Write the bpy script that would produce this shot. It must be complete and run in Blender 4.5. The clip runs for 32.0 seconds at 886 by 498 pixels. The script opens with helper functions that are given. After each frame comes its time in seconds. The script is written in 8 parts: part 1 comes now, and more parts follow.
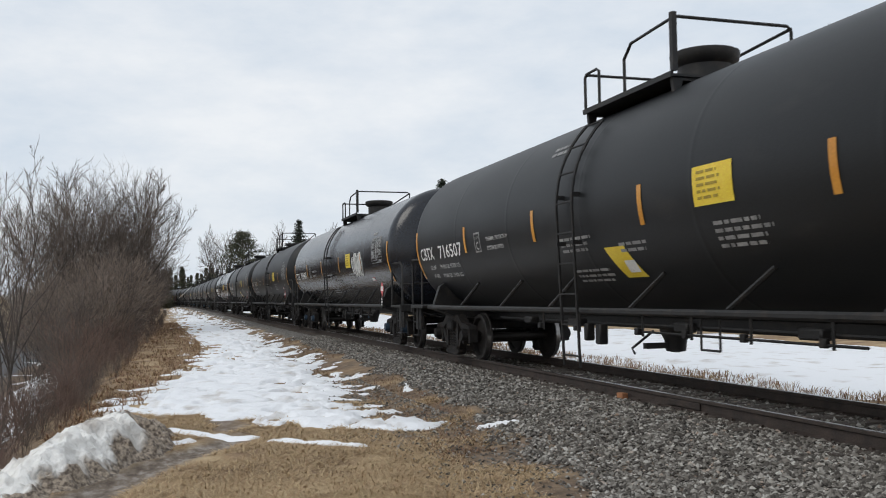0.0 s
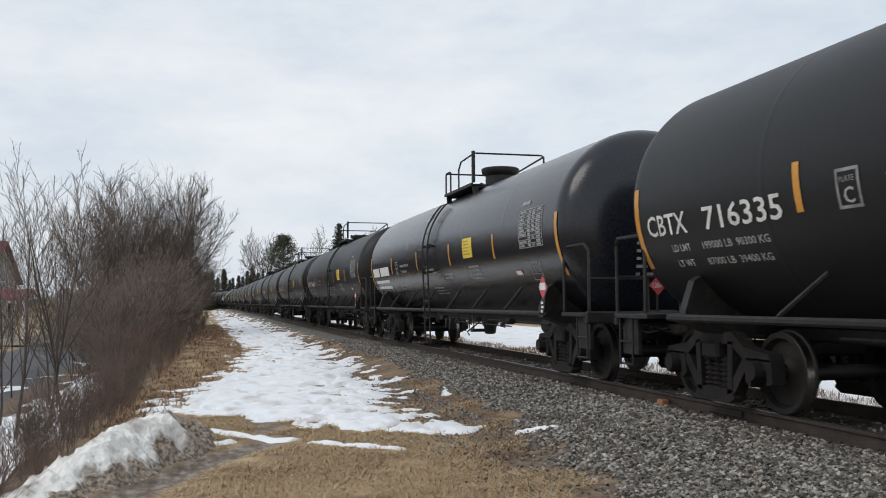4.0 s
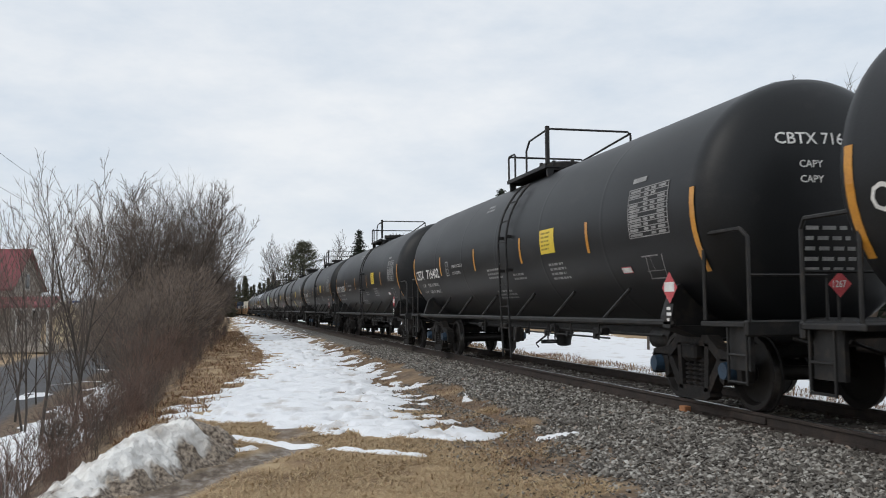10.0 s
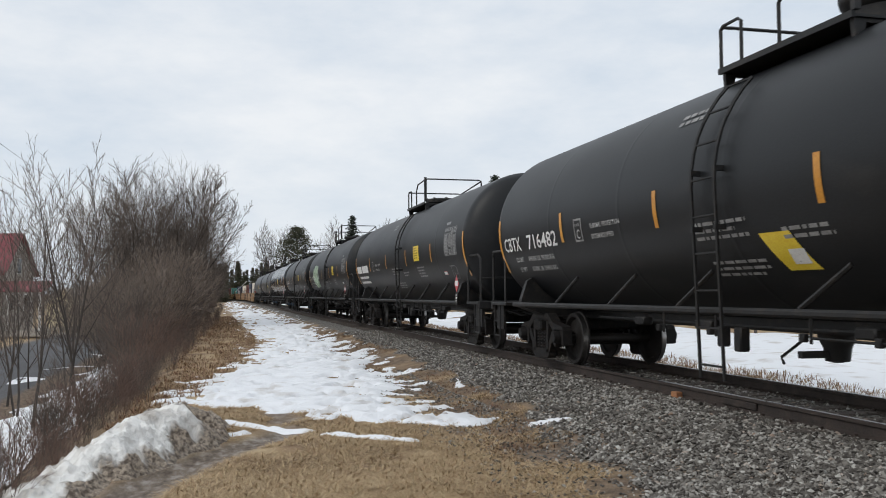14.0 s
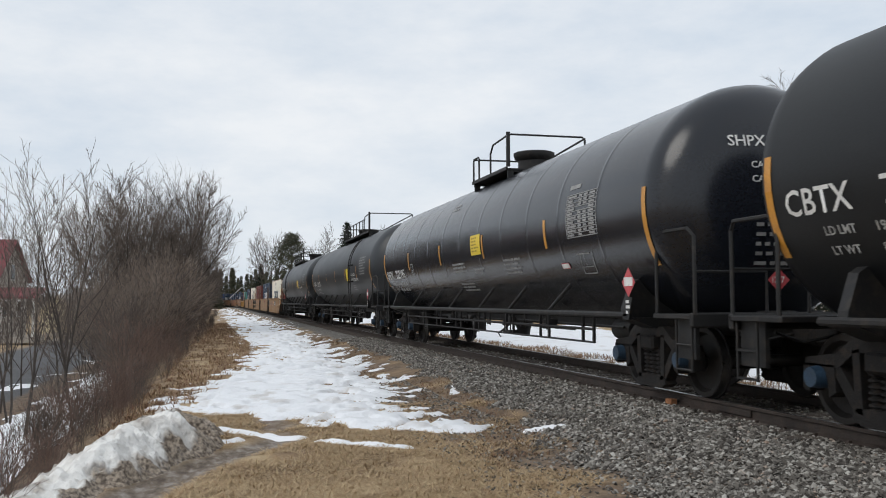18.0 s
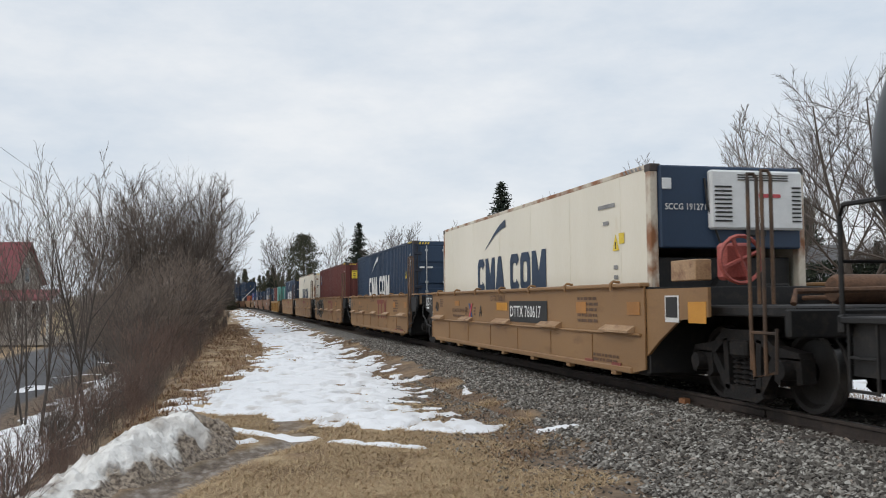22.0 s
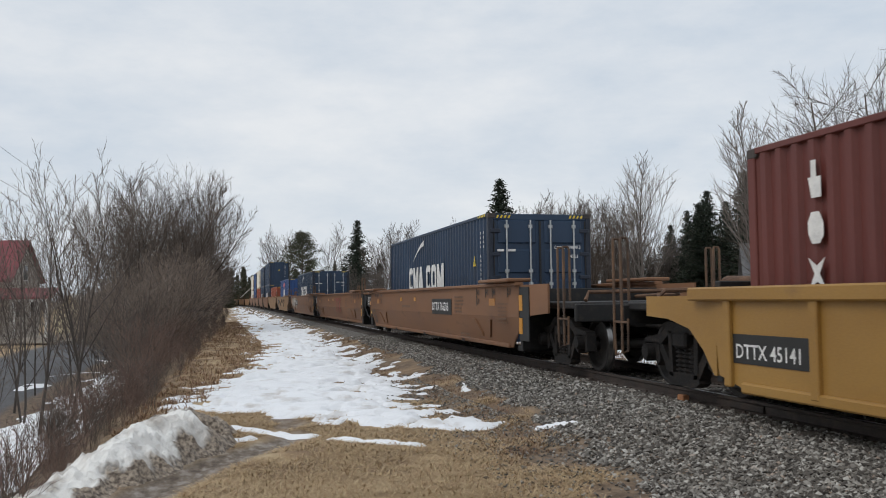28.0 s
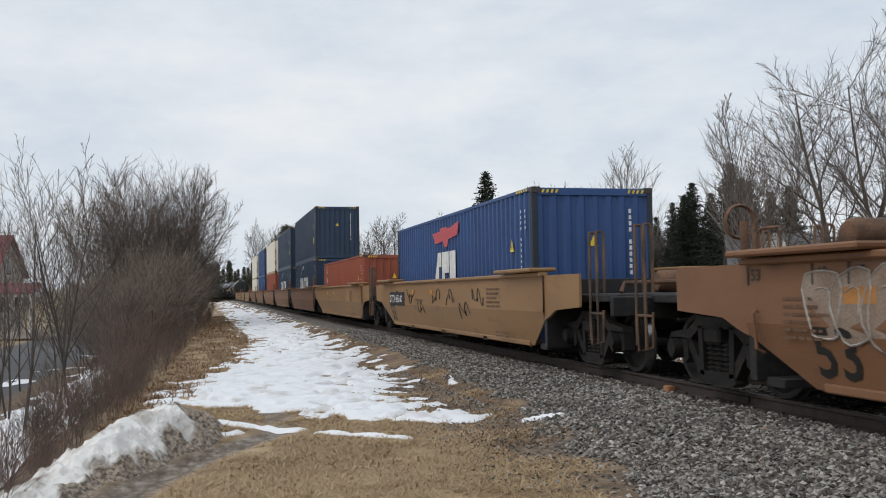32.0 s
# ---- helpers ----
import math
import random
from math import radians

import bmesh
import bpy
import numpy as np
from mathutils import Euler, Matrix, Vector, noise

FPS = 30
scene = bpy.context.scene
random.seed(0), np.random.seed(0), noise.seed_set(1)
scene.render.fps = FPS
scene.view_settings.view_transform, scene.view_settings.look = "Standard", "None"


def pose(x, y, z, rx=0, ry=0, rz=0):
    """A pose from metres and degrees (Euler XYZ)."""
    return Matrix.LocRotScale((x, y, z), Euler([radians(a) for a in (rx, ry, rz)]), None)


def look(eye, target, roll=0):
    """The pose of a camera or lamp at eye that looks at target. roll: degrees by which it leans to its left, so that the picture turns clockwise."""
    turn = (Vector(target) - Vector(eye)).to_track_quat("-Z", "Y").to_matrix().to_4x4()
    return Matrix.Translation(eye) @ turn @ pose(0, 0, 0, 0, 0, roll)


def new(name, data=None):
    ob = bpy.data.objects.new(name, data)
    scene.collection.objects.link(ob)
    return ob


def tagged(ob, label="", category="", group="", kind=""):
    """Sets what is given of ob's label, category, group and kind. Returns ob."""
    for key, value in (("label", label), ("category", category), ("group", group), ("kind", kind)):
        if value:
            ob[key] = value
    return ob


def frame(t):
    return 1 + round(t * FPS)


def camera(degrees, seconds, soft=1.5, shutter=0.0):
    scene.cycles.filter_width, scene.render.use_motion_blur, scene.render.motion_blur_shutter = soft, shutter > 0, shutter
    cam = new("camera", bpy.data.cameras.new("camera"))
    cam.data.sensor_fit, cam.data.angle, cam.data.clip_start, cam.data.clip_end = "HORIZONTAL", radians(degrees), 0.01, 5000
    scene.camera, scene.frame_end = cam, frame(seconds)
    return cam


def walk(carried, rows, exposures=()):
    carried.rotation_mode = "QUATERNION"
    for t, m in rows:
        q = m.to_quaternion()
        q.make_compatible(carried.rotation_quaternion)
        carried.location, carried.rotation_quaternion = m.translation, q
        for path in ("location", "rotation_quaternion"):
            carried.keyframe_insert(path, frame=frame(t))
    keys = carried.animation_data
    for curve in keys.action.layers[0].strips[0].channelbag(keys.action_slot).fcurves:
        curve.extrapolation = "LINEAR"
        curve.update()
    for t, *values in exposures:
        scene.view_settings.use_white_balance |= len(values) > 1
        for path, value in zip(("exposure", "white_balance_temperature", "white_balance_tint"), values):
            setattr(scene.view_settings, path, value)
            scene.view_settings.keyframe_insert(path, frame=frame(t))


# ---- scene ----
EYE = (0.0, 0.0, 1.27)
TRACK_X = 6.97
cam = camera(52.24, 32.0, soft=1.0, shutter=0.05)
# seconds, yaw, pitch, roll of a phone held by hand on one spot
TURNS = [
    (0, -17.33, 3.05, 0.75), (0.5, -16.94, 3.00, 0.71), (1, -16.87, 2.93, 0.61), (1.5, -16.83, 2.78, 0.54), (2, -16.50, 2.82, 0.52), (2.5, -16.10, 2.92, 0.48),
    (3, -15.64, 3.05, 0.34), (3.5, -14.99, 3.19, 0.46), (5.5, -14.85, 3.52, 0.15), (6, -14.93, 3.54, 0.24), (6.5, -14.66, 3.27, 0.58), (7, -14.27, 3.04, 0.90),
    (7.5, -14.20, 3.07, 0.90), (8, -14.19, 3.23, 0.76), (8.5, -13.91, 3.34, 0.69), (9, -13.65, 3.47, 0.58), (9.5, -13.58, 3.61, 0.58), (10, -13.58, 3.73, 0.46),
    (10.5, -13.77, 3.79, 0.30), (11, -14.29, 3.70, 0.15), (11.5, -14.69, 3.49, 0.09), (12, -14.84, 3.53, 0.34), (12.5, -14.95, 3.58, 0.38), (13, -14.62, 3.36, 0.32),
    (13.5, -14.10, 2.99, 0.40), (14, -14.02, 2.83, 0.29), (14.5, -14.04, 2.88, 0.32), (16.5, -14.54, 3.24, 0.15), (17, -14.37, 3.05, 0.38), (17.5, -14.33, 3.06, 0.48),
    (18, -14.36, 3.25, 0.25), (18.5, -14.22, 3.27, 0.29), (19, -14.07, 3.16, 0.51), (19.5, -14.02, 3.12, 0.34), (20, -14.03, 3.06, 0.37), (20.5, -13.80, 2.90, 0.38),
    (21, -13.49, 2.83, 0.44), (21.5, -13.33, 2.95, 0.54), (22, -13.60, 3.27, 0.50), (22.5, -13.80, 3.70, 0.52), (23, -13.71, 3.93, 0.55), (23.5, -13.52, 3.82, 0.51),
    (24, -13.37, 3.50, 0.65), (24.5, -13.41, 3.21, 0.69), (25, -13.54, 3.15, 0.50), (25.5, -13.50, 3.09, 0.47), (27.5, -13.49, 2.74, 0.34), (28, -13.68, 3.10, 0.64),
    (28.5, -13.72, 3.21, 0.86), (29, -13.88, 3.14, 1.07), (29.5, -14.09, 3.00, 1.32), (30, -14.41, 2.67, 1.26), (30.5, -14.66, 2.52, 1.04), (31, -14.69, 2.57, 0.94),
    (31.5, -14.55, 2.56, 1.01), (32, -14.53, 2.64, 0.95),
]
walk(cam, [(t, pose(*EYE, 90 + p, r, y)) for t, y, p, r in TURNS], [(0, 0.05), (20, 0.05), (22, 0.02), (24, -0.04), (28, -0.07), (30, -0.10), (32, -0.01)])

# ---- light ----
world = bpy.data.worlds.new("overcast_sky")
scene.world = world
world.use_nodes = True
wn, wl = world.node_tree.nodes, world.node_tree.links
wn.clear()
w_out = wn.new("ShaderNodeOutputWorld")
sky = wn.new("ShaderNodeTexSky")
sky.sky_type, sky.sun_disc = "NISHITA", False
SUN_EL, SUN_AZ = radians(24), radians(-105)
sky.sun_elevation, sky.sun_rotation = SUN_EL, SUN_AZ
sky_bg = wn.new("ShaderNodeBackground")
sky_bg.inputs["Strength"].default_value = 0.06
wl.new(sky.outputs[0], sky_bg.inputs["Color"])
w_co = wn.new("ShaderNodeTexCoord")
w_map = wn.new("ShaderNodeMapping")
w_map.inputs["Scale"].default_value = (1.0, 1.0, 2.6)
wl.new(w_co.outputs["Generated"], w_map.inputs["Vector"])
w_noise = wn.new("ShaderNodeTexNoise")
w_noise.inputs["Scale"].default_value = 4.4
w_noise.inputs["Detail"].default_value = 6.0
w_noise.inputs["Roughness"].default_value = 0.60
wl.new(w_map.outputs[0], w_noise.inputs["Vector"])
w_ramp = wn.new("ShaderNodeValToRGB")
w_ramp.color_ramp.elements[0].position = 0.30
w_ramp.color_ramp.elements[0].color = (0.60, 0.675, 0.765, 1)
w_ramp.color_ramp.elements[1].position = 0.70
w_ramp.color_ramp.elements[1].color = (0.82, 0.845, 0.875, 1)
wl.new(w_noise.outputs[0], w_ramp.inputs[0])
cloud_bg = wn.new("ShaderNodeBackground")
cloud_bg.inputs["Strength"].default_value = 1.09
wl.new(w_ramp.outputs[0], cloud_bg.inputs["Color"])
w_mix = wn.new("ShaderNodeMixShader")
w_mix.inputs[0].default_value = 0.9
wl.new(sky_bg.outputs[0], w_mix.inputs[1])
wl.new(cloud_bg.outputs[0], w_mix.inputs[2])
wl.new(w_mix.outputs[0], w_out.inputs[0])

sun = new("sun", bpy.data.lights.new("sun", "SUN"))
sun.data.energy, sun.data.angle, sun.data.color = 0.9, radians(30), (1.0, 0.96, 0.9)
sun.matrix_world = look((math.sin(SUN_AZ) * 50, math.cos(SUN_AZ) * 50, 50 * math.tan(SUN_EL) + 30), (0, 0, 0))


# ---- materials ----
def material(name, rough=0.6, metal=0.0):
    m = bpy.data.materials.new(name)
    m.use_nodes = True
    n, l = m.node_tree.nodes, m.node_tree.links
    b = n["Principled BSDF"]
    b.inputs["Roughness"].default_value = rough
    b.inputs["Metallic"].default_value = metal
    return m, n, l, b


def noisy(name, c1, c2, scale=4.0, rough=0.6, metal=0.0, bump=0.2, fine=40.0, stretch=(1, 1, 1), c3=None, dirt=0.35, rough_var=0.12, per_piece=0.0, grit=0.45):
    """Two tones by a broad noise, fine grain over it, a third tone as stains, bump from both."""
    m, n, l, b = material(name, rough, metal)
    co = n.new("ShaderNodeTexCoord")
    mp = n.new("ShaderNodeMapping")
    mp.inputs["Scale"].default_value = stretch
    l.new(co.outputs["Object"], mp.inputs["Vector"])
    big, small = n.new("ShaderNodeTexNoise"), n.new("ShaderNodeTexNoise")
    big.inputs["Scale"].default_value, big.inputs["Detail"].default_value = scale, 5
    small.inputs["Scale"].default_value, small.inputs["Detail"].default_value = fine, 3
    l.new(mp.outputs[0], big.inputs["Vector"])
    l.new(mp.outputs[0], small.inputs["Vector"])
    ramp = n.new("ShaderNodeValToRGB")
    e = ramp.color_ramp.elements
    e[0].position, e[0].color = 0.35, (*c1, 1)
    e[1].position, e[1].color = 0.65, (*c2, 1)
    l.new(big.outputs[0], ramp.inputs[0])
    out = ramp.outputs[0]
    if c3:
        third = n.new("ShaderNodeTexNoise")
        third.inputs["Scale"].default_value, third.inputs["Detail"].default_value = scale * 2.7, 6
        l.new(mp.outputs[0], third.inputs["Vector"])
        r3 = n.new("ShaderNodeValToRGB")
        r3.color_ramp.elements[0].position, r3.color_ramp.elements[1].position = 1 - dirt - 0.08, 1 - dirt + 0.08
        l.new(third.outputs[0], r3.inputs[0])
        mix3 = n.new("ShaderNodeMixRGB")
        mix3.inputs[2].default_value = (*c3, 1)
        l.new(r3.outputs[0], mix3.inputs[0])
        l.new(out, mix3.inputs[1])
        out = mix3.outputs[0]
    grain = n.new("ShaderNodeMixRGB")
    grain.blend_type = "OVERLAY"
    grain.inputs[0].default_value = grit
    l.new(out, grain.inputs[1])
    l.new(small.outputs[0], grain.inputs[2])
    out = grain.outputs[0]
    if per_piece:
        info = n.new("ShaderNodeObjectInfo")
        hs = n.new("ShaderNodeHueSaturation")
        mr = n.new("ShaderNodeMapRange")
        mr.inputs["To Min"].default_value, mr.inputs["To Max"].default_value = 1 - per_piece, 1 + per_piece
        l.new(info.outputs["Random"], mr.inputs["Value"])
        l.new(mr.outputs[0], hs.inputs["Value"])
        l.new(out, hs.inputs["Color"])
        out = hs.outputs[0]
    l.new(out, b.inputs["Base Color"])
    rr = n.new("ShaderNodeMapRange")
    rr.inputs["To Min"].default_value, rr.inputs["To Max"].default_value = max(0.02, rough - rough_var), min(1, rough + rough_var)
    l.new(big.outputs[0], rr.inputs["Value"])
    l.new(rr.outputs[0], b.inputs["Roughness"])
    if bump:
        bp = n.new("ShaderNodeBump")
        bp.inputs["Strength"].default_value = bump
        bp.inputs["Distance"].default_value = 0.02
        l.new(small.outputs[0], bp.inputs["Height"])
        l.new(bp.outputs[0], b.inputs["Normal"])
    return m


def islands(name, stops, rough=0.85):
    """One tone a piece, out of a ramp, for joined stones and blades."""
    m, n, l, b = material(name, rough)
    g = n.new("ShaderNodeNewGeometry")
    r = n.new("ShaderNodeValToRGB")
    e = r.color_ramp.elements
    e[0].position, e[0].color = stops[0][0], (*stops[0][1], 1)
    e[1].position, e[1].color = stops[-1][0], (*stops[-1][1], 1)
    for p, c in stops[1:-1]:
        x = e.new(p)
        x.color = (*c, 1)
    l.new(g.outputs["Random Per Island"], r.inputs[0])
    l.new(r.outputs[0], b.inputs["Base Color"])
    return m


M = {}
M["tank"] = noisy("tank_black_paint", (0.007, 0.008, 0.009), (0.012, 0.013, 0.015), 0.7, 0.46, 0, 0.03, 60, (1, 0.35, 1), (0.022, 0.021, 0.021), 0.3)
M["tank"].node_tree.nodes["Principled BSDF"].inputs["Specular IOR Level"].default_value = 0.32
M["tank_gloss"] = noisy("tank_gloss_paint", (0.008, 0.010, 0.015), (0.014, 0.016, 0.022), 0.6, 0.22, 0, 0.015, 30, (1, 0.3, 1), None, 0.3, 0.06)
M["steel_dark"] = noisy("underframe_black", (0.0055, 0.0055, 0.00605), (0.0121, 0.01155, 0.01155), 3.0, 0.6, 0, 0.15, 50, c3=(0.02475, 0.0198, 0.0165), dirt=0.4)
M["truck"] = noisy("truck_cast_iron", (0.008, 0.0072, 0.0072), (0.015, 0.0132, 0.0125), 4.0, 0.7, 0, 0.3, 45, c3=(0.026, 0.019, 0.015), dirt=0.40)
M["truck"].node_tree.nodes["Principled BSDF"].inputs["Specular IOR Level"].default_value = 0.3
M["wheel"] = noisy("wheel_steel", (0.012, 0.0105, 0.0095), (0.022, 0.018, 0.016), 5.0, 0.6, 0.2, 0.2, 40)
M["tread"] = noisy("polished_tread", (0.22, 0.215, 0.21), (0.32, 0.31, 0.30), 6.0, 0.32, 1.0, 0.02, 40)
M["bearing"] = noisy("bearing_cap_blue", (0.014, 0.034, 0.062), (0.022, 0.05, 0.088), 6.0, 0.5)
M["rail"] = noisy("rail_rust", (0.036, 0.028, 0.024), (0.065, 0.048, 0.040), 5.0, 0.75, 0.2, 0.3, 60)
M["rail_head"] = noisy("rail_head_steel", (0.36, 0.36, 0.37), (0.52, 0.52, 0.53), 6.0, 0.28, 1.0, 0.03, 50, (4, 0.1, 1))
M["tie"] = noisy("tie_creosote", (0.055, 0.043, 0.036), (0.12, 0.098, 0.082), 3.0, 0.9, 0, 0.6, 30, (0.6, 6, 6), per_piece=0.25)
M["orange"] = noisy("reflective_orange", (0.527, 0.2295, 0.0255), (0.612, 0.289, 0.0425), 3, 0.35, 0, 0.02, 60)
M["white_mark"] = noisy("white_stencil", (0.62, 0.62, 0.61), (0.78, 0.78, 0.76), 6, 0.55, 0, 0.03, 60, c3=(0.4, 0.4, 0.4), dirt=0.3)
M["grey_mark"] = noisy("grey_stencil", (0.20, 0.20, 0.20), (0.32, 0.32, 0.315), 6, 0.6, 0, 0.03, 60)
M["weight_mark"] = noisy("pale_stencil", (0.36, 0.36, 0.355), (0.50, 0.50, 0.49), 6, 0.6, 0, 0.03, 60)
M["yellow"] = noisy("yellow_decal", (0.72, 0.52, 0.03), (0.80, 0.60, 0.06), 4, 0.45, 0, 0.03, 60)
M["red"] = noisy("placard_red", (0.46, 0.05, 0.065), (0.56, 0.085, 0.095), 8, 0.4, 0, 0.03, 60)
M["black"] = noisy("black_paint", (0.012, 0.012, 0.012), (0.02, 0.02, 0.02), 5, 0.5, 0, 0.05, 50)
M["tan"] = noisy("well_car_tan_paint", (0.24, 0.132, 0.0544), (0.296, 0.168, 0.0736), 0.9, 0.55, 0, 0.06, 40, (1, 0.5, 1.5), (0.2, 0.108, 0.048), 0.33, grit=0.12)
M["gold"] = noisy("well_car_gold_paint", (0.285, 0.152, 0.034), (0.345, 0.193, 0.047), 0.9, 0.5, 0, 0.06, 40, (1, 0.5, 1.5), (0.2244, 0.1224, 0.0408), 0.32, grit=0.12)
M["brown"] = noisy("well_car_brown_paint", (0.168, 0.079, 0.037), (0.225, 0.108, 0.052), 0.9, 0.62, 0, 0.08, 40, (1, 0.5, 1.5), (0.135, 0.067, 0.036), 0.30, grit=0.12)
M["rustred"] = noisy("logo_rust_red", (0.20, 0.048, 0.038), (0.26, 0.068, 0.05), 3, 0.6)
M["box_blue"] = noisy("container_navy_paint", (0.012, 0.031, 0.067), (0.019, 0.045, 0.091), 0.8, 0.5, 0, 0.05, 40, (1, 1, 0.35), (0.0375, 0.045, 0.06375), 0.26, grit=0.12)
M["box_royal"] = noisy("container_royal_blue_paint", (0.016, 0.056, 0.176), (0.024, 0.076, 0.224), 0.8, 0.5, 0, 0.05, 40, (1, 1, 0.35), (0.04, 0.056, 0.12), 0.25, grit=0.12)
M["box_red"] = noisy("container_oxide_red_paint", (0.1054, 0.0238, 0.01904), (0.1428, 0.03536, 0.0272), 0.8, 0.55, 0, 0.05, 40, (1, 1, 0.35), (0.068, 0.0204, 0.017), 0.3, grit=0.12)
M["box_orange"] = noisy("container_orange_red_paint", (0.264, 0.06, 0.028), (0.32, 0.08, 0.04), 0.8, 0.55, 0, 0.05, 40, grit=0.12)
M["box_white"] = noisy("reefer_cream_paint", (0.76, 0.715, 0.60), (0.82, 0.775, 0.665), 0.8, 0.5, 0, 0.03, 40, (1, 1, 0.3), (0.68, 0.59, 0.44), 0.22, grit=0.12)
M["box_teal"] = noisy("container_teal_paint", (0.0595, 0.255, 0.221), (0.085, 0.3145, 0.272), 0.8, 0.55, 0, 0.05, 40, (1, 1, 0.35), (0.102, 0.2295, 0.187), 0.3, grit=0.12)
M["box_trim"] = noisy("container_worn_post", (0.035, 0.0315, 0.0315), (0.07, 0.0525, 0.042), 3, 0.6, 0, 0.1, 40, c3=(0.126, 0.063, 0.035), dirt=0.35)
M["box_post"] = noisy("container_dark_post", (0.010, 0.016, 0.030), (0.018, 0.026, 0.045), 2, 0.55, 0, 0.08, 40, c3=(0.05, 0.035, 0.028), dirt=0.28)
M["rod"] = noisy("lock_rod_galvanised", (0.40, 0.42, 0.43), (0.52, 0.54, 0.55), 6, 0.45, 0.5)
M["unit"] = noisy("cooling_unit_white", (0.66, 0.68, 0.68), (0.76, 0.78, 0.78), 4, 0.45, grit=0.12)
M["snow"] = None
M["bark"] = noisy("bare_bark", (0.072, 0.0588, 0.0492), (0.12, 0.099, 0.084), 3, 0.95, 0, 0.4, 30, (1, 1, 0.3))
M["bark_dark"] = noisy("dark_wet_bark", (0.045, 0.037, 0.032), (0.085, 0.07, 0.06), 3, 0.9, 0, 0.4, 30, (1, 1, 0.3))
M["twig"] = noisy("bare_twigs", (0.125, 0.095, 0.078), (0.205, 0.16, 0.132), 0.6, 0.95, 0, 0, 20)
M["twig_red"] = noisy("reddish_shrub_twigs", (0.14, 0.092, 0.074), (0.225, 0.155, 0.125), 0.8, 0.95, 0, 0, 20)
M["twig_pale"] = noisy("pale_tree_twigs", (0.13, 0.108, 0.092), (0.19, 0.16, 0.138), 0.8, 0.95, 0, 0, 20)
M["twig_dark"] = noisy("dark_tree_twigs", (0.10, 0.079, 0.066), (0.165, 0.133, 0.112), 0.8, 0.95, 0, 0, 20)
M["needle"] = islands("spruce_needles", [(0.0, (0.008, 0.014, 0.009)), (0.5, (0.015, 0.025, 0.013)), (1.0, (0.030, 0.040, 0.022))], 0.9)
M["needle_pine"] = islands("pine_needles", [(0.0, (0.032, 0.040, 0.022)), (0.5, (0.058, 0.066, 0.036)), (1.0, (0.12, 0.105, 0.07))], 0.9)
M["straw"] = islands("dry_grass", [(0.0, (0.30, 0.195, 0.105)), (0.35, (0.43, 0.31, 0.175)), (0.7, (0.56, 0.435, 0.265)), (1.0, (0.36, 0.225, 0.125))], 0.9)
M["weed"] = islands("dry_weeds", [(0.0, (0.09, 0.05, 0.032)), (0.4, (0.19, 0.115, 0.065)), (0.8, (0.30, 0.205, 0.12)), (1.0, (0.22, 0.10, 0.06))], 0.9)
M["stone"] = islands("ballast_stones", [(0.0, (0.040, 0.034, 0.029)), (0.30, (0.095, 0.085, 0.074)), (0.64, (0.19, 0.175, 0.154)), (0.88, (0.33, 0.315, 0.285)), (0.96, (0.46, 0.445, 0.41)), (1.0, (0.26, 0.185, 0.135))], 0.85)
M["twig_grey"] = noisy("brown_bush_twigs", (0.15, 0.117, 0.095), (0.245, 0.195, 0.16), 0.6, 0.95, 0, 0, 20)
M["verge"] = islands("verge_stalks", [(0.0, (0.15, 0.09, 0.06)), (0.3, (0.29, 0.19, 0.11)), (0.6, (0.43, 0.32, 0.19)), (0.85, (0.28, 0.145, 0.09)), (1.0, (0.19, 0.105, 0.07))], 0.9)
M["twig_mid"] = noisy("grey_brown_tree_twigs", (0.075, 0.062, 0.054), (0.125, 0.105, 0.092), 0.8, 0.95, 0, 0, 20)
M["tank_slate"] = noisy("tank_slate_paint", (0.013, 0.016, 0.020), (0.019, 0.023, 0.028), 0.7, 0.44, 0, 0.02, 60, (1, 0.35, 1), (0.024, 0.026, 0.029), 0.3)
M["box_white_worn"] = noisy("rust_stained_cream_paint", (0.58, 0.52, 0.42), (0.66, 0.61, 0.51), 1.5, 0.6, 0, 0.1, 30, (1, 0.5, 0.5), (0.26, 0.11, 0.045), 0.50, grit=0.2)


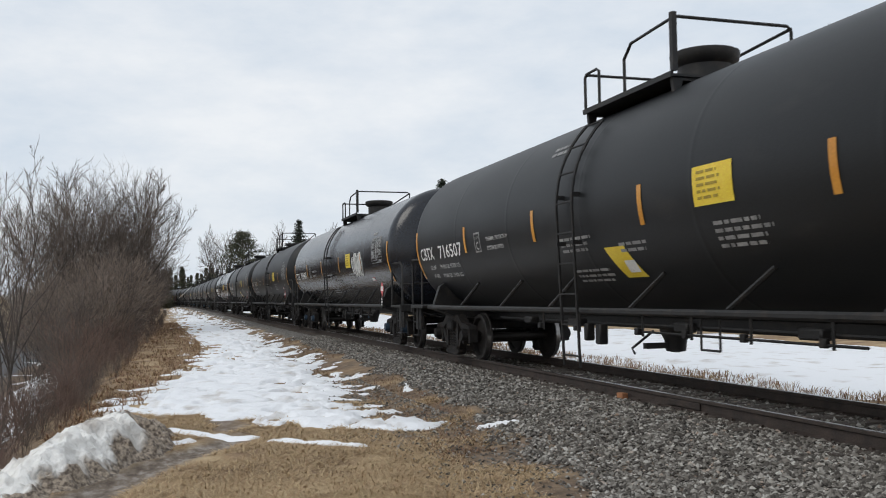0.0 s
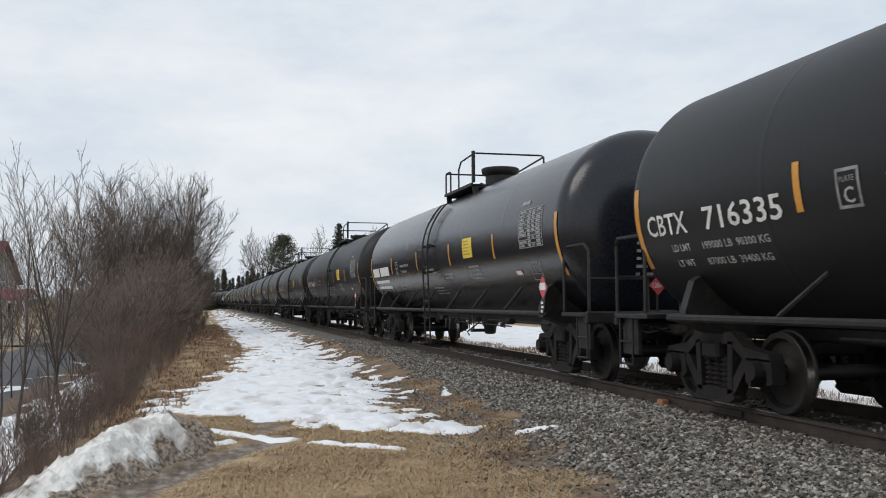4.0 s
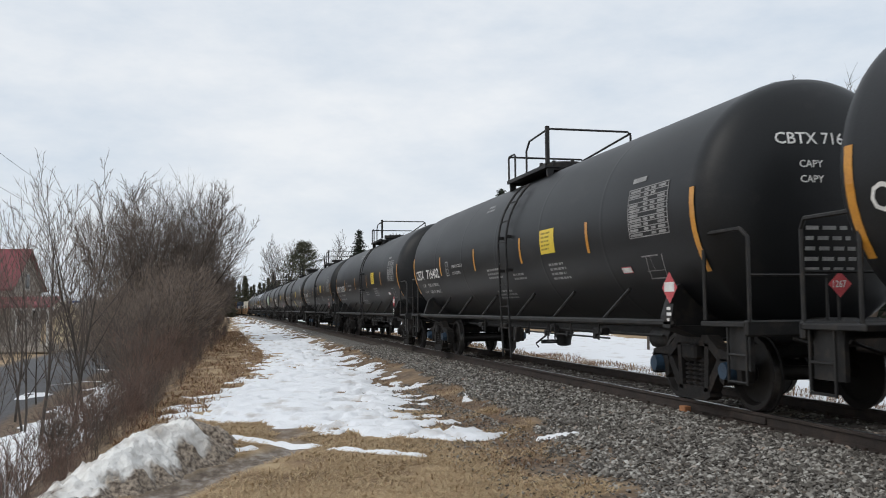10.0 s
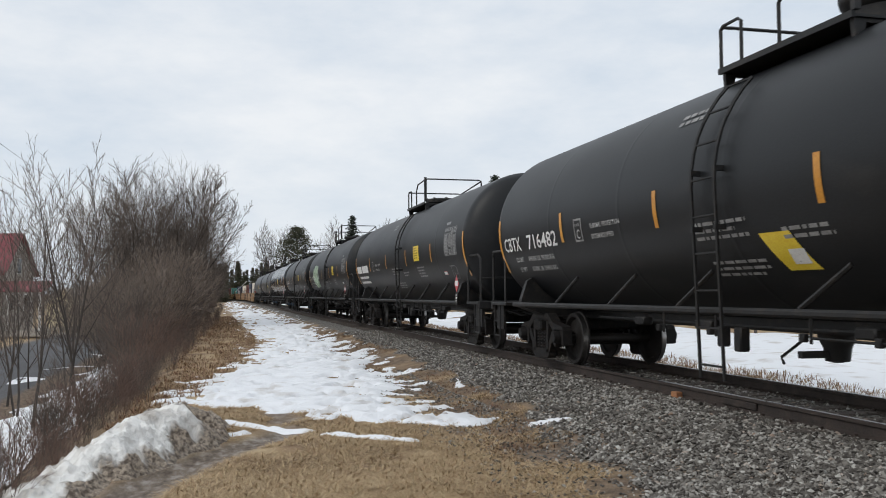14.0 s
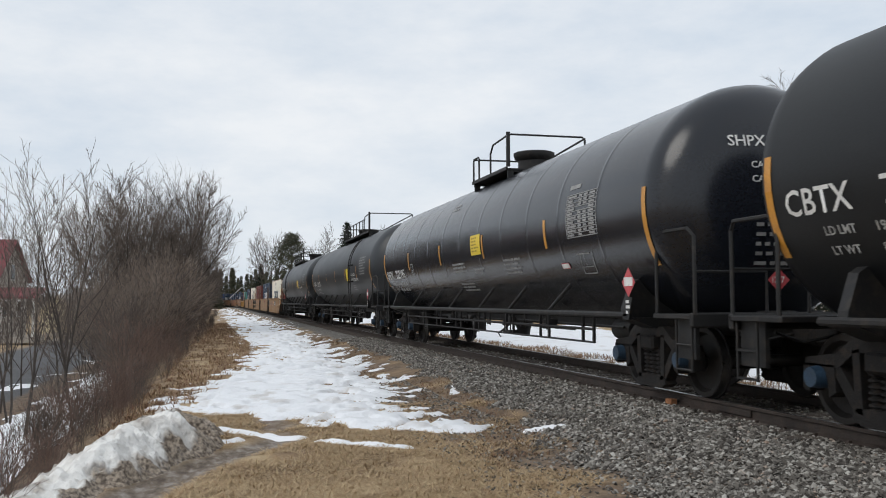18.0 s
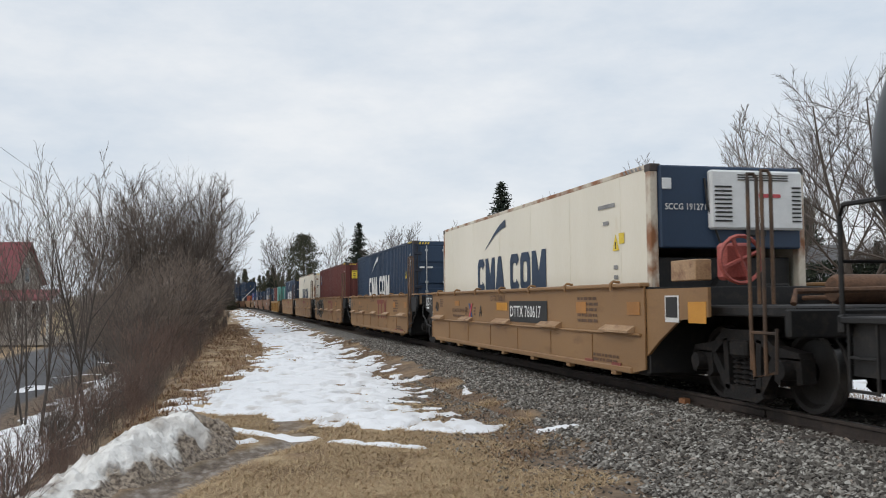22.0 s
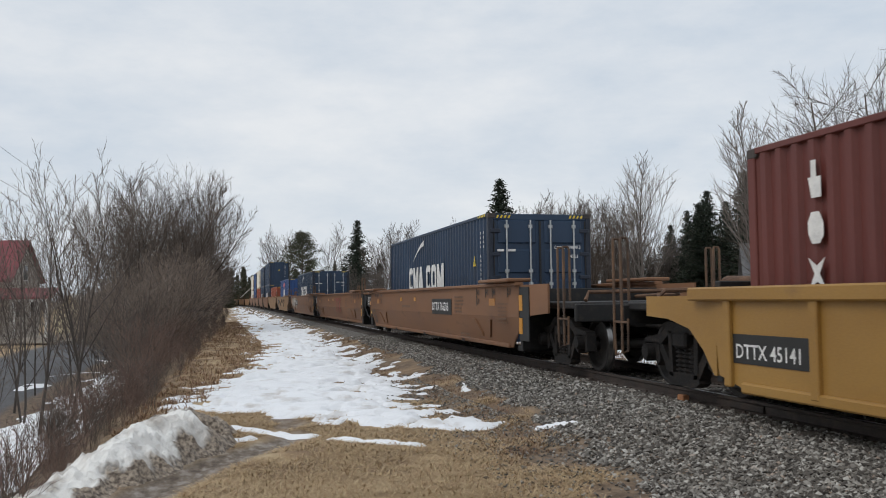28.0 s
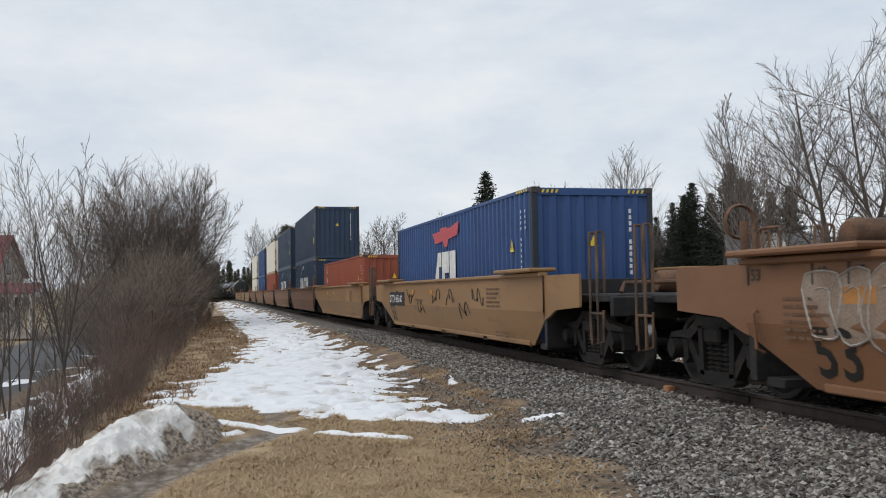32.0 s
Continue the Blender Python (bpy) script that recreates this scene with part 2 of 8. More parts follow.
# ---- mesh helpers ----
class Shape:
    """Collects the faces of one mesh."""

    def __init__(self):
        self.v, self.f, self.mi, self.cur = [], [], [], 0

    def add(self, verts, faces):
        o = len(self.v)
        self.v.extend(verts)
        self.f.extend(tuple(i + o for i in f) for f in faces)
        self.mi.extend([self.cur] * len(faces))
        return self

    def box(self, c, s, bev=0.0, rz=0.0):
        hx, hy, hz = s[0] / 2, s[1] / 2, s[2] / 2
        b = min(bev, hx * 0.9, hy * 0.9, hz * 0.9)
        if b <= 0:
            vs = [(x, y, z) for x in (-hx, hx) for y in (-hy, hy) for z in (-hz, hz)]
            fs = [(0, 1, 3, 2), (4, 6, 7, 5), (0, 4, 5, 1), (2, 3, 7, 6), (0, 2, 6, 4), (1, 5, 7, 3)]
        else:
            vs, fs = [], []
            idx = {}
            for sx in (-1, 1):
                for sy in (-1, 1):
                    for sz in (-1, 1):
                        for k in range(3):
                            p = [sx * (hx - b), sy * (hy - b), sz * (hz - b)]
                            p[k] = (sx * hx, sy * hy, sz * hz)[k]
                            idx[sx, sy, sz, k] = len(vs)
                            vs.append(tuple(p))
            for k in range(3):
                a, c2 = [i for i in range(3) if i != k]
                for sg in (-1, 1):
                    q = []
                    for s1, s2 in ((-1, -1), (1, -1), (1, 1), (-1, 1)):
                        key = [0, 0, 0]
                        key[k], key[a], key[c2] = sg, s1, s2
                        q.append(idx[(*key, k)])
                    fs.append(tuple(q))
            for k in range(3):
                a, c2 = [i for i in range(3) if i != k]
                for s1 in (-1, 1):
                    for s2 in (-1, 1):
                        lo, hi = [0, 0, 0], [0, 0, 0]
                        lo[a], lo[c2], lo[k] = s1, s2, -1
                        hi[a], hi[c2], hi[k] = s1, s2, 1
                        fs.append((idx[(*lo, a)], idx[(*hi, a)], idx[(*hi, c2)], idx[(*lo, c2)]))
            for sx in (-1, 1):
                for sy in (-1, 1):
                    for sz in (-1, 1):
                        fs.append(tuple(idx[sx, sy, sz, k] for k in range(3)))
        cr, sr = math.cos(rz), math.sin(rz)
        return self.add([(c[0] + x * cr - y * sr, c[1] + x * sr + y * cr, c[2] + z) for x, y, z in vs], fs)

    def tube(self, pts, r, n=8, r_end=None, cap=True):
        pts = [Vector(p) for p in pts]
        m = len(pts)
        vs, fs = [], []
        prev = None
        for i, p in enumerate(pts):
            d = (pts[min(i + 1, m - 1)] - pts[max(i - 1, 0)]).normalized()
            if prev is None:
                a = d.cross(Vector((0, 0, 1)) if abs(d.z) < 0.9 else Vector((1, 0, 0))).normalized()
            else:
                a = (prev - d * prev.dot(d)).normalized()
            prev = a
            b = d.cross(a)
            rr = r if r_end is None else r + (r_end - r) * i / (m - 1)
            for k in range(n):
                w = 2 * math.pi * k / n
                q = p + a * (rr * math.cos(w)) + b * (rr * math.sin(w))
                vs.append((q.x, q.y, q.z))
        for i in range(m - 1):
            for k in range(n):
                k2 = (k + 1) % n
                fs.append((i * n + k, i * n + k2, (i + 1) * n + k2, (i + 1) * n + k))
        if cap:
            fs.append(tuple(range(n - 1, -1, -1)))
            fs.append(tuple((m - 1) * n + k for k in range(n)))
        return self.add(vs, fs)

    def prism(self, poly, axis, lo, hi):
        """A flat outline in the two other axes, drawn out from lo to hi along axis (0, 1, 2)."""
        n = len(poly)
        vs = []
        for e in (lo, hi):
            for a, b in poly:
                p = [a, b]
                p.insert(axis, e)
                vs.append(tuple(p))
        fs = [tuple(range(n)), tuple(range(2 * n - 1, n - 1, -1))]
        fs += [(k, k + n, (k + 1) % n + n, (k + 1) % n) for k in range(n)]
        return self.add(vs, fs)

    def spin(self, profile, n=32, axis=1, centre=(0, 0, 0), closed=False):
        """A profile of (along, radius) turned about an axis."""
        vs, fs = [], []
        m = len(profile)
        for a, r in profile:
            for k in range(n):
                w = 2 * math.pi * k / n
                p = [r * math.cos(w), r * math.sin(w)]
                p.insert(axis, a)
                vs.append(tuple(p[i] + centre[i] for i in range(3)))
        for i in range(m - 1):
            for k in range(n):
                k2 = (k + 1) % n
                fs.append((i * n + k, (i + 1) * n + k, (i + 1) * n + k2, i * n + k2))
        if not closed:
            fs.append(tuple(range(n)))
            fs.append(tuple((m - 1) * n + k for k in range(n - 1, -1, -1)))
        return self.add(vs, fs)

    def ribbon(self, rows):
        """Rows of points of equal length, joined to a sheet."""
        n = len(rows[0])
        vs = [p for r in rows for p in r]
        fs = [(i * n + k, i * n + k + 1, (i + 1) * n + k + 1, (i + 1) * n + k) for i in range(len(rows) - 1) for k in range(n - 1)]
        return self.add(vs, fs)


def mesh_of(name, s, mats, smooth=False):
    me = bpy.data.meshes.new(name)
    me.from_pydata(s.v, [], s.f)
    for m in mats if isinstance(mats, (list, tuple)) else [mats]:
        me.materials.append(m)
    if isinstance(mats, (list, tuple)) and len(mats) > 1:
        me.polygons.foreach_set("material_index", s.mi)
    if smooth:
        me.polygons.foreach_set("use_smooth", [True] * len(me.polygons))
    bm = bmesh.new()
    bm.from_mesh(me)
    bmesh.ops.recalc_face_normals(bm, faces=bm.faces)
    if smooth:
        for e in bm.edges:
            if len(e.link_faces) == 2 and e.calc_face_angle(0) > 0.7:
                e.smooth = False
    bm.to_mesh(me)
    bm.free()
    me.update()
    return me


def part(name, s, mats, parent=None, label="", smooth=False):
    ob = new(name, s if isinstance(s, bpy.types.Mesh) else mesh_of(name, s, mats, smooth))
    ob.parent = parent
    if label:
        ob["label"] = label
    if name in ("small_print", "decal_print", "stencil_grid", "bracket_print", "serial_marks", "door_marks", "vent_slots", "notice", "sign_bars", "weights", "graffiti"):
        ob["kind"] = "stuff"
    return ob


def thing(name, label, category, group="", kind=""):
    return tagged(new(name), label, category, group, kind)


def letters(text, size, mat, name="lettering", weight=0.012):
    """A flat mesh of a word in the built-in font: x to the right, y up."""
    cu = bpy.data.curves.new("words", "FONT")
    cu.body, cu.size, cu.resolution_u = text, size, 2
    cu.offset = weight * size
    ob = bpy.data.objects.new("words", cu)
    me = bpy.data.meshes.new_from_object(ob)
    bpy.data.objects.remove(ob)
    bpy.data.curves.remove(cu)
    me.name = name
    me.materials.clear()
    me.materials.append(mat)
    return me


def remap(me, fn):
    for v in me.vertices:
        v.co = fn(v.co)
    me.update()
    return me


# ---- the line of the track ----
BEND_Y, BEND_R = 185.0, 520.0


def track(s):
    """Place and heading on the track's centre line, s metres along it: straight, then a wide bend to the left."""
    if s <= BEND_Y:
        return TRACK_X, s, 0.0
    a = (s - BEND_Y) / BEND_R
    return TRACK_X - BEND_R * (1 - math.cos(a)), BEND_Y + BEND_R * math.sin(a), a


def off_track(x, y):
    """How far right of the centre line a place lies."""
    if y <= BEND_Y:
        return x - TRACK_X
    return math.hypot(x - (TRACK_X - BEND_R), y - BEND_Y) - BEND_R


def lerp(points, x):
    if x <= points[0][0]:
        return points[0][1]
    for (a, b), (c, d) in zip(points, points[1:]):
        if x <= c:
            return b + (d - b) * (x - a) / (c - a)
    return points[-1][1]


def n2(x, y, s, seed=0.0):
    return noise.noise((x * s, y * s, seed))


CROSS = [(-400, -2.2), (-60, -2.4), (-22, -2.6), (-13, -2.6), (-9.0, -0.9), (-7.9, -0.5), (-3.2, -0.47), (-1.7, -0.175), (1.7, -0.175), (3.0, -0.6), (5.0, -0.55), (40, -0.5), (400, 0.6)]


def ground_z(x, y):
    u = off_track(x, y)
    z = lerp(CROSS, u)
    if -9 < u < -3:
        z += 0.035 * n2(x, y, 0.7) + 0.015 * n2(x, y, 3.0)
    elif abs(u) > 3:
        z += min(0.25, 0.03 * abs(u)) * n2(x, y, 0.25, 4.0)
    # wheel rut beside the bank of ploughed snow
    r = rut(x, y)
    return z - 0.05 * r


def rut(x, y):
    line = lerp([(2, -2.6), (7, -1.35), (9, -0.72), (11.5, 0.62), (13, 1.1)], y) + 0.08 * math.sin(y * 1.7)
    w = max(0.0, 1 - abs(x - line) / 0.48)
    return w * max(0.0, min(1, (12.8 - y) / 1.2)) * max(0, min(1, (y - 2) / 2)) if y < 12.8 else 0.0


def snow_depth(x, y):
    """Depth of the old snow beside the track, negative where it has gone."""
    u = off_track(x, y)
    near = lerp([(-0.9, 15.6), (-0.5, 15.0), (0.4, 14.1), (1.3, 12.9), (2.2, 11.9), (3.3, 11.35), (3.8, 11.7), (4.2, 14.0)], x)
    right = lerp([(11, 3.75), (12.5, 3.6), (14, 3.35), (17, 3.7), (20, 4.0), (24, 4.2), (32, 4.5), (50, 4.75), (90, 4.9)], y) - TRACK_X
    left = lerp([(14, -1.25), (16, -1.15), (20, -0.35), (24, 0.45), (33, 1.3), (50, 1.2), (74, 0.9), (215, 1.0)], y) - TRACK_X
    grow = 1 + y / 60
    e = min((y - near) * 0.55, (right - u) / grow, (u - left) / grow * 0.9)
    e += 0.36 * n2(x, y, 0.9, 1.0) + 0.30 * n2(x, y, 2.4, 2.0) + 0.20 * n2(x, y, 6, 3.0)
    hole = n2(x, y * 1.5 / (1 + y / 40), 1.5, 7.0) + 0.5 * n2(x, y, 3.8, 8.0) + 0.25 * n2(x, y, 9.0, 8.5)
    e -= max(0, hole - 0.16) * 3.0
    if y > 13.2:
        e -= max(0, n2(x * 0.55, y * 1.5 / (1 + y / 50), 2.3, 87) + 0.4 * n2(x, y * 1.8, 5.0, 88) - 0.12) * 3.4
    e -= max(0, n2(x * 0.9, y * 1.2, 4.2, 77) + 0.45 * n2(x, y, 10, 78) + 0.35 * n2(x, y, 0.8, 79) - 0.22) * 2.6
    if y < 19 and y > 14.2 and 2.6 < x < 4.4:
        e -= 0.35 * max(0, n2(x, y, 1.3, 5.5) + 0.25)
    return max(-0.06, min(0.085, 0.11 * e)) + (0.030 * n2(x, y * 1.6, 2.6, 9.0) + 0.016 * n2(x, y * 1.3, 8, 9.5) if e > 0 else 0)


def bars_depth(x, y):
    """Small leftovers of snow in the grass."""
    d = -1.0
    for ax, ay, bx, by, w in ((1.35, 11.45, 1.62, 11.1, 0.10), (1.66, 10.98, 2.3, 10.55, 0.07), (3.95, 11.15, 4.35, 10.95, 0.10), (0.15, 12.85, 1.1, 11.85, 0.12), (-0.5, 11.0, 0.35, 12.0, 0.09), (4.2, 15.6, 4.4, 16.6, 0.05)):
        px, py, dx, dy = x - ax, y - ay, bx - ax, by - ay
        k = max(0, min(1, (px * dx + py * dy) / (dx * dx + dy * dy)))
        d = max(d, w - math.hypot(px - k * dx, (py - k * dy)) + 0.07 * n2(x, y, 5, 3.3))
    return max(-0.05, min(0.05, d * 0.5))


# ---- ground ----
def spaced(*runs):
    out = []
    for a, b, st in runs:
        k = max(1, round((b - a) / st))
        out += [a + (b - a) * i / k for i in range(k)]
    return out + [runs[-1][1]]


def ground_material():
    m, n, l, b = material("ground", 0.92)
    co = n.new("ShaderNodeTexCoord")

    def nz(scale, det=5, st=None):
        t = n.new("ShaderNodeTexNoise")
        t.inputs["Scale"].default_value, t.inputs["Detail"].default_value = scale, det
        if st:
            mp = n.new("ShaderNodeMapping")
            mp.inputs["Scale"].default_value = st
            l.new(co.outputs["Object"], mp.inputs["Vector"])
            l.new(mp.outputs[0], t.inputs["Vector"])
        else:
            l.new(co.outputs["Object"], t.inputs["Vector"])
        return t.outputs[0]

    def ramp(src, *stops):
        r = n.new("ShaderNodeValToRGB")
        e = r.color_ramp.elements
        e[0].position, e[0].color = stops[0][0], (*stops[0][1], 1)
        e[1].position, e[1].color = stops[-1][0], (*stops[-1][1], 1)
        for p, c in stops[1:-1]:
            e.new(p).color = (*c, 1)
        l.new(src, r.inputs[0])
        return r.outputs[0]

    def mix(fac, a, c):
        x = n.new("ShaderNodeMixRGB")
        l.new(fac, x.inputs[0])
        l.new(a, x.inputs[1])
        l.new(c, x.inputs[2])
        return x.outputs[0]

    def attr(name):
        a = n.new("ShaderNodeAttribute")
        a.attribute_name = name
        return a.outputs["Fac"]

    grass = ramp(nz(1.3, 8), (0.34, (0.19, 0.122, 0.072)), (0.46, (0.30, 0.203, 0.115)), (0.56, (0.38, 0.27, 0.15)), (0.66, (0.47, 0.355, 0.21)))
    grass = mix(ramp(nz(22, 4, (1, 1, 1)), (0.42, (0, 0, 0)), (0.75, (0.2, 0.2, 0.2))), grass, ramp(nz(9), (0, (0.10, 0.07, 0.045)), (1, (0.13, 0.09, 0.06))))
    mud = ramp(nz(5, 7, (2.2, 1, 1)), (0.32, (0.085, 0.062, 0.045)), (0.5, (0.17, 0.135, 0.105)), (0.68, (0.30, 0.27, 0.24)))
    vor = n.new("ShaderNodeTexVoronoi")
    vor.inputs["Scale"].default_value = 19
    l.new(co.outputs["Object"], vor.inputs["Vector"])
    gravel = ramp(vor.outputs["Color"], (0.1, (0.055, 0.050, 0.044)), (0.5, (0.13, 0.12, 0.106)), (0.9, (0.24, 0.225, 0.20)))
    litter = ramp(nz(7, 7), (0.3, (0.07, 0.048, 0.034)), (0.5, (0.15, 0.105, 0.072)), (0.7, (0.26, 0.185, 0.12)))
    road = ramp(nz(8, 5), (0.3, (0.075, 0.075, 0.08)), (0.7, (0.12, 0.12, 0.125)))
    c = mix(attr("gravel"), grass, gravel)
    c = mix(attr("litter"), c, litter)
    c = mix(attr("mud"), c, mud)
    c = mix(attr("tarmac"), c, road)
    l.new(c, b.inputs["Base Color"])
    bp = n.new("ShaderNodeBump")
    bp.inputs["Strength"].default_value, bp.inputs["Distance"].default_value = 0.7, 0.03
    l.new(nz(30, 6), bp.inputs["Height"])
    l.new(bp.outputs[0], b.inputs["Normal"])
    return m


def sheet(name, xs, ys, zf, mats, keep=None, attrs=()):
    nx = len(xs)
    zs = np.array([[zf(x, y) for x in xs] for y in ys])
    X, Y = np.meshgrid(xs, ys)
    verts = np.stack([X, Y, zs], -1).reshape(-1, 3)
    faces = []
    for j in range(len(ys) - 1):
        for i in range(nx - 1):
            if keep is None or keep[j, i] or keep[j, i + 1] or keep[j + 1, i] or keep[j + 1, i + 1]:
                a = j * nx + i
                faces.append((a, a + 1, a + nx + 1, a + nx))
    if keep is not None:
        used = sorted({i for f in faces for i in f})
        at = {o: k for k, o in enumerate(used)}
        verts = verts[used]
        faces = [tuple(at[i] for i in f) for f in faces]
    me = bpy.data.meshes.new(name)
    me.from_pydata([tuple(v) for v in verts], [], faces)
    me.materials.append(mats)
    me.polygons.foreach_set("use_smooth", [True] * len(me.polygons))
    for an, fn in attrs:
        a = me.attributes.new(an, "FLOAT", "POINT")
        a.data.foreach_set("value", [fn(v[0], v[1]) for v in verts])
    return me


def clamp01(v):
    return max(0.0, min(1.0, v))


def a_gravel(x, y):
    u = off_track(x, y)
    edge = lerp([(7, 3.45), (10, 3.15), (12, 2.85), (17, 2.6), (27, 2.35), (60, 2.3)], y) + 0.3 * n2(x, y, 0.8, 11) + 0.2 * n2(x, y, 2.5, 12)
    return clamp01((edge - abs(u)) / 0.25) if u < 0 else clamp01((2.6 - u) / 0.3)


def a_litter(x, y):
    u = off_track(x, y)
    a = clamp01((-7.6 + 0.8 * n2(x, y, 0.3, 13) - u) / 1.5) * (1 - clamp01((-15 - u) / 2))
    b = clamp01((1.05 - abs(u + 3.1)) / 0.5) * clamp01(0.75 + 1.3 * n2(x, y, 0.9, 14)) * (0.95 if u < 0 else 0)
    c = clamp01(1 - abs(u - 3.6) / 1.3)
    near = lerp([(-0.9, 15.6), (-0.5, 15.0), (0.4, 14.1), (1.3, 12.9), (2.2, 11.9), (3.3, 11.35), (3.8, 11.7), (4.2, 14.0)], x)
    d = clamp01(1 - abs(y - near + 0.35) / 0.7) * clamp01(0.5 + 1.6 * n2(x, y, 1.2, 16)) if u < -2.4 else 0
    return max(a, b, c * 0.8, d)


def a_mud(x, y):
    k = 1.7 * rut(x, y)
    k = max(k, clamp01(0.9 - abs(x - 0.55 - (y - 12) * 0.3) / 0.9) * clamp01((y - 11) / 1.5) * clamp01((14.6 - y) / 0.6) * clamp01(0.5 + 1.5 * n2(x, y, 1.5, 15)))
    return clamp01(k)


def a_road(x, y):
    u = off_track(x, y)
    if u > 0:
        return clamp01((3.4 - abs(u - 34.0)) / 1.0)
    return clamp01((4.2 - abs(u + 18.6)) / 0.2) if y > 30 else clamp01((3.2 - abs(u + 20.5)) / 0.2)


gx = spaced((-900, -100, 80), (-100, -30, 5), (-30, -9, 1), (-9, -2, 0.4), (-2, 5.4, 0.12), (5.4, 14, 0.5), (14, 42, 1.0), (42, 120, 10), (120, 900, 80))
gy = spaced((-900, -60, 60), (-60, 2, 3), (2, 6, 0.4), (6, 20, 0.12), (20, 40, 0.3), (40, 90, 1), (90, 320, 5), (320, 3400, 140))
ground = tagged(new("ground", sheet("ground", gx, gy, ground_z, ground_material(), None, (("gravel", a_gravel), ("litter", a_litter), ("mud", a_mud), ("tarmac", a_road)))), "trackside ground of dead grass, gravel and mud", "ground", kind="structure")


def snow_material(name, dirt):
    m, n, l, b = material(name, 0.55)
    co = n.new("ShaderNodeTexCoord")
    a, c = n.new("ShaderNodeTexNoise"), n.new("ShaderNodeTexNoise")
    a.inputs["Scale"].default_value, a.inputs["Detail"].default_value = 1.7, 8
    c.inputs["Scale"].default_value, c.inputs["Detail"].default_value = 25, 6
    l.new(co.outputs["Object"], a.inputs["Vector"])
    l.new(co.outputs["Object"], c.inputs["Vector"])
    r = n.new("ShaderNodeValToRGB")
    e = r.color_ramp.elements
    e[0].position, e[0].color = 0.56 - dirt * 0.2, (0.90, 0.915, 0.94, 1)
    e[1].position, e[1].color = 0.80 - dirt * 0.2, (0.50 - 0.3 * dirt, 0.45 - 0.3 * dirt, 0.40 - 0.3 * dirt, 1)
    l.new(a.outputs[0], r.inputs[0])
    g = n.new("ShaderNodeMixRGB")
    g.blend_type = "MULTIPLY"
    g.inputs[0].default_value = 0.12
    l.new(r.outputs[0], g.inputs[1])
    l.new(c.outputs[0], g.inputs[2])
    l.new(g.outputs[0], b.inputs["Base Color"])
    bp = n.new("ShaderNodeBump")
    bp.inputs["Strength"].default_value, bp.inputs["Distance"].default_value = 0.5, 0.03
    l.new(c.outputs[0], bp.inputs["Height"])
    l.new(bp.outputs[0], b.inputs["Normal"])
    return m


M["snow"] = snow_material("old_snow", 0.0)
M["snow_dirty"] = snow_material("dirty_snow", 0.75)


def snow_sheet(name, label, xs, ys, depth, mat):
    d = np.array([[depth(x, y) for x in xs] for y in ys])
    me = sheet(name, xs, ys, lambda x, y: ground_z(x, y) + depth(x, y), mat, d > 0)
    return tagged(new(name, me), label, "snow", kind="stuff")


snow_sheet("snow_patch", "melting patch of old snow on the path beside the track", spaced((-2.4, 6.2, 0.07)), spaced((10.8, 26, 0.09), (26, 50, 0.22), (50, 110, 0.8), (110, 250, 4)), snow_depth, M["snow"])
snow_sheet("snow_remnants", "thin leftover strips of snow on dead grass", spaced((-0.8, 4.8, 0.05)), spaced((10.2, 17.6, 0.05)), bars_depth, M["snow"])
snow_sheet("snow_field", "snow-covered field beyond the track", spaced((9.6, 16, 0.4), (16, 60, 2.5)), spaced((4, 60, 0.8), (60, 200, 6)), lambda x, y: max(-0.06, min(0.10, 0.05 * (off_track(x, y) - 4.3 + 0.9 * n2(x, y, 0.5, 21) + 0.4 * n2(x, y, 1.7, 22)) * (1 if off_track(x, y) < 15 + 2.5 * n2(x, y, 0.1, 5) else -1))), M["snow"])
snow_sheet("snow_bank_foot", "snow lying in the brush at the foot of the bank", spaced((-9, -2.4, 0.2)), spaced((12, 64, 0.35)), lambda x, y: max(-0.06, min(0.1, 0.12 * ((1.9 - abs(x + 4.6 + 0.02 * (y - 28))) * clamp01((46 - y) / 8) - 0.4 * clamp01((y - 46) / 6) + 1.1 * n2(x, y, 0.35, 31) + 0.6 * n2(x, y, 1.3, 32)))), M["snow"])


HEAP_FOOT = [(6.0, -1.7), (7.4, -1.32), (9.1, -0.85), (10.0, -0.32), (10.6, -0.08), (11.2, 0.28), (12.6, 0.36), (13.6, -0.05), (14.6, -0.6)]
HEAP_TALL = [(6.0, 0.0), (7.2, 0.08), (8.6, 0.20), (9.6, 0.31), (11.0, 0.36), (12.0, 0.30), (13.0, 0.18), (13.8, 0.08), (14.6, 0.0)]


def soft(v):
    v = clamp01(v)
    return v * v * (3 - 2 * v)


def mound_z(x, y):
    """A ploughed heap of snow: crumbling soil towards the rut, a lumpy white back."""
    if y < 6 or y > 14.6:
        return -0.06
    q = lerp(HEAP_FOOT, y) + 0.10 * n2(x, y, 2.1, 40) + 0.06 * n2(x, y, 5.5, 39) - x
    body = soft((q + 0.02) / 0.8) * (1 - soft((q - 0.8) / 1.0))
    tall = lerp(HEAP_TALL, y)
    live = clamp01(body * 3) * clamp01(tall * 5)
    lump = (0.5 - abs(n2(x, y, 2.4, 42))) * 0.14 + (0.5 - abs(n2(x, y, 5.5, 43))) * 0.13 + (0.5 - abs(n2(x, y, 12, 44))) * 0.07 + 0.02 * n2(x, y, 24, 48)
    return tall * body * (1 + 0.25 * n2(x, y, 1.4, 41)) + lump * live - 0.06


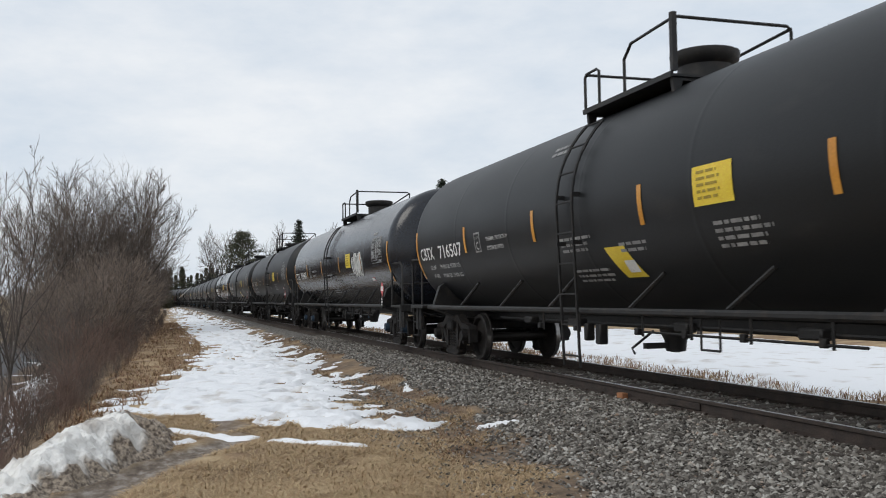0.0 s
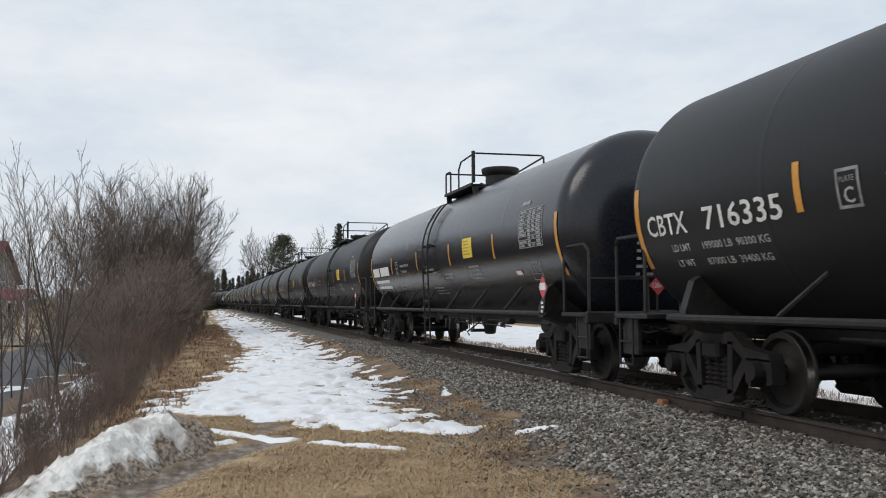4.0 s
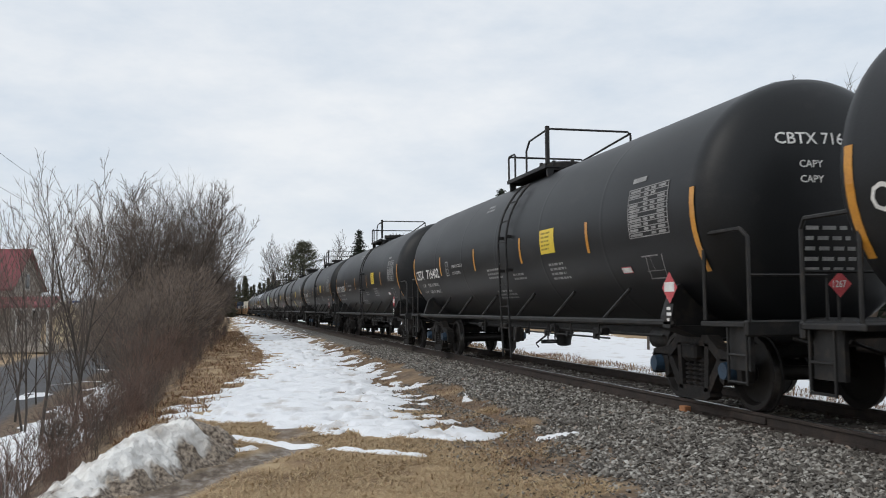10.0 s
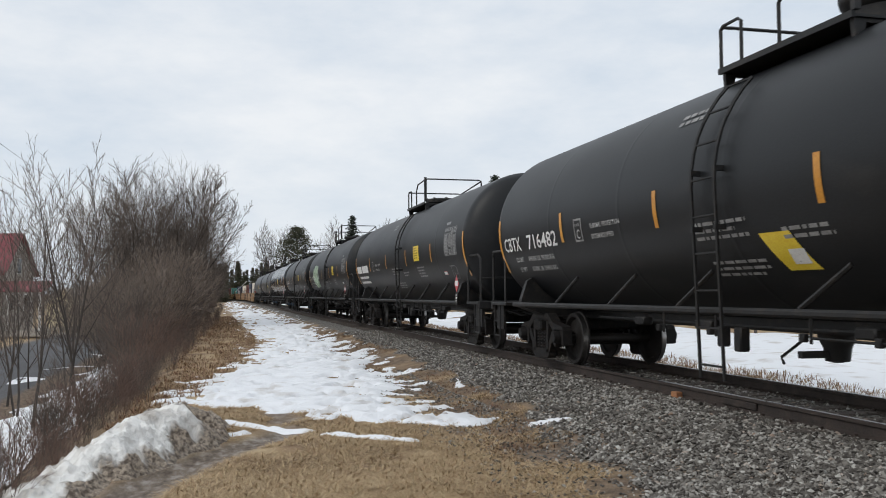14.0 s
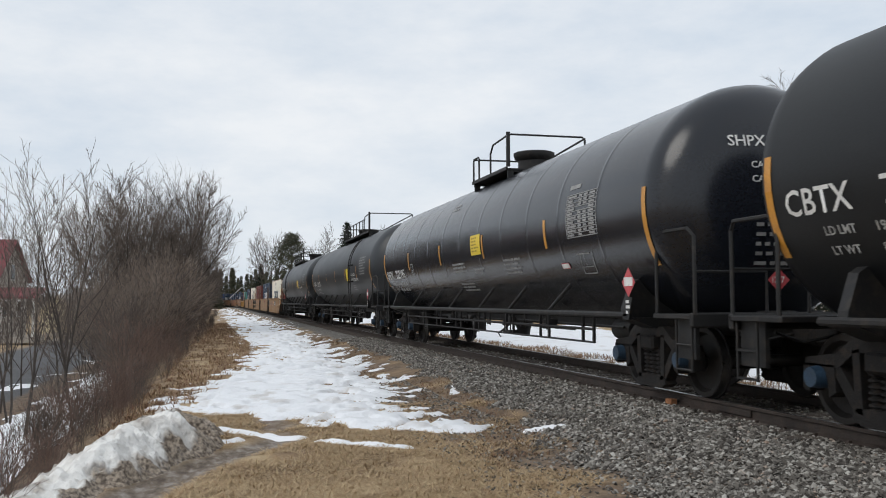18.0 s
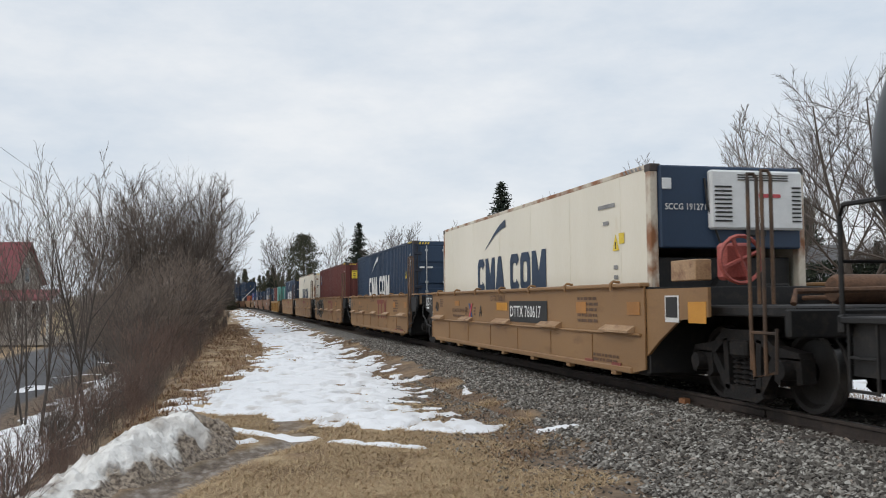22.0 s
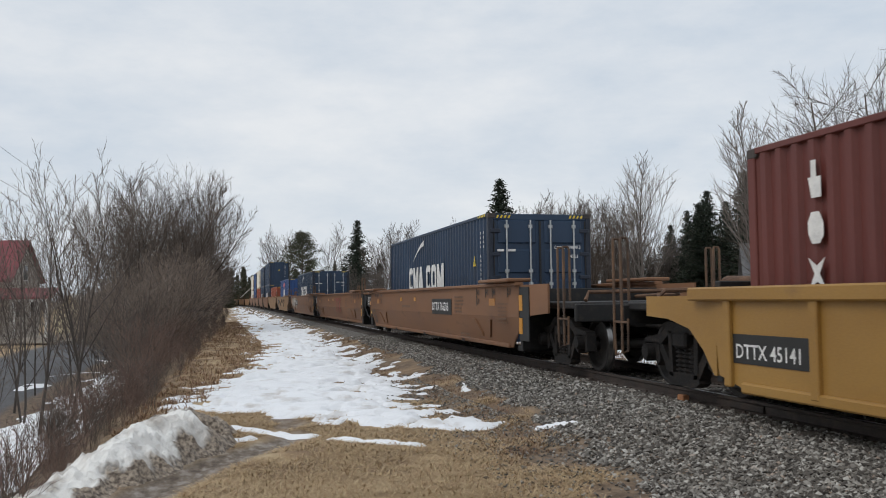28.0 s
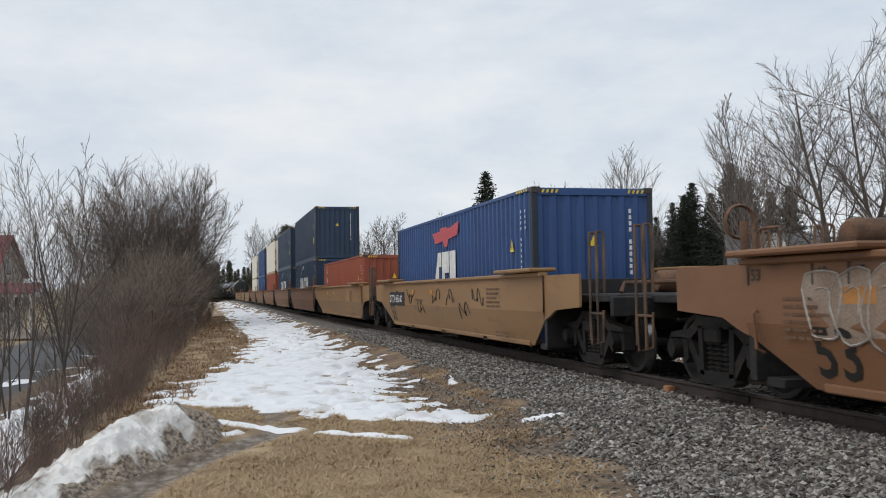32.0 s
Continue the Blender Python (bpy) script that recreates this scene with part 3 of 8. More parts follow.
def mound_dirt(x, y):
    q = lerp(HEAP_FOOT, y) - x
    k = 0.16 * n2(x, y, 2.2, 45) + 0.12 * n2(x, y, 6, 46) + 0.10 * n2(x, y, 14, 47)
    foot = clamp01((0.42 + lerp([(9, -0.05), (11, -0.02), (11.6, 0.35), (12.5, 0.8)], y) + k - q) / 0.07)
    back = 0.75 * clamp01((q - 0.85 + 1.6 * k + max(0, 10.5 - y) * 0.25) / 0.25)
    return clamp01(max(foot, back * clamp01(0.5 + 2.5 * n2(x, y, 9, 50))))


def mound_material():
    m = snow_material("ploughed_snow", 0.35)
    n, l = m.node_tree.nodes, m.node_tree.links
    n["Bump"].inputs["Distance"].default_value = 0.06
    n["Color Ramp"].color_ramp.elements[0].color = (0.90, 0.885, 0.85, 1)
    n["Bump"].inputs["Strength"].default_value = 0.8
    n["Noise Texture.001"].inputs["Scale"].default_value = 13
    b = n["Principled BSDF"]
    src = b.inputs["Base Color"].links[0].from_socket
    a = n.new("ShaderNodeAttribute")
    a.attribute_name = "dirt"
    t = n.new("ShaderNodeTexNoise")
    t.inputs["Scale"].default_value, t.inputs["Detail"].default_value = 24, 8
    l.new(n["Texture Coordinate"].outputs["Object"], t.inputs["Vector"])
    r = n.new("ShaderNodeValToRGB")
    r.color_ramp.elements[0].position, r.color_ramp.elements[0].color = 0.38, (0.10, 0.072, 0.052, 1)
    r.color_ramp.elements[1].position, r.color_ramp.elements[1].color = 0.64, (0.42, 0.345, 0.265, 1)
    l.new(t.outputs[0], r.inputs[0])
    x = n.new("ShaderNodeMixRGB")
    l.new(a.outputs["Fac"], x.inputs[0])
    l.new(src, x.inputs[1])
    l.new(r.outputs[0], x.inputs[2])
    l.new(x.outputs[0], b.inputs["Base Color"])
    return m


mx, my = spaced((-3.0, 0.8, 0.03)), spaced((6.0, 14.6, 0.035))
mk = np.array([[mound_z(x, y) > -0.02 for x in mx] for y in my])
tagged(new("snow_heap", sheet("snow_heap", mx, my, lambda x, y: ground_z(x, y) + mound_z(x, y), mound_material(), mk, (("dirt", mound_dirt),))), "ploughed heap of dirty snow and soil", "snow heap", kind="stuff")


# ---- track ----
def build_track():
    road = tagged(new("railway_track"), "single railway track on timber ties and ballast", "railway track", kind="structure")
    stations = [-140 + 20 * i for i in range(17)] + [BEND_Y + 12 * i for i in range(16)]
    prof = [(-0.075, -0.17), (0.075, -0.17), (0.075, -0.155), (0.012, -0.135), (0.010, -0.05), (0.036, -0.038), (0.036, -0.008), (0.028, 0.0), (-0.028, 0.0), (-0.036, -0.008), (-0.036, -0.038), (-0.010, -0.05), (-0.012, -0.135), (-0.075, -0.155)]
    for side in (-0.7525, 0.7525):
        s = Shape()
        rows = []
        for st in stations:
            x, y, a = track(st)
            rows.append([(x + (side + p[0]) * math.cos(a), y + (side + p[0]) * math.sin(a), p[1]) for p in prof])
        n = len(prof)
        vs = [p for r in rows for p in r]
        for i in range(len(rows) - 1):
            for k in range(n):
                s.cur = 1 if k == 7 else 0
                s.f.append((i * n + k, i * n + (k + 1) % n, (i + 1) * n + (k + 1) % n, (i + 1) * n + k))
                s.mi.append(s.cur)
        s.v = vs
        part("rail", s, [M["rail"], M["rail_head"]], road, "worn steel rail with polished head")
    tie = Shape().box((0, 0, -0.235), (2.6, 0.23, 0.16), 0.012)
    tie_me = mesh_of("tie", tie, M["tie"])
    plate = mesh_of("tie_plate", Shape().box((0, 0, -0.17), (0.34, 0.19, 0.03), 0.005).box((-0.11, 0.05, -0.145), (0.035, 0.035, 0.03)).box((0.11, -0.05, -0.145), (0.035, 0.035, 0.03)), M["rail"])
    joint = mesh_of("joint_bar", Shape().box((0.0, 0, -0.09), (0.03, 0.75, 0.085), 0.01), M["rail"])
    rnd = random.Random(5)
    y = 3.0
    while y < 90:
        t = part("tie", tie_me, None, road)
        t.location = (TRACK_X + rnd.uniform(-0.04, 0.04), y, rnd.uniform(-0.012, 0.004))
        t.rotation_euler = (0, 0, rnd.uniform(-0.02, 0.02))
        if y < 30:
            for side in (-0.7525, 0.7525):
                p = part("tie_plate", plate, None, road)
                p.location = (TRACK_X + side, y, 0.002)
        y += 0.52
    jb = part("joint_bar", joint, None, road, "rusty bolted joint bar")
    jb.location = (TRACK_X - 0.7525 - 0.03, 9.9, 0)
    clip = part("bond_box", Shape().box((0, 0, -0.13), (0.10, 0.16, 0.09), 0.01), noisy("orange_rust", (0.30, 0.13, 0.06), (0.4, 0.18, 0.08), 8), road, "orange rusty clip on the rail foot")
    clip.location = (TRACK_X - 0.86, 11.3, 0)


build_track()


# ---- rolling stock ----
WHEEL_R = 0.46


def wheel_mesh():
    s = Shape()
    s.tube([(-0.95, 0, 0), (0.95, 0, 0)], 0.08, 10)
    for sg in (-1, 1):
        out, inn = 0.80, 0.675
        s.cur = 0
        s.spin([(sg * 0.72, 0.02), (sg * (out - 0.02), 0.10), (sg * (out - 0.01), 0.13), (sg * 0.735, 0.20), (sg * 0.735, 0.35), (sg * (out - 0.012), 0.385), (sg * out, 0.39), (sg * out, WHEEL_R - 0.015), (sg * 0.79, WHEEL_R - 0.003)], 20, 0, closed=True)
        s.cur = 1
        s.spin([(sg * 0.79, WHEEL_R - 0.003), (sg * 0.705, WHEEL_R + 0.002)], 20, 0, closed=True)
        s.cur = 0
        s.spin([(sg * 0.705, WHEEL_R + 0.002), (sg * 0.698, WHEEL_R + 0.025), (sg * inn, WHEEL_R + 0.025), (sg * inn, 0.39), (sg * 0.71, 0.36), (sg * 0.71, 0.20), (sg * 0.66, 0.12), (sg * 0.66, 0.05)], 20, 0, closed=True)
    return mesh_of("wheelset", s, [M["wheel"], M["tread"]], True)


def frame_mesh(x):
    """A cast side frame: top member, two pedestals, slanting columns, open windows and bottom member."""
    s = Shape()
    a, b = x - 0.085, x + 0.085
    top = [(-1.12, 0.60), (-1.08, 0.68), (-0.62, 0.74), (-0.38, 0.90), (0.38, 0.90), (0.62, 0.74), (1.08, 0.68), (1.12, 0.60), (0.60, 0.60), (0.36, 0.76), (-0.36, 0.76), (-0.60, 0.60)]
    s.prism(top, 0, a, b)
    for sg in (-1, 1):
        s.prism([(sg * 0.66, 0.62), (sg * 1.12, 0.62), (sg * 1.14, 0.36), (sg * 1.04, 0.34), (sg * 1.03, 0.50), (sg * 0.77, 0.50), (sg * 0.74, 0.30), (sg * 0.64, 0.36)], 0, a, b)
        s.prism([(sg * 0.62, 0.66), (sg * 0.74, 0.62), (sg * 0.36, 0.14), (sg * 0.24, 0.20)], 0, a + 0.01, b - 0.01)
        s.prism([(sg * 0.30, 0.80), (sg * 0.40, 0.78), (sg * 0.37, 0.20), (sg * 0.27, 0.18)], 0, a, b)
    s.prism([(-0.42, 0.14), (-0.36, 0.24), (0.36, 0.24), (0.42, 0.14), (0.30, 0.08), (-0.30, 0.08)], 0, a, b)
    return mesh_of("side_frame", s, M["truck"])


def spring_mesh(x, yy):
    prof = [(0.22, 0.05), (0.24, 0.07)]
    for k in range(6):
        z = 0.26 + 0.058 * k
        prof += [(z, 0.055), (z + 0.012, 0.083), (z + 0.03, 0.083), (z + 0.045, 0.055)]
    prof += [(0.62, 0.06)]
    return mesh_of("spring", Shape().spin(prof, 7, 2, (x, yy, 0)), M["truck"], True)


TRUCK = {}


def truck_parts():
    TRUCK["wheel"] = wheel_mesh()
    TRUCK["frame"] = [frame_mesh(x) for x in (-1.0, 1.0)]
    TRUCK["spring"] = [spring_mesh(x, y) for x in (-1.0, 1.0) for y in (-0.17, 0.0, 0.17)]
    TRUCK["bolster"] = mesh_of("bolster", Shape().box((0, 0, 0.68), (2.3, 0.36, 0.2), 0.03).box((0, 0, 0.80), (0.5, 0.4, 0.14), 0.02), M["truck"])
    TRUCK["cap"] = {}
    for m in ("bearing", "truck", "orange"):
        TRUCK["cap"][m] = mesh_of("bearing_cap", Shape().spin([(-0.13, 0.10), (-0.05, 0.115), (0.05, 0.115), (0.06, 0.06), (0.075, 0.05)], 14, 0, closed=False), M[m], True)
    TRUCK["beam"] = [mesh_of("brake_beam", Shape().prism([(-0.78, sg * 0.50), (-0.78, sg * 0.42), (0.78, sg * 0.42), (0.78, sg * 0.50), (0.68, sg * 0.50), (0.66, sg * 0.46), (-0.66, sg * 0.46), (-0.68, sg * 0.50)], 2, 0.32, 0.52), M["truck"]) for sg in (-1, 1)]


truck_parts()
WHEELS = []


def add_truck(car, y, cap="truck"):
    """A two-axle truck under a car, with wheelsets that turn."""
    t = new("truck")
    t.parent = car
    t.location = (0, y, 0)
    for me in TRUCK["frame"]:
        part("side_frame", me, None, t)
    for me in TRUCK["spring"]:
        part("spring", me, None, t)
    part("bolster", TRUCK["bolster"], None, t)
    for me in TRUCK["beam"]:
        part("brake_beam", me, None, t)
    for yy in (-0.89, 0.89):
        w = part("wheelset", TRUCK["wheel"], None, t, "rolling steel wheelset")
        w.matrix_parent_inverse = Matrix.Translation((0, yy, WHEEL_R))
        WHEELS.append(w)
        for x in (-1.0, 1.0):
            c = part("bearing_cap", TRUCK["cap"][cap], None, t)
            c.location = (x - 0.06 if x < 0 else x + 0.06, yy, WHEEL_R + 0.03)
            if x > 0:
                c.rotation_euler = (0, 0, math.pi)
    return t


class Tank:
    """Geometry of one kind of tank: half length of the shell, radius, height of its axis."""

    def __init__(self, half, r, zc, head=0.62):
        self.half, self.r, self.zc, self.head = half, r, zc, head

    def at(self, y, arc, out=0.0):
        """A place on the near side: arc metres above the axis, measured along the skin."""
        a = arc / self.r
        return (-(self.r + out) * math.cos(a), y, self.zc + (self.r + out) * math.sin(a))

    def patch(self, y0, y1, a0, a1, out=0.006, n=6, lean=0.0):
        s = Shape()
        s.ribbon([[self.at(y0 + lean * k / n, a0 + (a1 - a0) * k / n, out), self.at(y1 + lean * k / n, a0 + (a1 - a0) * k / n, out)] for k in range(n + 1)])
        return s

    def words(self, text, y, arc, size, mat, out=0.008, name="lettering", wide=1.0):
        me = letters(text, size, mat, name)
        return remap(me, lambda c: Vector(self.at(y - c.x * wide, arc + c.y, out)))

    def bars(self, rows, out=0.007):
        """Unreadable small print as short bars: y, arc, length, height."""
        s = Shape()
        for y, a, ln, ht in rows:
            s.add([self.at(y, a, out), self.at(y - ln, a, out), self.at(y - ln, a + ht, out), self.at(y, a + ht, out)], [(0, 1, 2, 3)])
        return s


def print_block(rnd, y, a, width, lines, ht=0.042, gap=0.085, dash=True):
    out = []
    for k in range(lines):
        x = 0.0
        end = width * rnd.uniform(0.7, 1.0)
        while x < end:
            ln = min(end - x, rnd.uniform(0.06, 0.22)) if dash else end
            out.append((y - x, a - k * gap, ln, ht))
            x += ln + 0.035
    return out


def guard_tubes(s, tk, y0, y1, zp):
    """Guard rails round the manway: tall hoop at the trailing end, low one at the ladder, one return rail on the far side."""
    r = 0.022
    w = 0.88
    zt = zp + 0.68
    s.tube([(-w, y0, zp), (-w, y0, zt - 0.06), (-w + 0.06, y0, zt), (w - 0.06, y0, zt), (w, y0, zt - 0.06), (w, y0, zp)], r, 6)
    s.tube([(-w, y0 + 1.25, zp), (-w, y0 + 1.25, zp + 0.45), (-w, y0 + 1.05, zp + 0.62), (-w, y0 + 0.08, zt - 0.02), (-w, y0, zt - 0.03)], r, 6)
    s.tube([(w, y0, zt - 0.03), (w, y1, zp + 0.5)], r, 6)
    s.tube([(-w, y1, zp), (-w, y1, zp + 0.48), (-w + 0.05, y1, zp + 0.52), (w - 0.05, y1, zp + 0.52), (w, y1, zp + 0.48), (w, y1, zp)], r, 6)
    s.tube([(-w, y1 - 0.45, zp), (-w, y1 - 0.45, zp + 0.48), (-w, y1 - 0.38, zp + 0.52), (-w, y1 - 0.06, zp + 0.52), (-w, y1, zp + 0.48)], r, 6)
    s.box((-w, y0, zp + 0.36), (0.07, 0.07, 0.74))
    if y1 - y0 > 4:
        k = y0 + 1.6
        while k < y1 - 0.6:
            s.tube([(-w, k, zp), (-w, k, zp + 0.52)], r, 6)
            s.tube([(w, k, zp), (w, k, zp + 0.52)], r, 6)
            k += 0.85
        s.tube([(-w, y0 + 1.3, zp + 0.52), (-w, y1, zp + 0.52)], r, 6)


def ladder_shape(tk, y, wide, zp):
    s = Shape()
    prof = [(-(tk.r + 0.10), 0.35), (-(tk.r + 0.10), tk.zc)]
    for k in range(1, 8):
        a = math.radians(6.5 * k)
        prof.append((-(tk.r + 0.10) * math.cos(a), tk.zc + (tk.r + 0.10) * math.sin(a)))
    prof[0] = (-(tk.r + 0.02), 0.30)
    for yy in (y - wide / 2, y + wide / 2):
        for (x0, z0), (x1, z1) in zip(prof, prof[1:]):
            s.tube([(x0, yy, z0), (x1, yy, z1)], 0.022, 5)
    total = [0.0]
    for (x0, z0), (x1, z1) in zip(prof, prof[1:]):
        total.append(total[-1] + math.hypot(x1 - x0, z1 - z0))
    d = 0.15
    while d < total[-1]:
        k = max(i for i in range(len(total)) if total[i] <= d)
        k = min(k, len(prof) - 2)
        f = (d - total[k]) / (total[k + 1] - total[k])
        x = prof[k][0] + (prof[k + 1][0] - prof[k][0]) * f
        z = prof[k][1] + (prof[k + 1][1] - prof[k][1]) * f
        s.tube([(x, y - wide / 2, z), (x, y + wide / 2, z)], 0.014, 5)
        d += 0.42
    for z in (tk.zc - 0.5, tk.zc + 0.15):
        for yy in (y - wide / 2, y + wide / 2):
            s.box((-(tk.r + 0.04), yy, z), (0.14, 0.05, 0.06))
    return s


COMMON = {}


def tank_common(tk, key, cross, near_platform, ladder_y, dome_y):
    """Meshes that all cars of one tank kind share."""
    c = {}
    h, r, zc, hd = tk.half, tk.r, tk.zc, tk.head
    prof = []
    for k in range(0, 9):
        a = math.pi / 2 * k / 8
        prof.append((-(h + hd * math.cos(a)), max(0.02, r * math.sin(a) ** 0.85)))
    heads = list(prof)
    prof.append((-h + 0.08, r))
    rings = 11 if key == "long" else 5
    ring_up = 0.004 if key == "long" else 0.0018
    step = 2 * h / (rings + 1)
    for k in range(1, rings + 1):
        y = -h + step * k
        prof += [(y - 0.09, r), (y - 0.03, r), (y - 0.012, r + ring_up), (y + 0.012, r + ring_up), (y + 0.03, r), (y + 0.09, r)]
    prof.append((h - 0.08, r))
    prof += [(-y, rr) for y, rr in reversed(heads)]
    s = Shape()
    n = 64
    s.spin(prof, n, 1, (0, 0, zc))
    c["shell"] = s
    # sills along both sides with slanting brackets
    for nm, sg in (("side_sill", -1), ("side_sill", 1)):
        t = Shape()
        t.box((sg * 1.50, 0, 1.06), (0.08, 2 * (h - 0.65), 0.085), 0.025)
        for yy in (-5.3, -3.2, -1.2, 1.2, 3.2, 5.3):
            if abs(yy) < h - 1:
                t.tube([(sg * 1.49, yy, 1.10), (sg * 1.32, yy - 0.55, 1.52)], 0.028, 6)
        c["sill", sg] = mesh_of("side_sill", t, M["steel_dark"])
    t = Shape()
    t.box((0, 0, 0.95), (0.5, 2 * h + 1.1, 0.34), 0.03)
    c["draft"] = mesh_of("draft_sill", t, M["steel_dark"])
    ends = c["ends"] = []
    for sg in (-1, 1):
        t = Shape()
        yb = sg * cross
        t.prism([(-1.50, 1.02), (1.50, 1.02), (1.48, 1.16), (1.36, 1.50), (1.26, 1.56), (0.9, 1.32), (-0.9, 1.32), (-1.26, 1.56), (-1.36, 1.50), (-1.48, 1.16)], 1, yb - 0.07, yb + 0.07)
        t.prism([(-1.05, 0.86), (1.05, 0.86), (1.5, 1.02), (-1.5, 1.02)], 1, yb - 0.22, yb + 0.22)
        c["saddle", sg] = mesh_of("bolster_saddle", t, M["steel_dark"])
        t = Shape()
        ye = sg * (h + 0.42)
        t.box((0, ye, 1.06), (2.95, 0.95, 0.06), 0.01)
        t.box((0, sg * (h + 0.88), 1.02), (2.95, 0.08, 0.18), 0.02)
        t.box((-1.35, sg * (h + 0.6), 0.80), (0.05, 0.45, 0.5), 0.0).box((1.35, sg * (h + 0.6), 0.80), (0.05, 0.45, 0.5), 0.0)
        c["end", sg] = mesh_of("end_platform", t, M["steel_dark"])
        for xx in (-1, 1):
            ya, yb2 = sg * (h + 0.02), sg * (h + 0.9)
            t = Shape().tube([(xx * 1.45, ya, 1.1), (xx * 1.45, ya, 2.0), (xx * 1.45, ya + sg * 0.12, 2.12), (xx * 1.45, yb2 - sg * 0.1, 2.12), (xx * 1.42, yb2, 2.02), (xx * 1.42, yb2, 1.08)], 0.024, 6)
            ends.append(("handrail", mesh_of("handrail", t, M["steel_dark"], True)))
            t = Shape().tube([(xx * 1.42, yb2, 1.6), (xx * 0.45, yb2, 1.6), (xx * 0.45, yb2, 1.08)], 0.02, 6)
            ends.append(("end_rail", mesh_of("end_rail", t, M["steel_dark"], True)))
            t = Shape()
            for z in (0.42, 0.72):
                t.tube([(xx * 1.42, sg * (h + 0.45), z), (xx * 1.42, sg * (h + 0.82), z)], 0.016, 5)
            t.tube([(xx * 1.42, sg * (h + 0.45), 0.4), (xx * 1.42, sg * (h + 0.45), 1.05)], 0.018, 5)
            t.tube([(xx * 1.42, sg * (h + 0.82), 0.4), (xx * 1.42, sg * (h + 0.82), 1.05)], 0.018, 5)
            ends.append(("stirrup_step", mesh_of("stirrup_step", t, M["steel_dark"], True)))
        t = Shape()
        e = h + 0.9
        t.box((0, sg * (e + 0.14), 0.86), (0.22, 0.34, 0.24), 0.03)
        t.box((0.04, sg * (e + 0.33), 0.86), (0.28, 0.2, 0.28), 0.05)
        t.tube([(0.3, sg * e, 0.8), (0.34, sg * (e + 0.2), 0.5), (0.25, sg * (e + 0.4), 0.38)], 0.025, 6)
        t.tube([(-0.9, sg * e, 0.9), (-0.5, sg * (e + 0.05), 0.78), (-0.1, sg * (e + 0.02), 0.85)], 0.02, 5)
        c["coupler", sg] = mesh_of("coupler", t, M["truck"])
    # manway nozzle with its flared cover
    zp = zc + r
    t = Shape()
    yd = dome_y
    if key == "std":
        # a low, wide cover
        t.spin([(zp - 0.15, 0.40), (zp + 0.06, 0.42), (zp + 0.10, 0.52), (zp + 0.19, 0.53), (zp + 0.22, 0.48), (zp + 0.24, 0.05)], 24, 2, (0, yd, 0))
        for k in range(8):
            a = k * math.pi / 4
            t.box((0.5 * math.cos(a), yd + 0.5 * math.sin(a), zp + 0.16), (0.07, 0.07, 0.16), 0.01)
    else:
        t.spin([(zp - 0.15, 0.36), (zp + 0.24, 0.36), (zp + 0.30, 0.44), (zp + 0.38, 0.46), (zp + 0.42, 0.46), (zp + 0.44, 0.42), (zp + 0.45, 0.05)], 24, 2, (0, yd, 0))
    c["nozzle"] = mesh_of("manway_nozzle", t, M["steel_dark"], True)
    y0, y1 = near_platform
    mid, run = (y0 + y1) / 2, y1 - y0
    c["pieces"] = []
    for sg in (-1, 1):
        c["pieces"].append(("deck_grating", mesh_of("deck_grating", Shape().box((sg * 0.62, mid, zp - 0.06), (0.56, run, 0.03)), M["steel_dark"])))
        c["pieces"].append(("walkway_beam", mesh_of("walkway_beam", Shape().box((sg * 0.91, mid, zp - 0.05), (0.04, run, 0.07)), M["steel_dark"])))
    for yy in (y0 + 0.06, y1 - 0.06):
        t = Shape()
        t.prism([(-0.88, zp - 0.12), (-0.88, zp - 0.08), (0.88, zp - 0.08), (0.88, zp - 0.12), (0.86, zp - 0.36), (0.78, zp - 0.34), (0.74, zp - 0.12), (-0.74, zp - 0.12), (-0.78, zp - 0.34), (-0.86, zp - 0.36)], 1, yy - 0.03, yy + 0.03)
        c["pieces"].append(("walkway_bracket", mesh_of("walkway_bracket", t, M["steel_dark"])))
    t = Shape()
    guard_tubes(t, tk, y0, y1, zp)
    c["guard"] = mesh_of("guard_rail", t, M["steel_dark"], True)
    t = ladder_shape(tk, ladder_y, 0.5, zp)
    c["ladder"] = mesh_of("ladder", t, M["steel_dark"], True)
    t = Shape()
    t.spin([(-0.3, 0.05), (-0.3, 0.13), (-0.25, 0.165), (0.25, 0.165), (0.3, 0.13), (0.3, 0.05)], 14, 1, (-0.55, -(h - 2.7), 0.80))
    c["brake"] = mesh_of("brake_reservoir", t, M["steel_dark"], True)
    t = Shape()
    t.tube([(-0.75, -(h - 2.4), 0.84), (-0.75, -1.5, 0.86), (-0.6, 0.5, 0.84), (-0.6, h - 2.6, 0.86)], 0.022, 6)
    t.tube([(-1.15, -(h - 3.4), 0.78), (-1.15, -0.9, 0.80)], 0.016, 6)
    for yy in (-4.3, -3.1, -2.0, -0.9, 0.9, 2.2):
        t.tube([(-1.15, yy, 1.02), (-1.15, yy, 0.74)], 0.018, 5)
        t.box((-1.15, yy + 0.12, 0.80), (0.07, 0.09, 0.09), 0.01)
    for yy in (-2.85, -2.5):
        t.tube([(-1.35, yy, 1.0), (-1.35, yy, 0.66)], 0.014, 5)
    t.tube([(-1.35, -2.85, 0.66), (-1.35, -2.5, 0.66)], 0.014, 5)
    for yy, ln in ((-3.7, 0.35), (-1.4, 0.3), (1.6, 0.4), (3.4, 0.3)):
        t.box((-0.85, yy, 0.86), (0.16, ln, 0.12), 0.02)
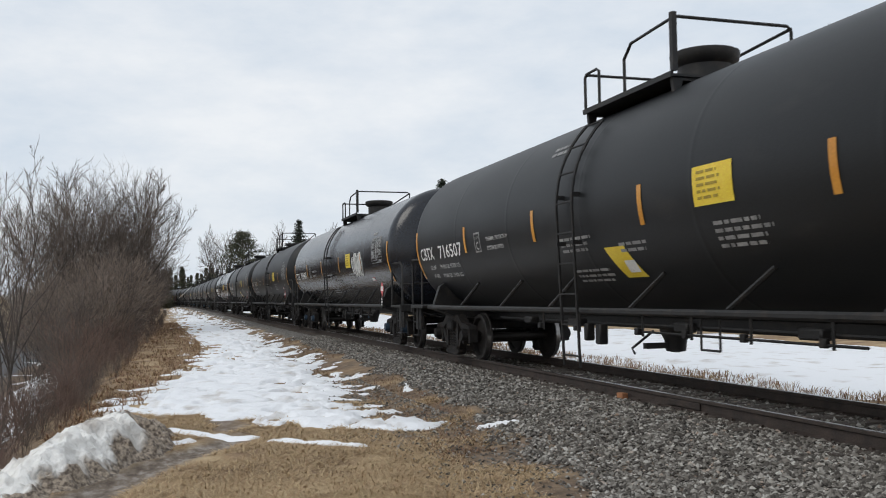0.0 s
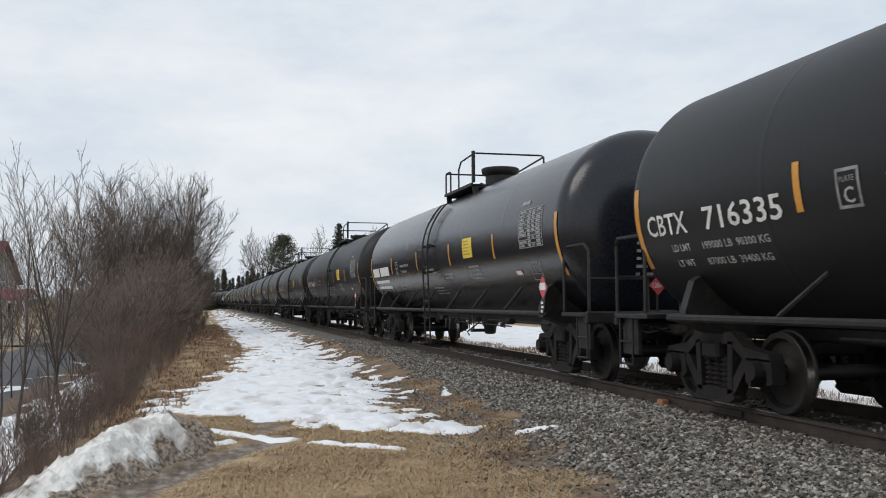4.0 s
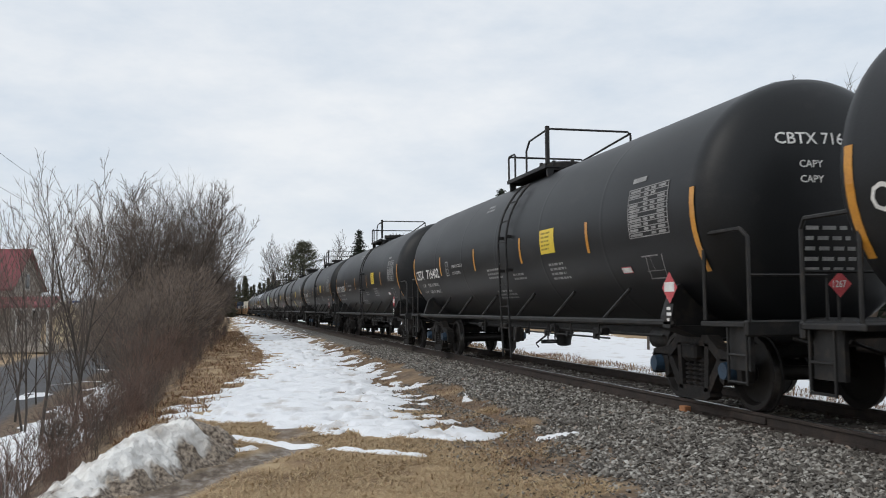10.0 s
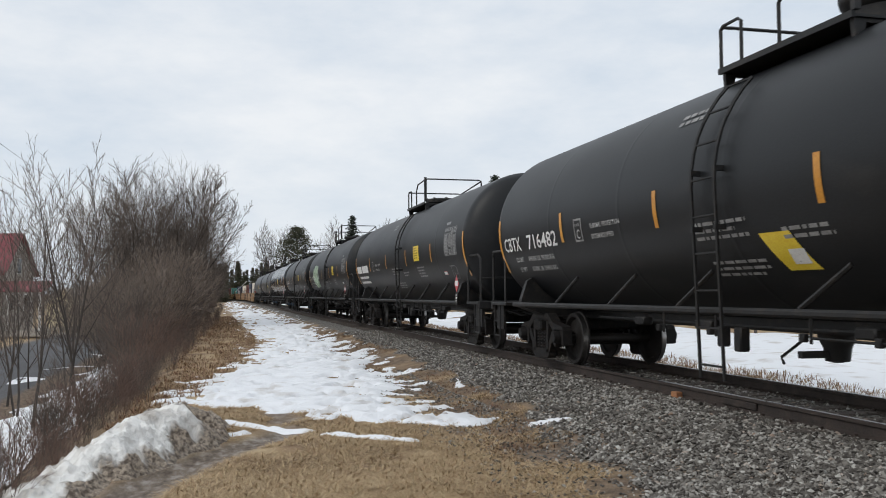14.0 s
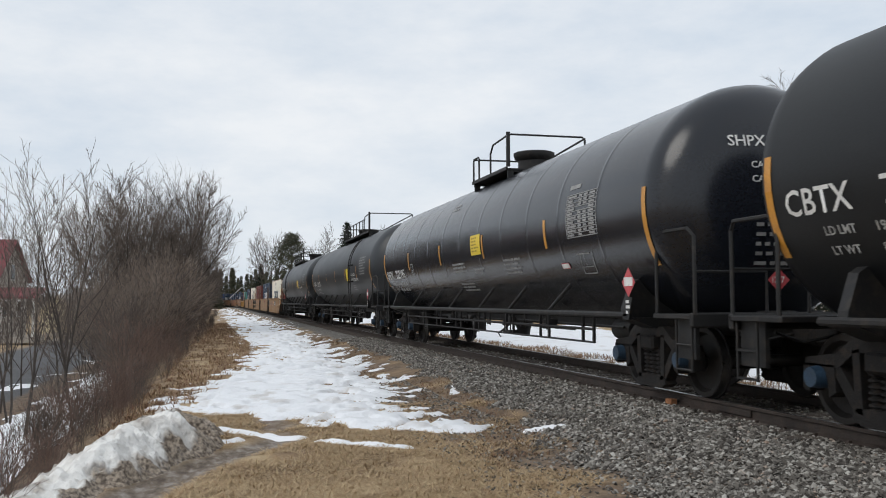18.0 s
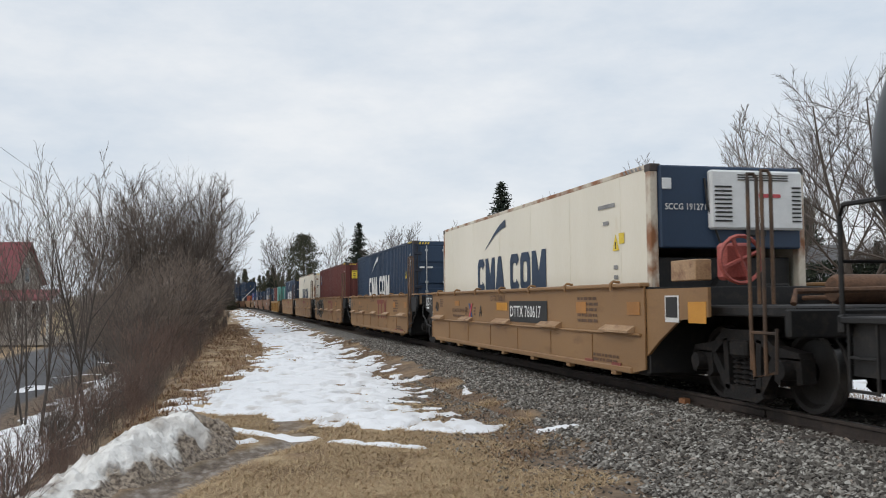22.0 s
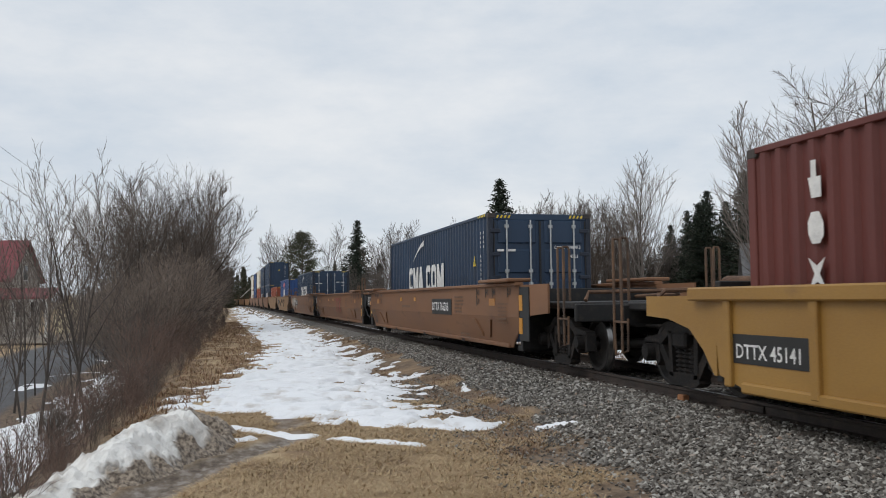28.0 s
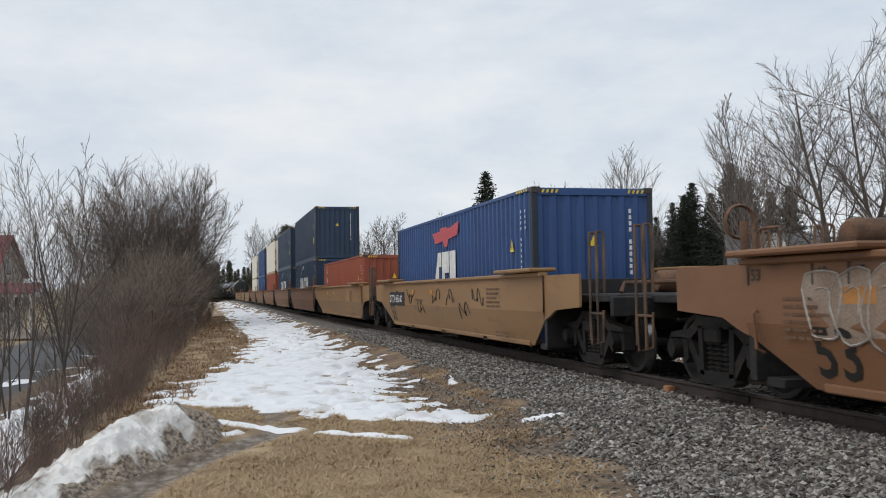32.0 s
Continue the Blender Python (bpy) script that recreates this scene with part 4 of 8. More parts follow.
    t.spin([(0.45, 0.05), (0.47, 0.14), (0.62, 0.16), (0.75, 0.22), (1.0, 0.24)], 14, 2, (-0.0, 0.2, 0))
    t.box((-0.25, 0.2, 0.55), (0.5, 0.08, 0.08)).tube([(-0.2, 0.45, 0.75), (-0.5, 0.55, 0.5), (-0.42, 0.62, 0.42)], 0.02, 5)
    t.box((-0.8, 0.9, 0.70), (0.14, 0.16, 0.3), 0.02).box((-0.8, 1.3, 0.72), (0.14, 0.12, 0.26), 0.02)
    if key[:3] != "std":
        f = Shape()
        y0, y1 = -(h - 2.3), h - 2.3
        f.tube([(-1.30, y0, 0.62), (-1.30, y1, 0.62)], 0.018, 6)
        f.tube([(-1.30, y0, 0.82), (-1.30, y1, 0.82)], 0.024, 6)
        q = y0
        while q < y1:
            for yy in (q, q + 0.42):
                f.box((-1.30, yy, 0.84), (0.04, 0.045, 0.46))
            q += 1.9
        c["pieces"].append(("step_rail", mesh_of("step_rail", f, M["steel_dark"])))
    c["piping"] = mesh_of("brake_piping", t, M["steel_dark"], True)
    COMMON[key] = c
    return c


STD = Tank(8.12, 1.57, 2.49, 0.58)
LONG = Tank(9.0, 1.60, 2.52, 0.75)
LPG = Tank(9.35, 1.555, 2.53, 1.0)
# kind of tank: place of the trucks, the walkway's ends, the ladder, the manway
LAYOUT = {"std": (7.15, (-1.35, 1.1), -0.85, 0.05), "std_high": (7.15, (-1.35, 1.1), 0.25, -0.7), "long": (8.1, (-1.4, 1.2), 1.0, -0.6), "gas_a": (8.6, (-5.4, 1.2), -5.1, 0.0), "gas_b": (8.6, (-0.9, 5.4), 4.7, 0.0)}


def placard(s, c, size, facing):
    """A diamond sign and its frame."""
    x, y, z = c
    h = size / 2
    if facing == "side":
        s.add([(x, y, z - h), (x, y + h, z), (x, y, z + h), (x, y - h, z)], [(0, 1, 2, 3)])
    else:
        s.add([(x, y, z - h), (x + h, y, z), (x, y, z + h), (x - h, y, z)], [(0, 1, 2, 3)])
    return s


def tank_car(mark, number, tk=STD, paint="tank", caps="truck", seed=0, scrawl="", extra_decal=False, kind="std"):
    rnd = random.Random(seed)
    look_words = {"tank": "matt black", "tank_gloss": "glossy black", "tank_slate": "slate black"}[paint]
    label = look_words + (" pressurised gas tank car rolling on the rails" if kind[:3] == "gas" else " tank car with orange stripes rolling on the rails")
    if scrawl:
        label = look_words + " tank car with " + scrawl + " graffiti, rolling"
    car = thing("tank_car", label, "tank car", "cars of the train")
    cross, plat, ladder_y, dome_y = LAYOUT[kind]
    c = COMMON.get(kind) or tank_common(tk, kind, cross, plat, ladder_y, dome_y)
    h = tk.half
    if paint not in c:
        c[paint] = mesh_of("tank_shell", c["shell"], M[paint], True)
    shell = part("tank_shell", c[paint], None, car)
    for sg in (-1, 1):
        part("side_sill", c["sill", sg], None, car)
        part("bolster_saddle", c["saddle", sg], None, car)
        part("end_platform", c["end", sg], None, car)
        part("coupler", c["coupler", sg], None, car)
    for k, nm in (("draft", "draft_sill"), ("nozzle", "manway_nozzle"), ("guard", "guard_rail"), ("ladder", "ladder"), ("brake", "brake_reservoir"), ("piping", "brake_piping")):
        # the long car has no ladder on this side
        if kind != "long" or k != "ladder":
            part(nm, c[k], None, car)
    for nm, me in c["pieces"] + c["ends"]:
        part(nm, me, None, car)
    for y in (-cross, cross):
        add_truck(car, y, caps)
    # stripes: long ones at both ends, short ones between
    hs = h - 0.02
    runs = 6 if kind[:3] == "gas" else 5
    for k in range(runs + 1):
        y = hs - k * (2 * hs) / runs
        if k in (0, runs):
            part("orange_stripe", tk.patch(y - 0.055 * (1 if k == 0 else -1), y + 0.055 * (1 if k == 0 else -1), -0.85, 0.20), M["orange"], shell, "long orange reflective stripe")
        else:
            part("orange_stripe", tk.patch(y + 0.05, y - 0.05, -0.40, 0.08), M["orange"], shell, "short orange reflective stripe")
    big = 0.36
    low = {"s": -0.43, "l": -0.60, "g": -0.52}[kind[0]]
    if number:
        if kind[:3] == "gas":
            h -= 0.5
        part("reporting_mark", tk.words(mark, h - 0.25, low, big, M["white_mark"]), None, shell, "white stencilled reporting mark")
        part("car_number", tk.words(number, h - 0.25 - (1.30 if len(mark) == 4 else 1.1), low, big, M["white_mark"], wide=1.36 if kind[:3] == "std" else 1.2), None, shell, "white stencilled car number")
        for k, (head, load) in enumerate((("LD LMT", "199000 LB  90300 KG"), ("LT WT", "87000 LB  39400 KG"))):
            part("weights", tk.words(head, h - 0.72, low - 0.22 - 0.2 * k, 0.125, M["weight_mark"]), None, shell, "small stencilled weights")
            part("weights", tk.words(load, h - 1.38, low - 0.22 - 0.2 * k, 0.125, M["weight_mark"], wide=1.15), None, shell, "small stencilled weights")
        h = tk.half
        if kind[:3] == "gas":
            part("letter", tk.words("E", h - 3.42, low + 0.05, 0.18, M["grey_mark"]), None, shell)
            fr = Shape()
            for y0, y1, a0, a1 in ((h - 3.33, h - 3.36, low, low + 0.3), (h - 3.60, h - 3.63, low, low + 0.3), (h - 3.33, h - 3.63, low, low + 0.025), (h - 3.33, h - 3.63, low + 0.275, low + 0.3)):
                o = tk.patch(y0, y1, a0, a1, 0.007, 3)
                fr.add(o.v, o.f)
            part("letter_box", fr, M["grey_mark"], shell)
    else:
        part("reporting_mark", tk.bars([(h - 0.25, low, 1.0, 0.27), (h - 1.4, low, 1.35, 0.27), (h - 0.5, low - 0.22, 2.0, 0.09), (h - 0.5, low - 0.42, 2.0, 0.09)]), M["white_mark"], shell)
    if kind[:3] != "gas":
        # box with a letter, protection notice
        yb = h - 3.80
        fr = Shape()
        for y0, y1, a0, a1 in ((yb, yb - 0.03, low, low + 0.36), (yb - 0.27, yb - 0.30, low, low + 0.36), (yb, yb - 0.30, low, low + 0.03), (yb, yb - 0.30, low + 0.33, low + 0.36)):
            o = tk.patch(y0, y1, a0, a1, 0.007, 3)
            fr.add(o.v, o.f)
        part("letter_box", fr, M["grey_mark"], shell)
        part("letter", tk.words("C", yb - 0.08, low + 0.05, 0.2, M["weight_mark"]), None, shell)
        part("letter_word", tk.words("PLATE", yb - 0.045, low + 0.24, 0.07, M["grey_mark"]), None, shell)
        if kind[:3] == "std":
            part("notice", tk.words("THERMAL PROTECTION", yb - 0.62, low + 0.18, 0.095, M["weight_mark"]), None, shell)
            part("notice", tk.words("SYSTEM EQUIPPED", yb - 0.62, low + 0.02, 0.095, M["weight_mark"]), None, shell)
        part("small_print", tk.bars(print_block(rnd, 0.75, -0.46, 1.1, 3) + print_block(rnd, 0.65, -0.95, 1.2, 3, 0.04) + print_block(rnd, 1.4, 1.02, 0.6, 2, 0.06, 0.11) + print_block(rnd, -3.0, -0.52, 0.95, 4)), M["grey_mark"], shell)
        part("small_print", tk.bars(print_block(rnd, -0.9, -0.62, 0.8, 2) ), M["grey_mark"], shell)
        yd = -2.75 if kind != "long" else -0.95
        part("yellow_decal", tk.patch(yd, yd - 0.70, -0.30, 0.12), M["yellow"], shell, "yellow emergency notice")
        part("decal_print", tk.bars(print_block(rnd, yd - 0.08, 0.04, 0.5, 5, 0.03, 0.068), 0.01), noisy("decal_ink", (0.30, 0.22, 0.03), (0.36, 0.26, 0.03), 5), shell)
        if extra_decal:
            part("yellow_decal", tk.patch(-0.70, -1.22, -1.08, -0.62, lean=0.22), M["yellow"], shell, "yellow paper notice with white centre")
            part("paper", tk.patch(-0.86, -1.12, -1.0, -0.82, 0.010), M["white_mark"], shell)
        tag = part("label_plate", tk.patch(-5.80, -6.12, -0.78, -0.68, 0.008, 2), M["red"], shell, "small white label with a red border")
        part("label_face", tk.patch(-5.812, -6.108, -0.768, -0.692, 0.011, 2), M["white_mark"], tag)
        # consolidated stencil grid and open frame
        g = Shape()
        yg0, yg1, ag0, ag1 = -6.35, -7.5, -0.30, 0.36
        for k in range(11):
            a = ag0 + (ag1 - ag0) * k / 10
            o = tk.patch(yg0, yg1, a, a + 0.014, 0.007, 1)
            g.add(o.v, o.f)
        for yy in (yg0, yg1 + 0.02):
            o = tk.patch(yy, yy - 0.02, ag0, ag1 + 0.014, 0.007, 4)
            g.add(o.v, o.f)
        rows = []
        for k in range(10):
            a = ag0 + (ag1 - ag0) * k / 10 + 0.022
            for y0, ln in ((-6.4, rnd.uniform(0.2, 0.38)), (-6.82, 0.13), (-7.02, 0.13), (-7.22, 0.2)):
                if rnd.random() < 0.8:
                    rows.append((y0, a, ln, 0.034))
        o = tk.bars(rows)
        g.add(o.v, o.f)
        o = tk.bars([(-6.4, 0.46, 0.4, 0.07)])
        g.add(o.v, o.f)
        part("stencil_grid", g, M["grey_mark"], shell, "white stencilled test record grid")
        g = Shape()
        for y0, y1, a0, a1 in ((-6.55, -6.57, -0.90, -0.55), (-7.0, -7.02, -0.90, -0.55), (-6.55, -7.02, -0.90, -0.88), (-6.55, -7.02, -0.57, -0.55), (-6.55, -7.02, -0.78, -0.77), (-6.78, -6.79, -0.77, -0.57)):
            o = tk.patch(y0, y1, a0, a1, 0.007, 2, lean=-0.12 if a1 - a0 > 0.3 else 0.0)
            g.add(o.v, o.f)
        part("stencil_frame", g, M["grey_mark"], shell)
    else:
        part("yellow_decal", tk.patch(-3.5, -4.2, -0.45, 0.05), M["yellow"], shell, "yellow emergency notice")
        part("notice", tk.words("NON-ODORIZED", -4.6, -0.28, 0.15, M["white_mark"]), None, shell)
        part("notice", tk.words("LIQUEFIED PETROLEUM GAS", -4.6, -0.48, 0.15, M["white_mark"]), None, shell)
        part("small_print", tk.bars(print_block(rnd, -4.6, -0.7, 0.9, 3)), M["grey_mark"], shell)
        g = []
        for k in range(7):
            g += print_block(rnd, -7.0, 0.32 - 0.1 * k, 1.4, 1, 0.05)
        part("stencil_grid", tk.bars(g), M["grey_mark"], shell)
    # placard on its board by the bolster, another on the end
    zc = 1.50
    yp = -(cross + 0.3)
    s = Shape()
    placard(s, (-1.545, yp, zc), 0.40, "side")
    pl = part("placard", s, M["red"], car, "red hazard placard")
    s = Shape().add([(-1.549, yp + 0.13, zc - 0.05), (-1.549, yp - 0.13, zc - 0.05), (-1.549, yp - 0.13, zc + 0.07), (-1.549, yp + 0.13, zc + 0.07)], [(0, 1, 2, 3)])
    part("placard_panel", s, M["white_mark"], pl)
    s = Shape()
    s.prism([(yp + 0.09, zc - 0.20), (yp - 0.09, zc - 0.20), (yp + 0.02, 1.0), (yp + 0.22, 1.0)], 0, -1.54, -1.50)
    br = part("placard_bracket", s, M["steel_dark"], car)
    s = Shape()
    for k, ww in enumerate((0.10, 0.12, 0.07)):
        s.add([(-1.545, yp + 0.09, 1.26 - 0.07 * k), (-1.545, yp + 0.09 - ww, 1.26 - 0.07 * k), (-1.545, yp + 0.09 - ww, 1.22 - 0.07 * k), (-1.545, yp + 0.09, 1.22 - 0.07 * k)], [(0, 1, 2, 3)])
    part("bracket_print", s, M["white_mark"], br)
    ye = -(h + tk.head * 0.83)
    s = placard(Shape(), (-0.30, -(h + 0.93), 1.50), 0.30, "end")
    pe = part("placard", s, M["red"], car, "red hazard placard on the end")
    if kind[:3] != "gas":
        me = letters("1267", 0.11, M["white_mark"])
        part("placard_number", remap(me, lambda v: Vector((-0.41 + v.x * 0.85, -(h + 0.934), 1.465 + v.y))), None, pe)
    else:
        me = letters("1075", 0.11, M["white_mark"])
        part("placard_number", remap(me, lambda v: Vector((-0.41 + v.x * 0.85, -(h + 0.934), 1.465 + v.y))), None, pe)
    s = Shape().tube([(-0.30, -(h + 0.90), 1.08), (-0.30, -(h + 0.90), 1.66)], 0.02, 5)
    part("placard_post", s, M["steel_dark"], car)
    # marks on the trailing end
    def on_head(v, x0, z0):
        x, z = x0 + v.x, z0 + v.y
        q = math.hypot(x, z - tk.zc) / tk.r
        # same curve as the turned head
        q = min(0.995, q) ** (1 / 0.85)
        return Vector((x, -(h + tk.head * math.sqrt(max(0, 1 - q * q))) - 0.012, z))
    if number:
        part("reporting_mark", remap(letters(mark + " " + number, 0.20, M["white_mark"]), lambda v: on_head(v, -0.76, tk.zc + 0.66)), None, shell, "white stencilled number on the tank end")
        part("capacity", remap(letters("CAPY", 0.12, M["white_mark"]), lambda v: on_head(v, -0.5, tk.zc + 0.38)), None, shell)
        part("capacity", remap(letters("CAPY", 0.12, M["white_mark"]), lambda v: on_head(v, -0.5, tk.zc + 0.2)), None, shell)
    s = Shape()
    for k in range(5):
        x0 = -0.45
        while x0 < 0.15:
            ln = rnd.uniform(0.06, 0.2)
            z = tk.zc - 0.35 - 0.12 * k
            ps = [on_head(Vector((a, b, 0)), 0, 0) for a, b in ((x0, z), (x0 + ln, z), (x0 + ln, z + 0.045), (x0, z + 0.045))]
            s.add([tuple(p) for p in ps], [(0, 1, 2, 3)])
            x0 += ln + 0.05
    part("small_print", s, M["grey_mark"], shell)
    if scrawl:
        s = Shape()
        y, out = (5.3, 0.012) if scrawl == "pale green" else (-3.9, 0.012)
        w = 0.34 if scrawl == "pale green" else 0.16
        for k in range(5 if scrawl == "pale green" else 6):
            ring = []
            for j in range(15):
                a = 2 * math.pi * j / 14
                rx, ra = w * (1 + 0.25 * math.sin(3 * a + k)), (0.55 if scrawl == "pale green" else 0.3) * (1 + 0.2 * math.cos(2 * a + 2 * k))
                ring.append((y - 0.42 * k * w / 0.34 + rx * math.cos(a), -0.25 + ra * math.sin(a)))
            for (ya, aa), (yb, ab) in zip(ring, ring[1:]):
                p, q = Vector(tk.at(ya, aa, out)), Vector(tk.at(yb, ab, out))
                s.tube([p, q], 0.022 if scrawl == "pale green" else 0.012, 4)
        part("graffiti", s, noisy("spray_paint", (0.42, 0.55, 0.40), (0.62, 0.72, 0.58), 3) if scrawl == "pale green" else M["white_mark"], shell, scrawl + " spray-painted scrawl")
    return car


# ---- containers ----
def corrugated(length, z0, z1, x, sg, pitch=0.28, depth=0.05):
    s = Shape()
    pts = []
    y = -length / 2
    while y < length / 2 - 0.01:
        for dy, o in ((0.0, 0.0), (0.09, 0.0), (0.13, depth), (0.24, depth)):
            if y + dy < length / 2:
                pts.append((y + dy, o))
        y += pitch
    pts.append((length / 2, 0.0))
    s.ribbon([[(x - sg * o, y, z0) for y, o in pts], [(x - sg * o, y, z1) for y, o in pts]])
    return s


BOX_CACHE = {}


def container(paint, colour, length=12.19, height=2.9, style="dry", logo="", end="doors", serial="", warn=True):
    """A freight container, its base at z 0, centred; the trailing end (towards -y) shows doors, corrugation or a cooling unit."""
    nm = "freight_container" if style == "dry" else "reefer_container"
    txt = {"dry": colour + " corrugated steel shipping container in a well car", "reefer": colour + " refrigerated container with smooth sides in a well car"}[style]
    ob = thing(nm, txt, "shipping container", "containers on the train")
    m = M[paint]
    key = (paint, length, height, style, end)
    if key not in BOX_CACHE:
        L2, W2 = length / 2, 1.22
        c = {}
        for sg in (-1, 1):
            if style == "dry":
                c["side", sg] = mesh_of("side_panel", corrugated(length - 0.24, 0.16, height - 0.06, sg * (W2 - 0.012), sg), m)
            else:
                s = Shape().box((sg * (W2 - 0.02), 0, height / 2 + 0.05), (0.03, length - 0.24, height - 0.22), 0.004)
                c["side", sg] = mesh_of("side_panel", s, m)
                for k in range(6):
                    c["seam", sg, k] = mesh_of("panel_seam", Shape().box((sg * (W2 - 0.004), -L2 + 1.0 + k * (length - 2) / 5, height / 2 + 0.05), (0.007, 0.02, height - 0.28)), m)
            edge = M["box_white_worn"] if style == "reefer" else m
            c["rail", sg] = mesh_of("top_rail", Shape().box((sg * (W2 - 0.035), 0, height - 0.035), (0.07, length - 0.3, 0.07), 0.008), edge)
            c["foot", sg] = mesh_of("bottom_rail", Shape().box((sg * (W2 - 0.035), 0, 0.08), (0.07, length - 0.3, 0.16), 0.008), edge)
        c["roof"] = mesh_of("roof_panel", Shape().box((0, 0, height - 0.03), (2.34, length - 0.2, 0.025)), m)
        c["floor"] = mesh_of("base", Shape().box((0, 0, 0.12), (2.3, length - 0.2, 0.1)), M["steel_dark"])
        for a in (-1, 1):
            for b in (-1, 1):
                s = Shape().box((a * (W2 - 0.06), b * (L2 - 0.08), height / 2), (0.12, 0.14, height - 0.2), 0.012)
                c["post", a, b] = mesh_of("corner_post", s, M["box_post"] if style == "dry" and paint in ("box_blue", "box_royal") else edge)
                for z in (0.06, height - 0.06):
                    s = Shape().box((a * (W2 - 0.085), b * (L2 - 0.09), z), (0.178, 0.178, 0.118), 0.015)
                    c["cast", a, b, z] = mesh_of("corner_casting", s, M["box_trim"])
        for b, kind in ((-1, end), (1, "plain")):
            y = b * (L2 - 0.03)
            c["header", b] = mesh_of("end_header", Shape().box((0, b * (L2 - 0.06), height - 0.09), (2.2, 0.1, 0.14), 0.01), m)
            c["sill", b] = mesh_of("end_sill", Shape().box((0, b * (L2 - 0.06), 0.09), (2.2, 0.1, 0.16), 0.01), m)
            if kind == "doors":
                for sx in (-1, 1):
                    s = Shape().box((sx * 0.55, y + 0.03, height / 2), (1.08, 0.05, height - 0.32), 0.01)
                    if style == "dry":
                        for k in range(4):
                            s.box((sx * 0.55, y - 0.005, 0.48 + k * (height - 0.9) / 3), (0.9, 0.05, (height - 0.9) / 3 - 0.14), 0.03)
                    c["door", sx] = mesh_of("door", s, m)
                    r = Shape().box((sx * 0.012, y - 0.004, height / 2), (0.02, 0.03, height - 0.36)).box((sx * 1.085, y - 0.004, height / 2), (0.02, 0.03, height - 0.36))
                    c["gasket", sx] = mesh_of("door_gasket", r, M["black"])
                    for j in range(5):
                        r = Shape().box((sx * 1.06, y - 0.02, 0.4 + j * (height - 0.8) / 4), (0.24, 0.05, 0.09), 0.012)
                        c["hinge", sx, j] = mesh_of("hinge", r, edge if style == "reefer" else M["box_post"] if paint == "box_blue" else m)
                    for j, xx in enumerate((0.24, 0.80)):
                        r = Shape().tube([(sx * xx, y - 0.055, 0.16), (sx * xx, y - 0.055, height - 0.16)], 0.02, 7)
                        for z in (0.3, height * 0.45, height * 0.55, height - 0.3):
                            r.box((sx * xx, y - 0.045, z), (0.09, 0.04, 0.07))
                        r.box((sx * (xx + 0.12), y - 0.06, 1.05), (0.28, 0.02, 0.04))
                        c["rod", sx, j] = mesh_of("lock_rod", r, M["rod"])
            elif kind == "unit" and b < 0:
                s = Shape().box((0, y - 0.02, height * 0.79), (2.2, 0.14, height * 0.40), 0.02)
                c["unit_face"] = mesh_of("cooling_unit", s, M["box_blue"])
                s = Shape().box((0.36, y - 0.12, height * 0.825), (1.46, 0.12, 0.84), 0.03)
                c["unit_cover"] = mesh_of("unit_cover", s, M["unit"])
                s = Shape()
                yv = y - 0.186
                for k in range(9):
                    s.box((-0.18, yv, height * 0.825 - 0.30 + 0.06 * k), (0.26, 0.012, 0.022))
                    s.box((0.98, yv, height * 0.825 - 0.30 + 0.06 * k), (0.14, 0.012, 0.022))
                for k in range(3):
                    s.box((0.45, yv, height * 0.825 + 0.28 + 0.035 * k), (0.8, 0.012, 0.014))
                c["unit_vents"] = mesh_of("vent_slots", s, M["black"])
                s = Shape().box((0.36, y - 0.10, height * 0.825 - 0.46), (0.3, 0.1, 0.09), 0.01)
                c["unit_latch"] = mesh_of("unit_latch", s, M["black"])
                s = Shape().box((-1.0, y - 0.09, height * 0.90), (0.14, 0.03, 0.16), 0.01)
                c["unit_hatch"] = mesh_of("unit_hatch", s, M["unit"])
                s = Shape().tube([(-0.42, y - 0.1, height * 0.93), (-0.40, y - 0.13, height * 0.8), (-0.2, y - 0.13, height * 0.6), (-0.1, y - 0.1, height * 0.42)], 0.016, 6)
                c["unit_cable"] = mesh_of("power_cable", s, M["black"], True)
                s = Shape().box((0.55, y - 0.186, height * 0.825 + 0.06), (0.34, 0.012, 0.05))
                c["unit_badge"] = mesh_of("badge_bar", s, M["red"])
                s = Shape().box((0, y + 0.16, height * 0.3), (2.1, 0.05, height * 0.5), 0.01)
                s.spin([(y + 0.02, 0.34), (y + 0.12, 0.36)], 20, 1, (0.1, 0, height * 0.36))
                s.box((-0.6, y + 0.06, height * 0.25), (0.5, 0.2, 0.6), 0.03).box((0.75, y + 0.06, height * 0.3), (0.4, 0.18, 0.7), 0.03)
                c["unit_bay"] = mesh_of("machinery_bay", s, M["steel_dark"])
            else:
                s = Shape()
                n = 8
                pts = []
                for k in range(n):
                    x = -1.1 + 2.2 * k / n
                    for dx, o in ((0.0, 0.0), (0.09, 0.0), (0.13, 0.04), (0.22, 0.04)):
                        pts.append((x + dx, o))
                pts.append((1.1, 0.0))
                s.ribbon([[(x, y - b * (o + 0.0), 0.16) for x, o in pts], [(x, y - b * o, height - 0.14) for x, o in pts]])
                c["wall", b] = mesh_of("end_panel", s, m)
        BOX_CACHE[key] = c
    c = BOX_CACHE[key]
    L2, W2 = length / 2, 1.22
    for k, me in c.items():
        part(me.name.split(".")[0], me, None, ob)
    x = -W2 - 0.004
    mark = M["white_mark"] if paint not in ("box_white",) else M["box_blue"]
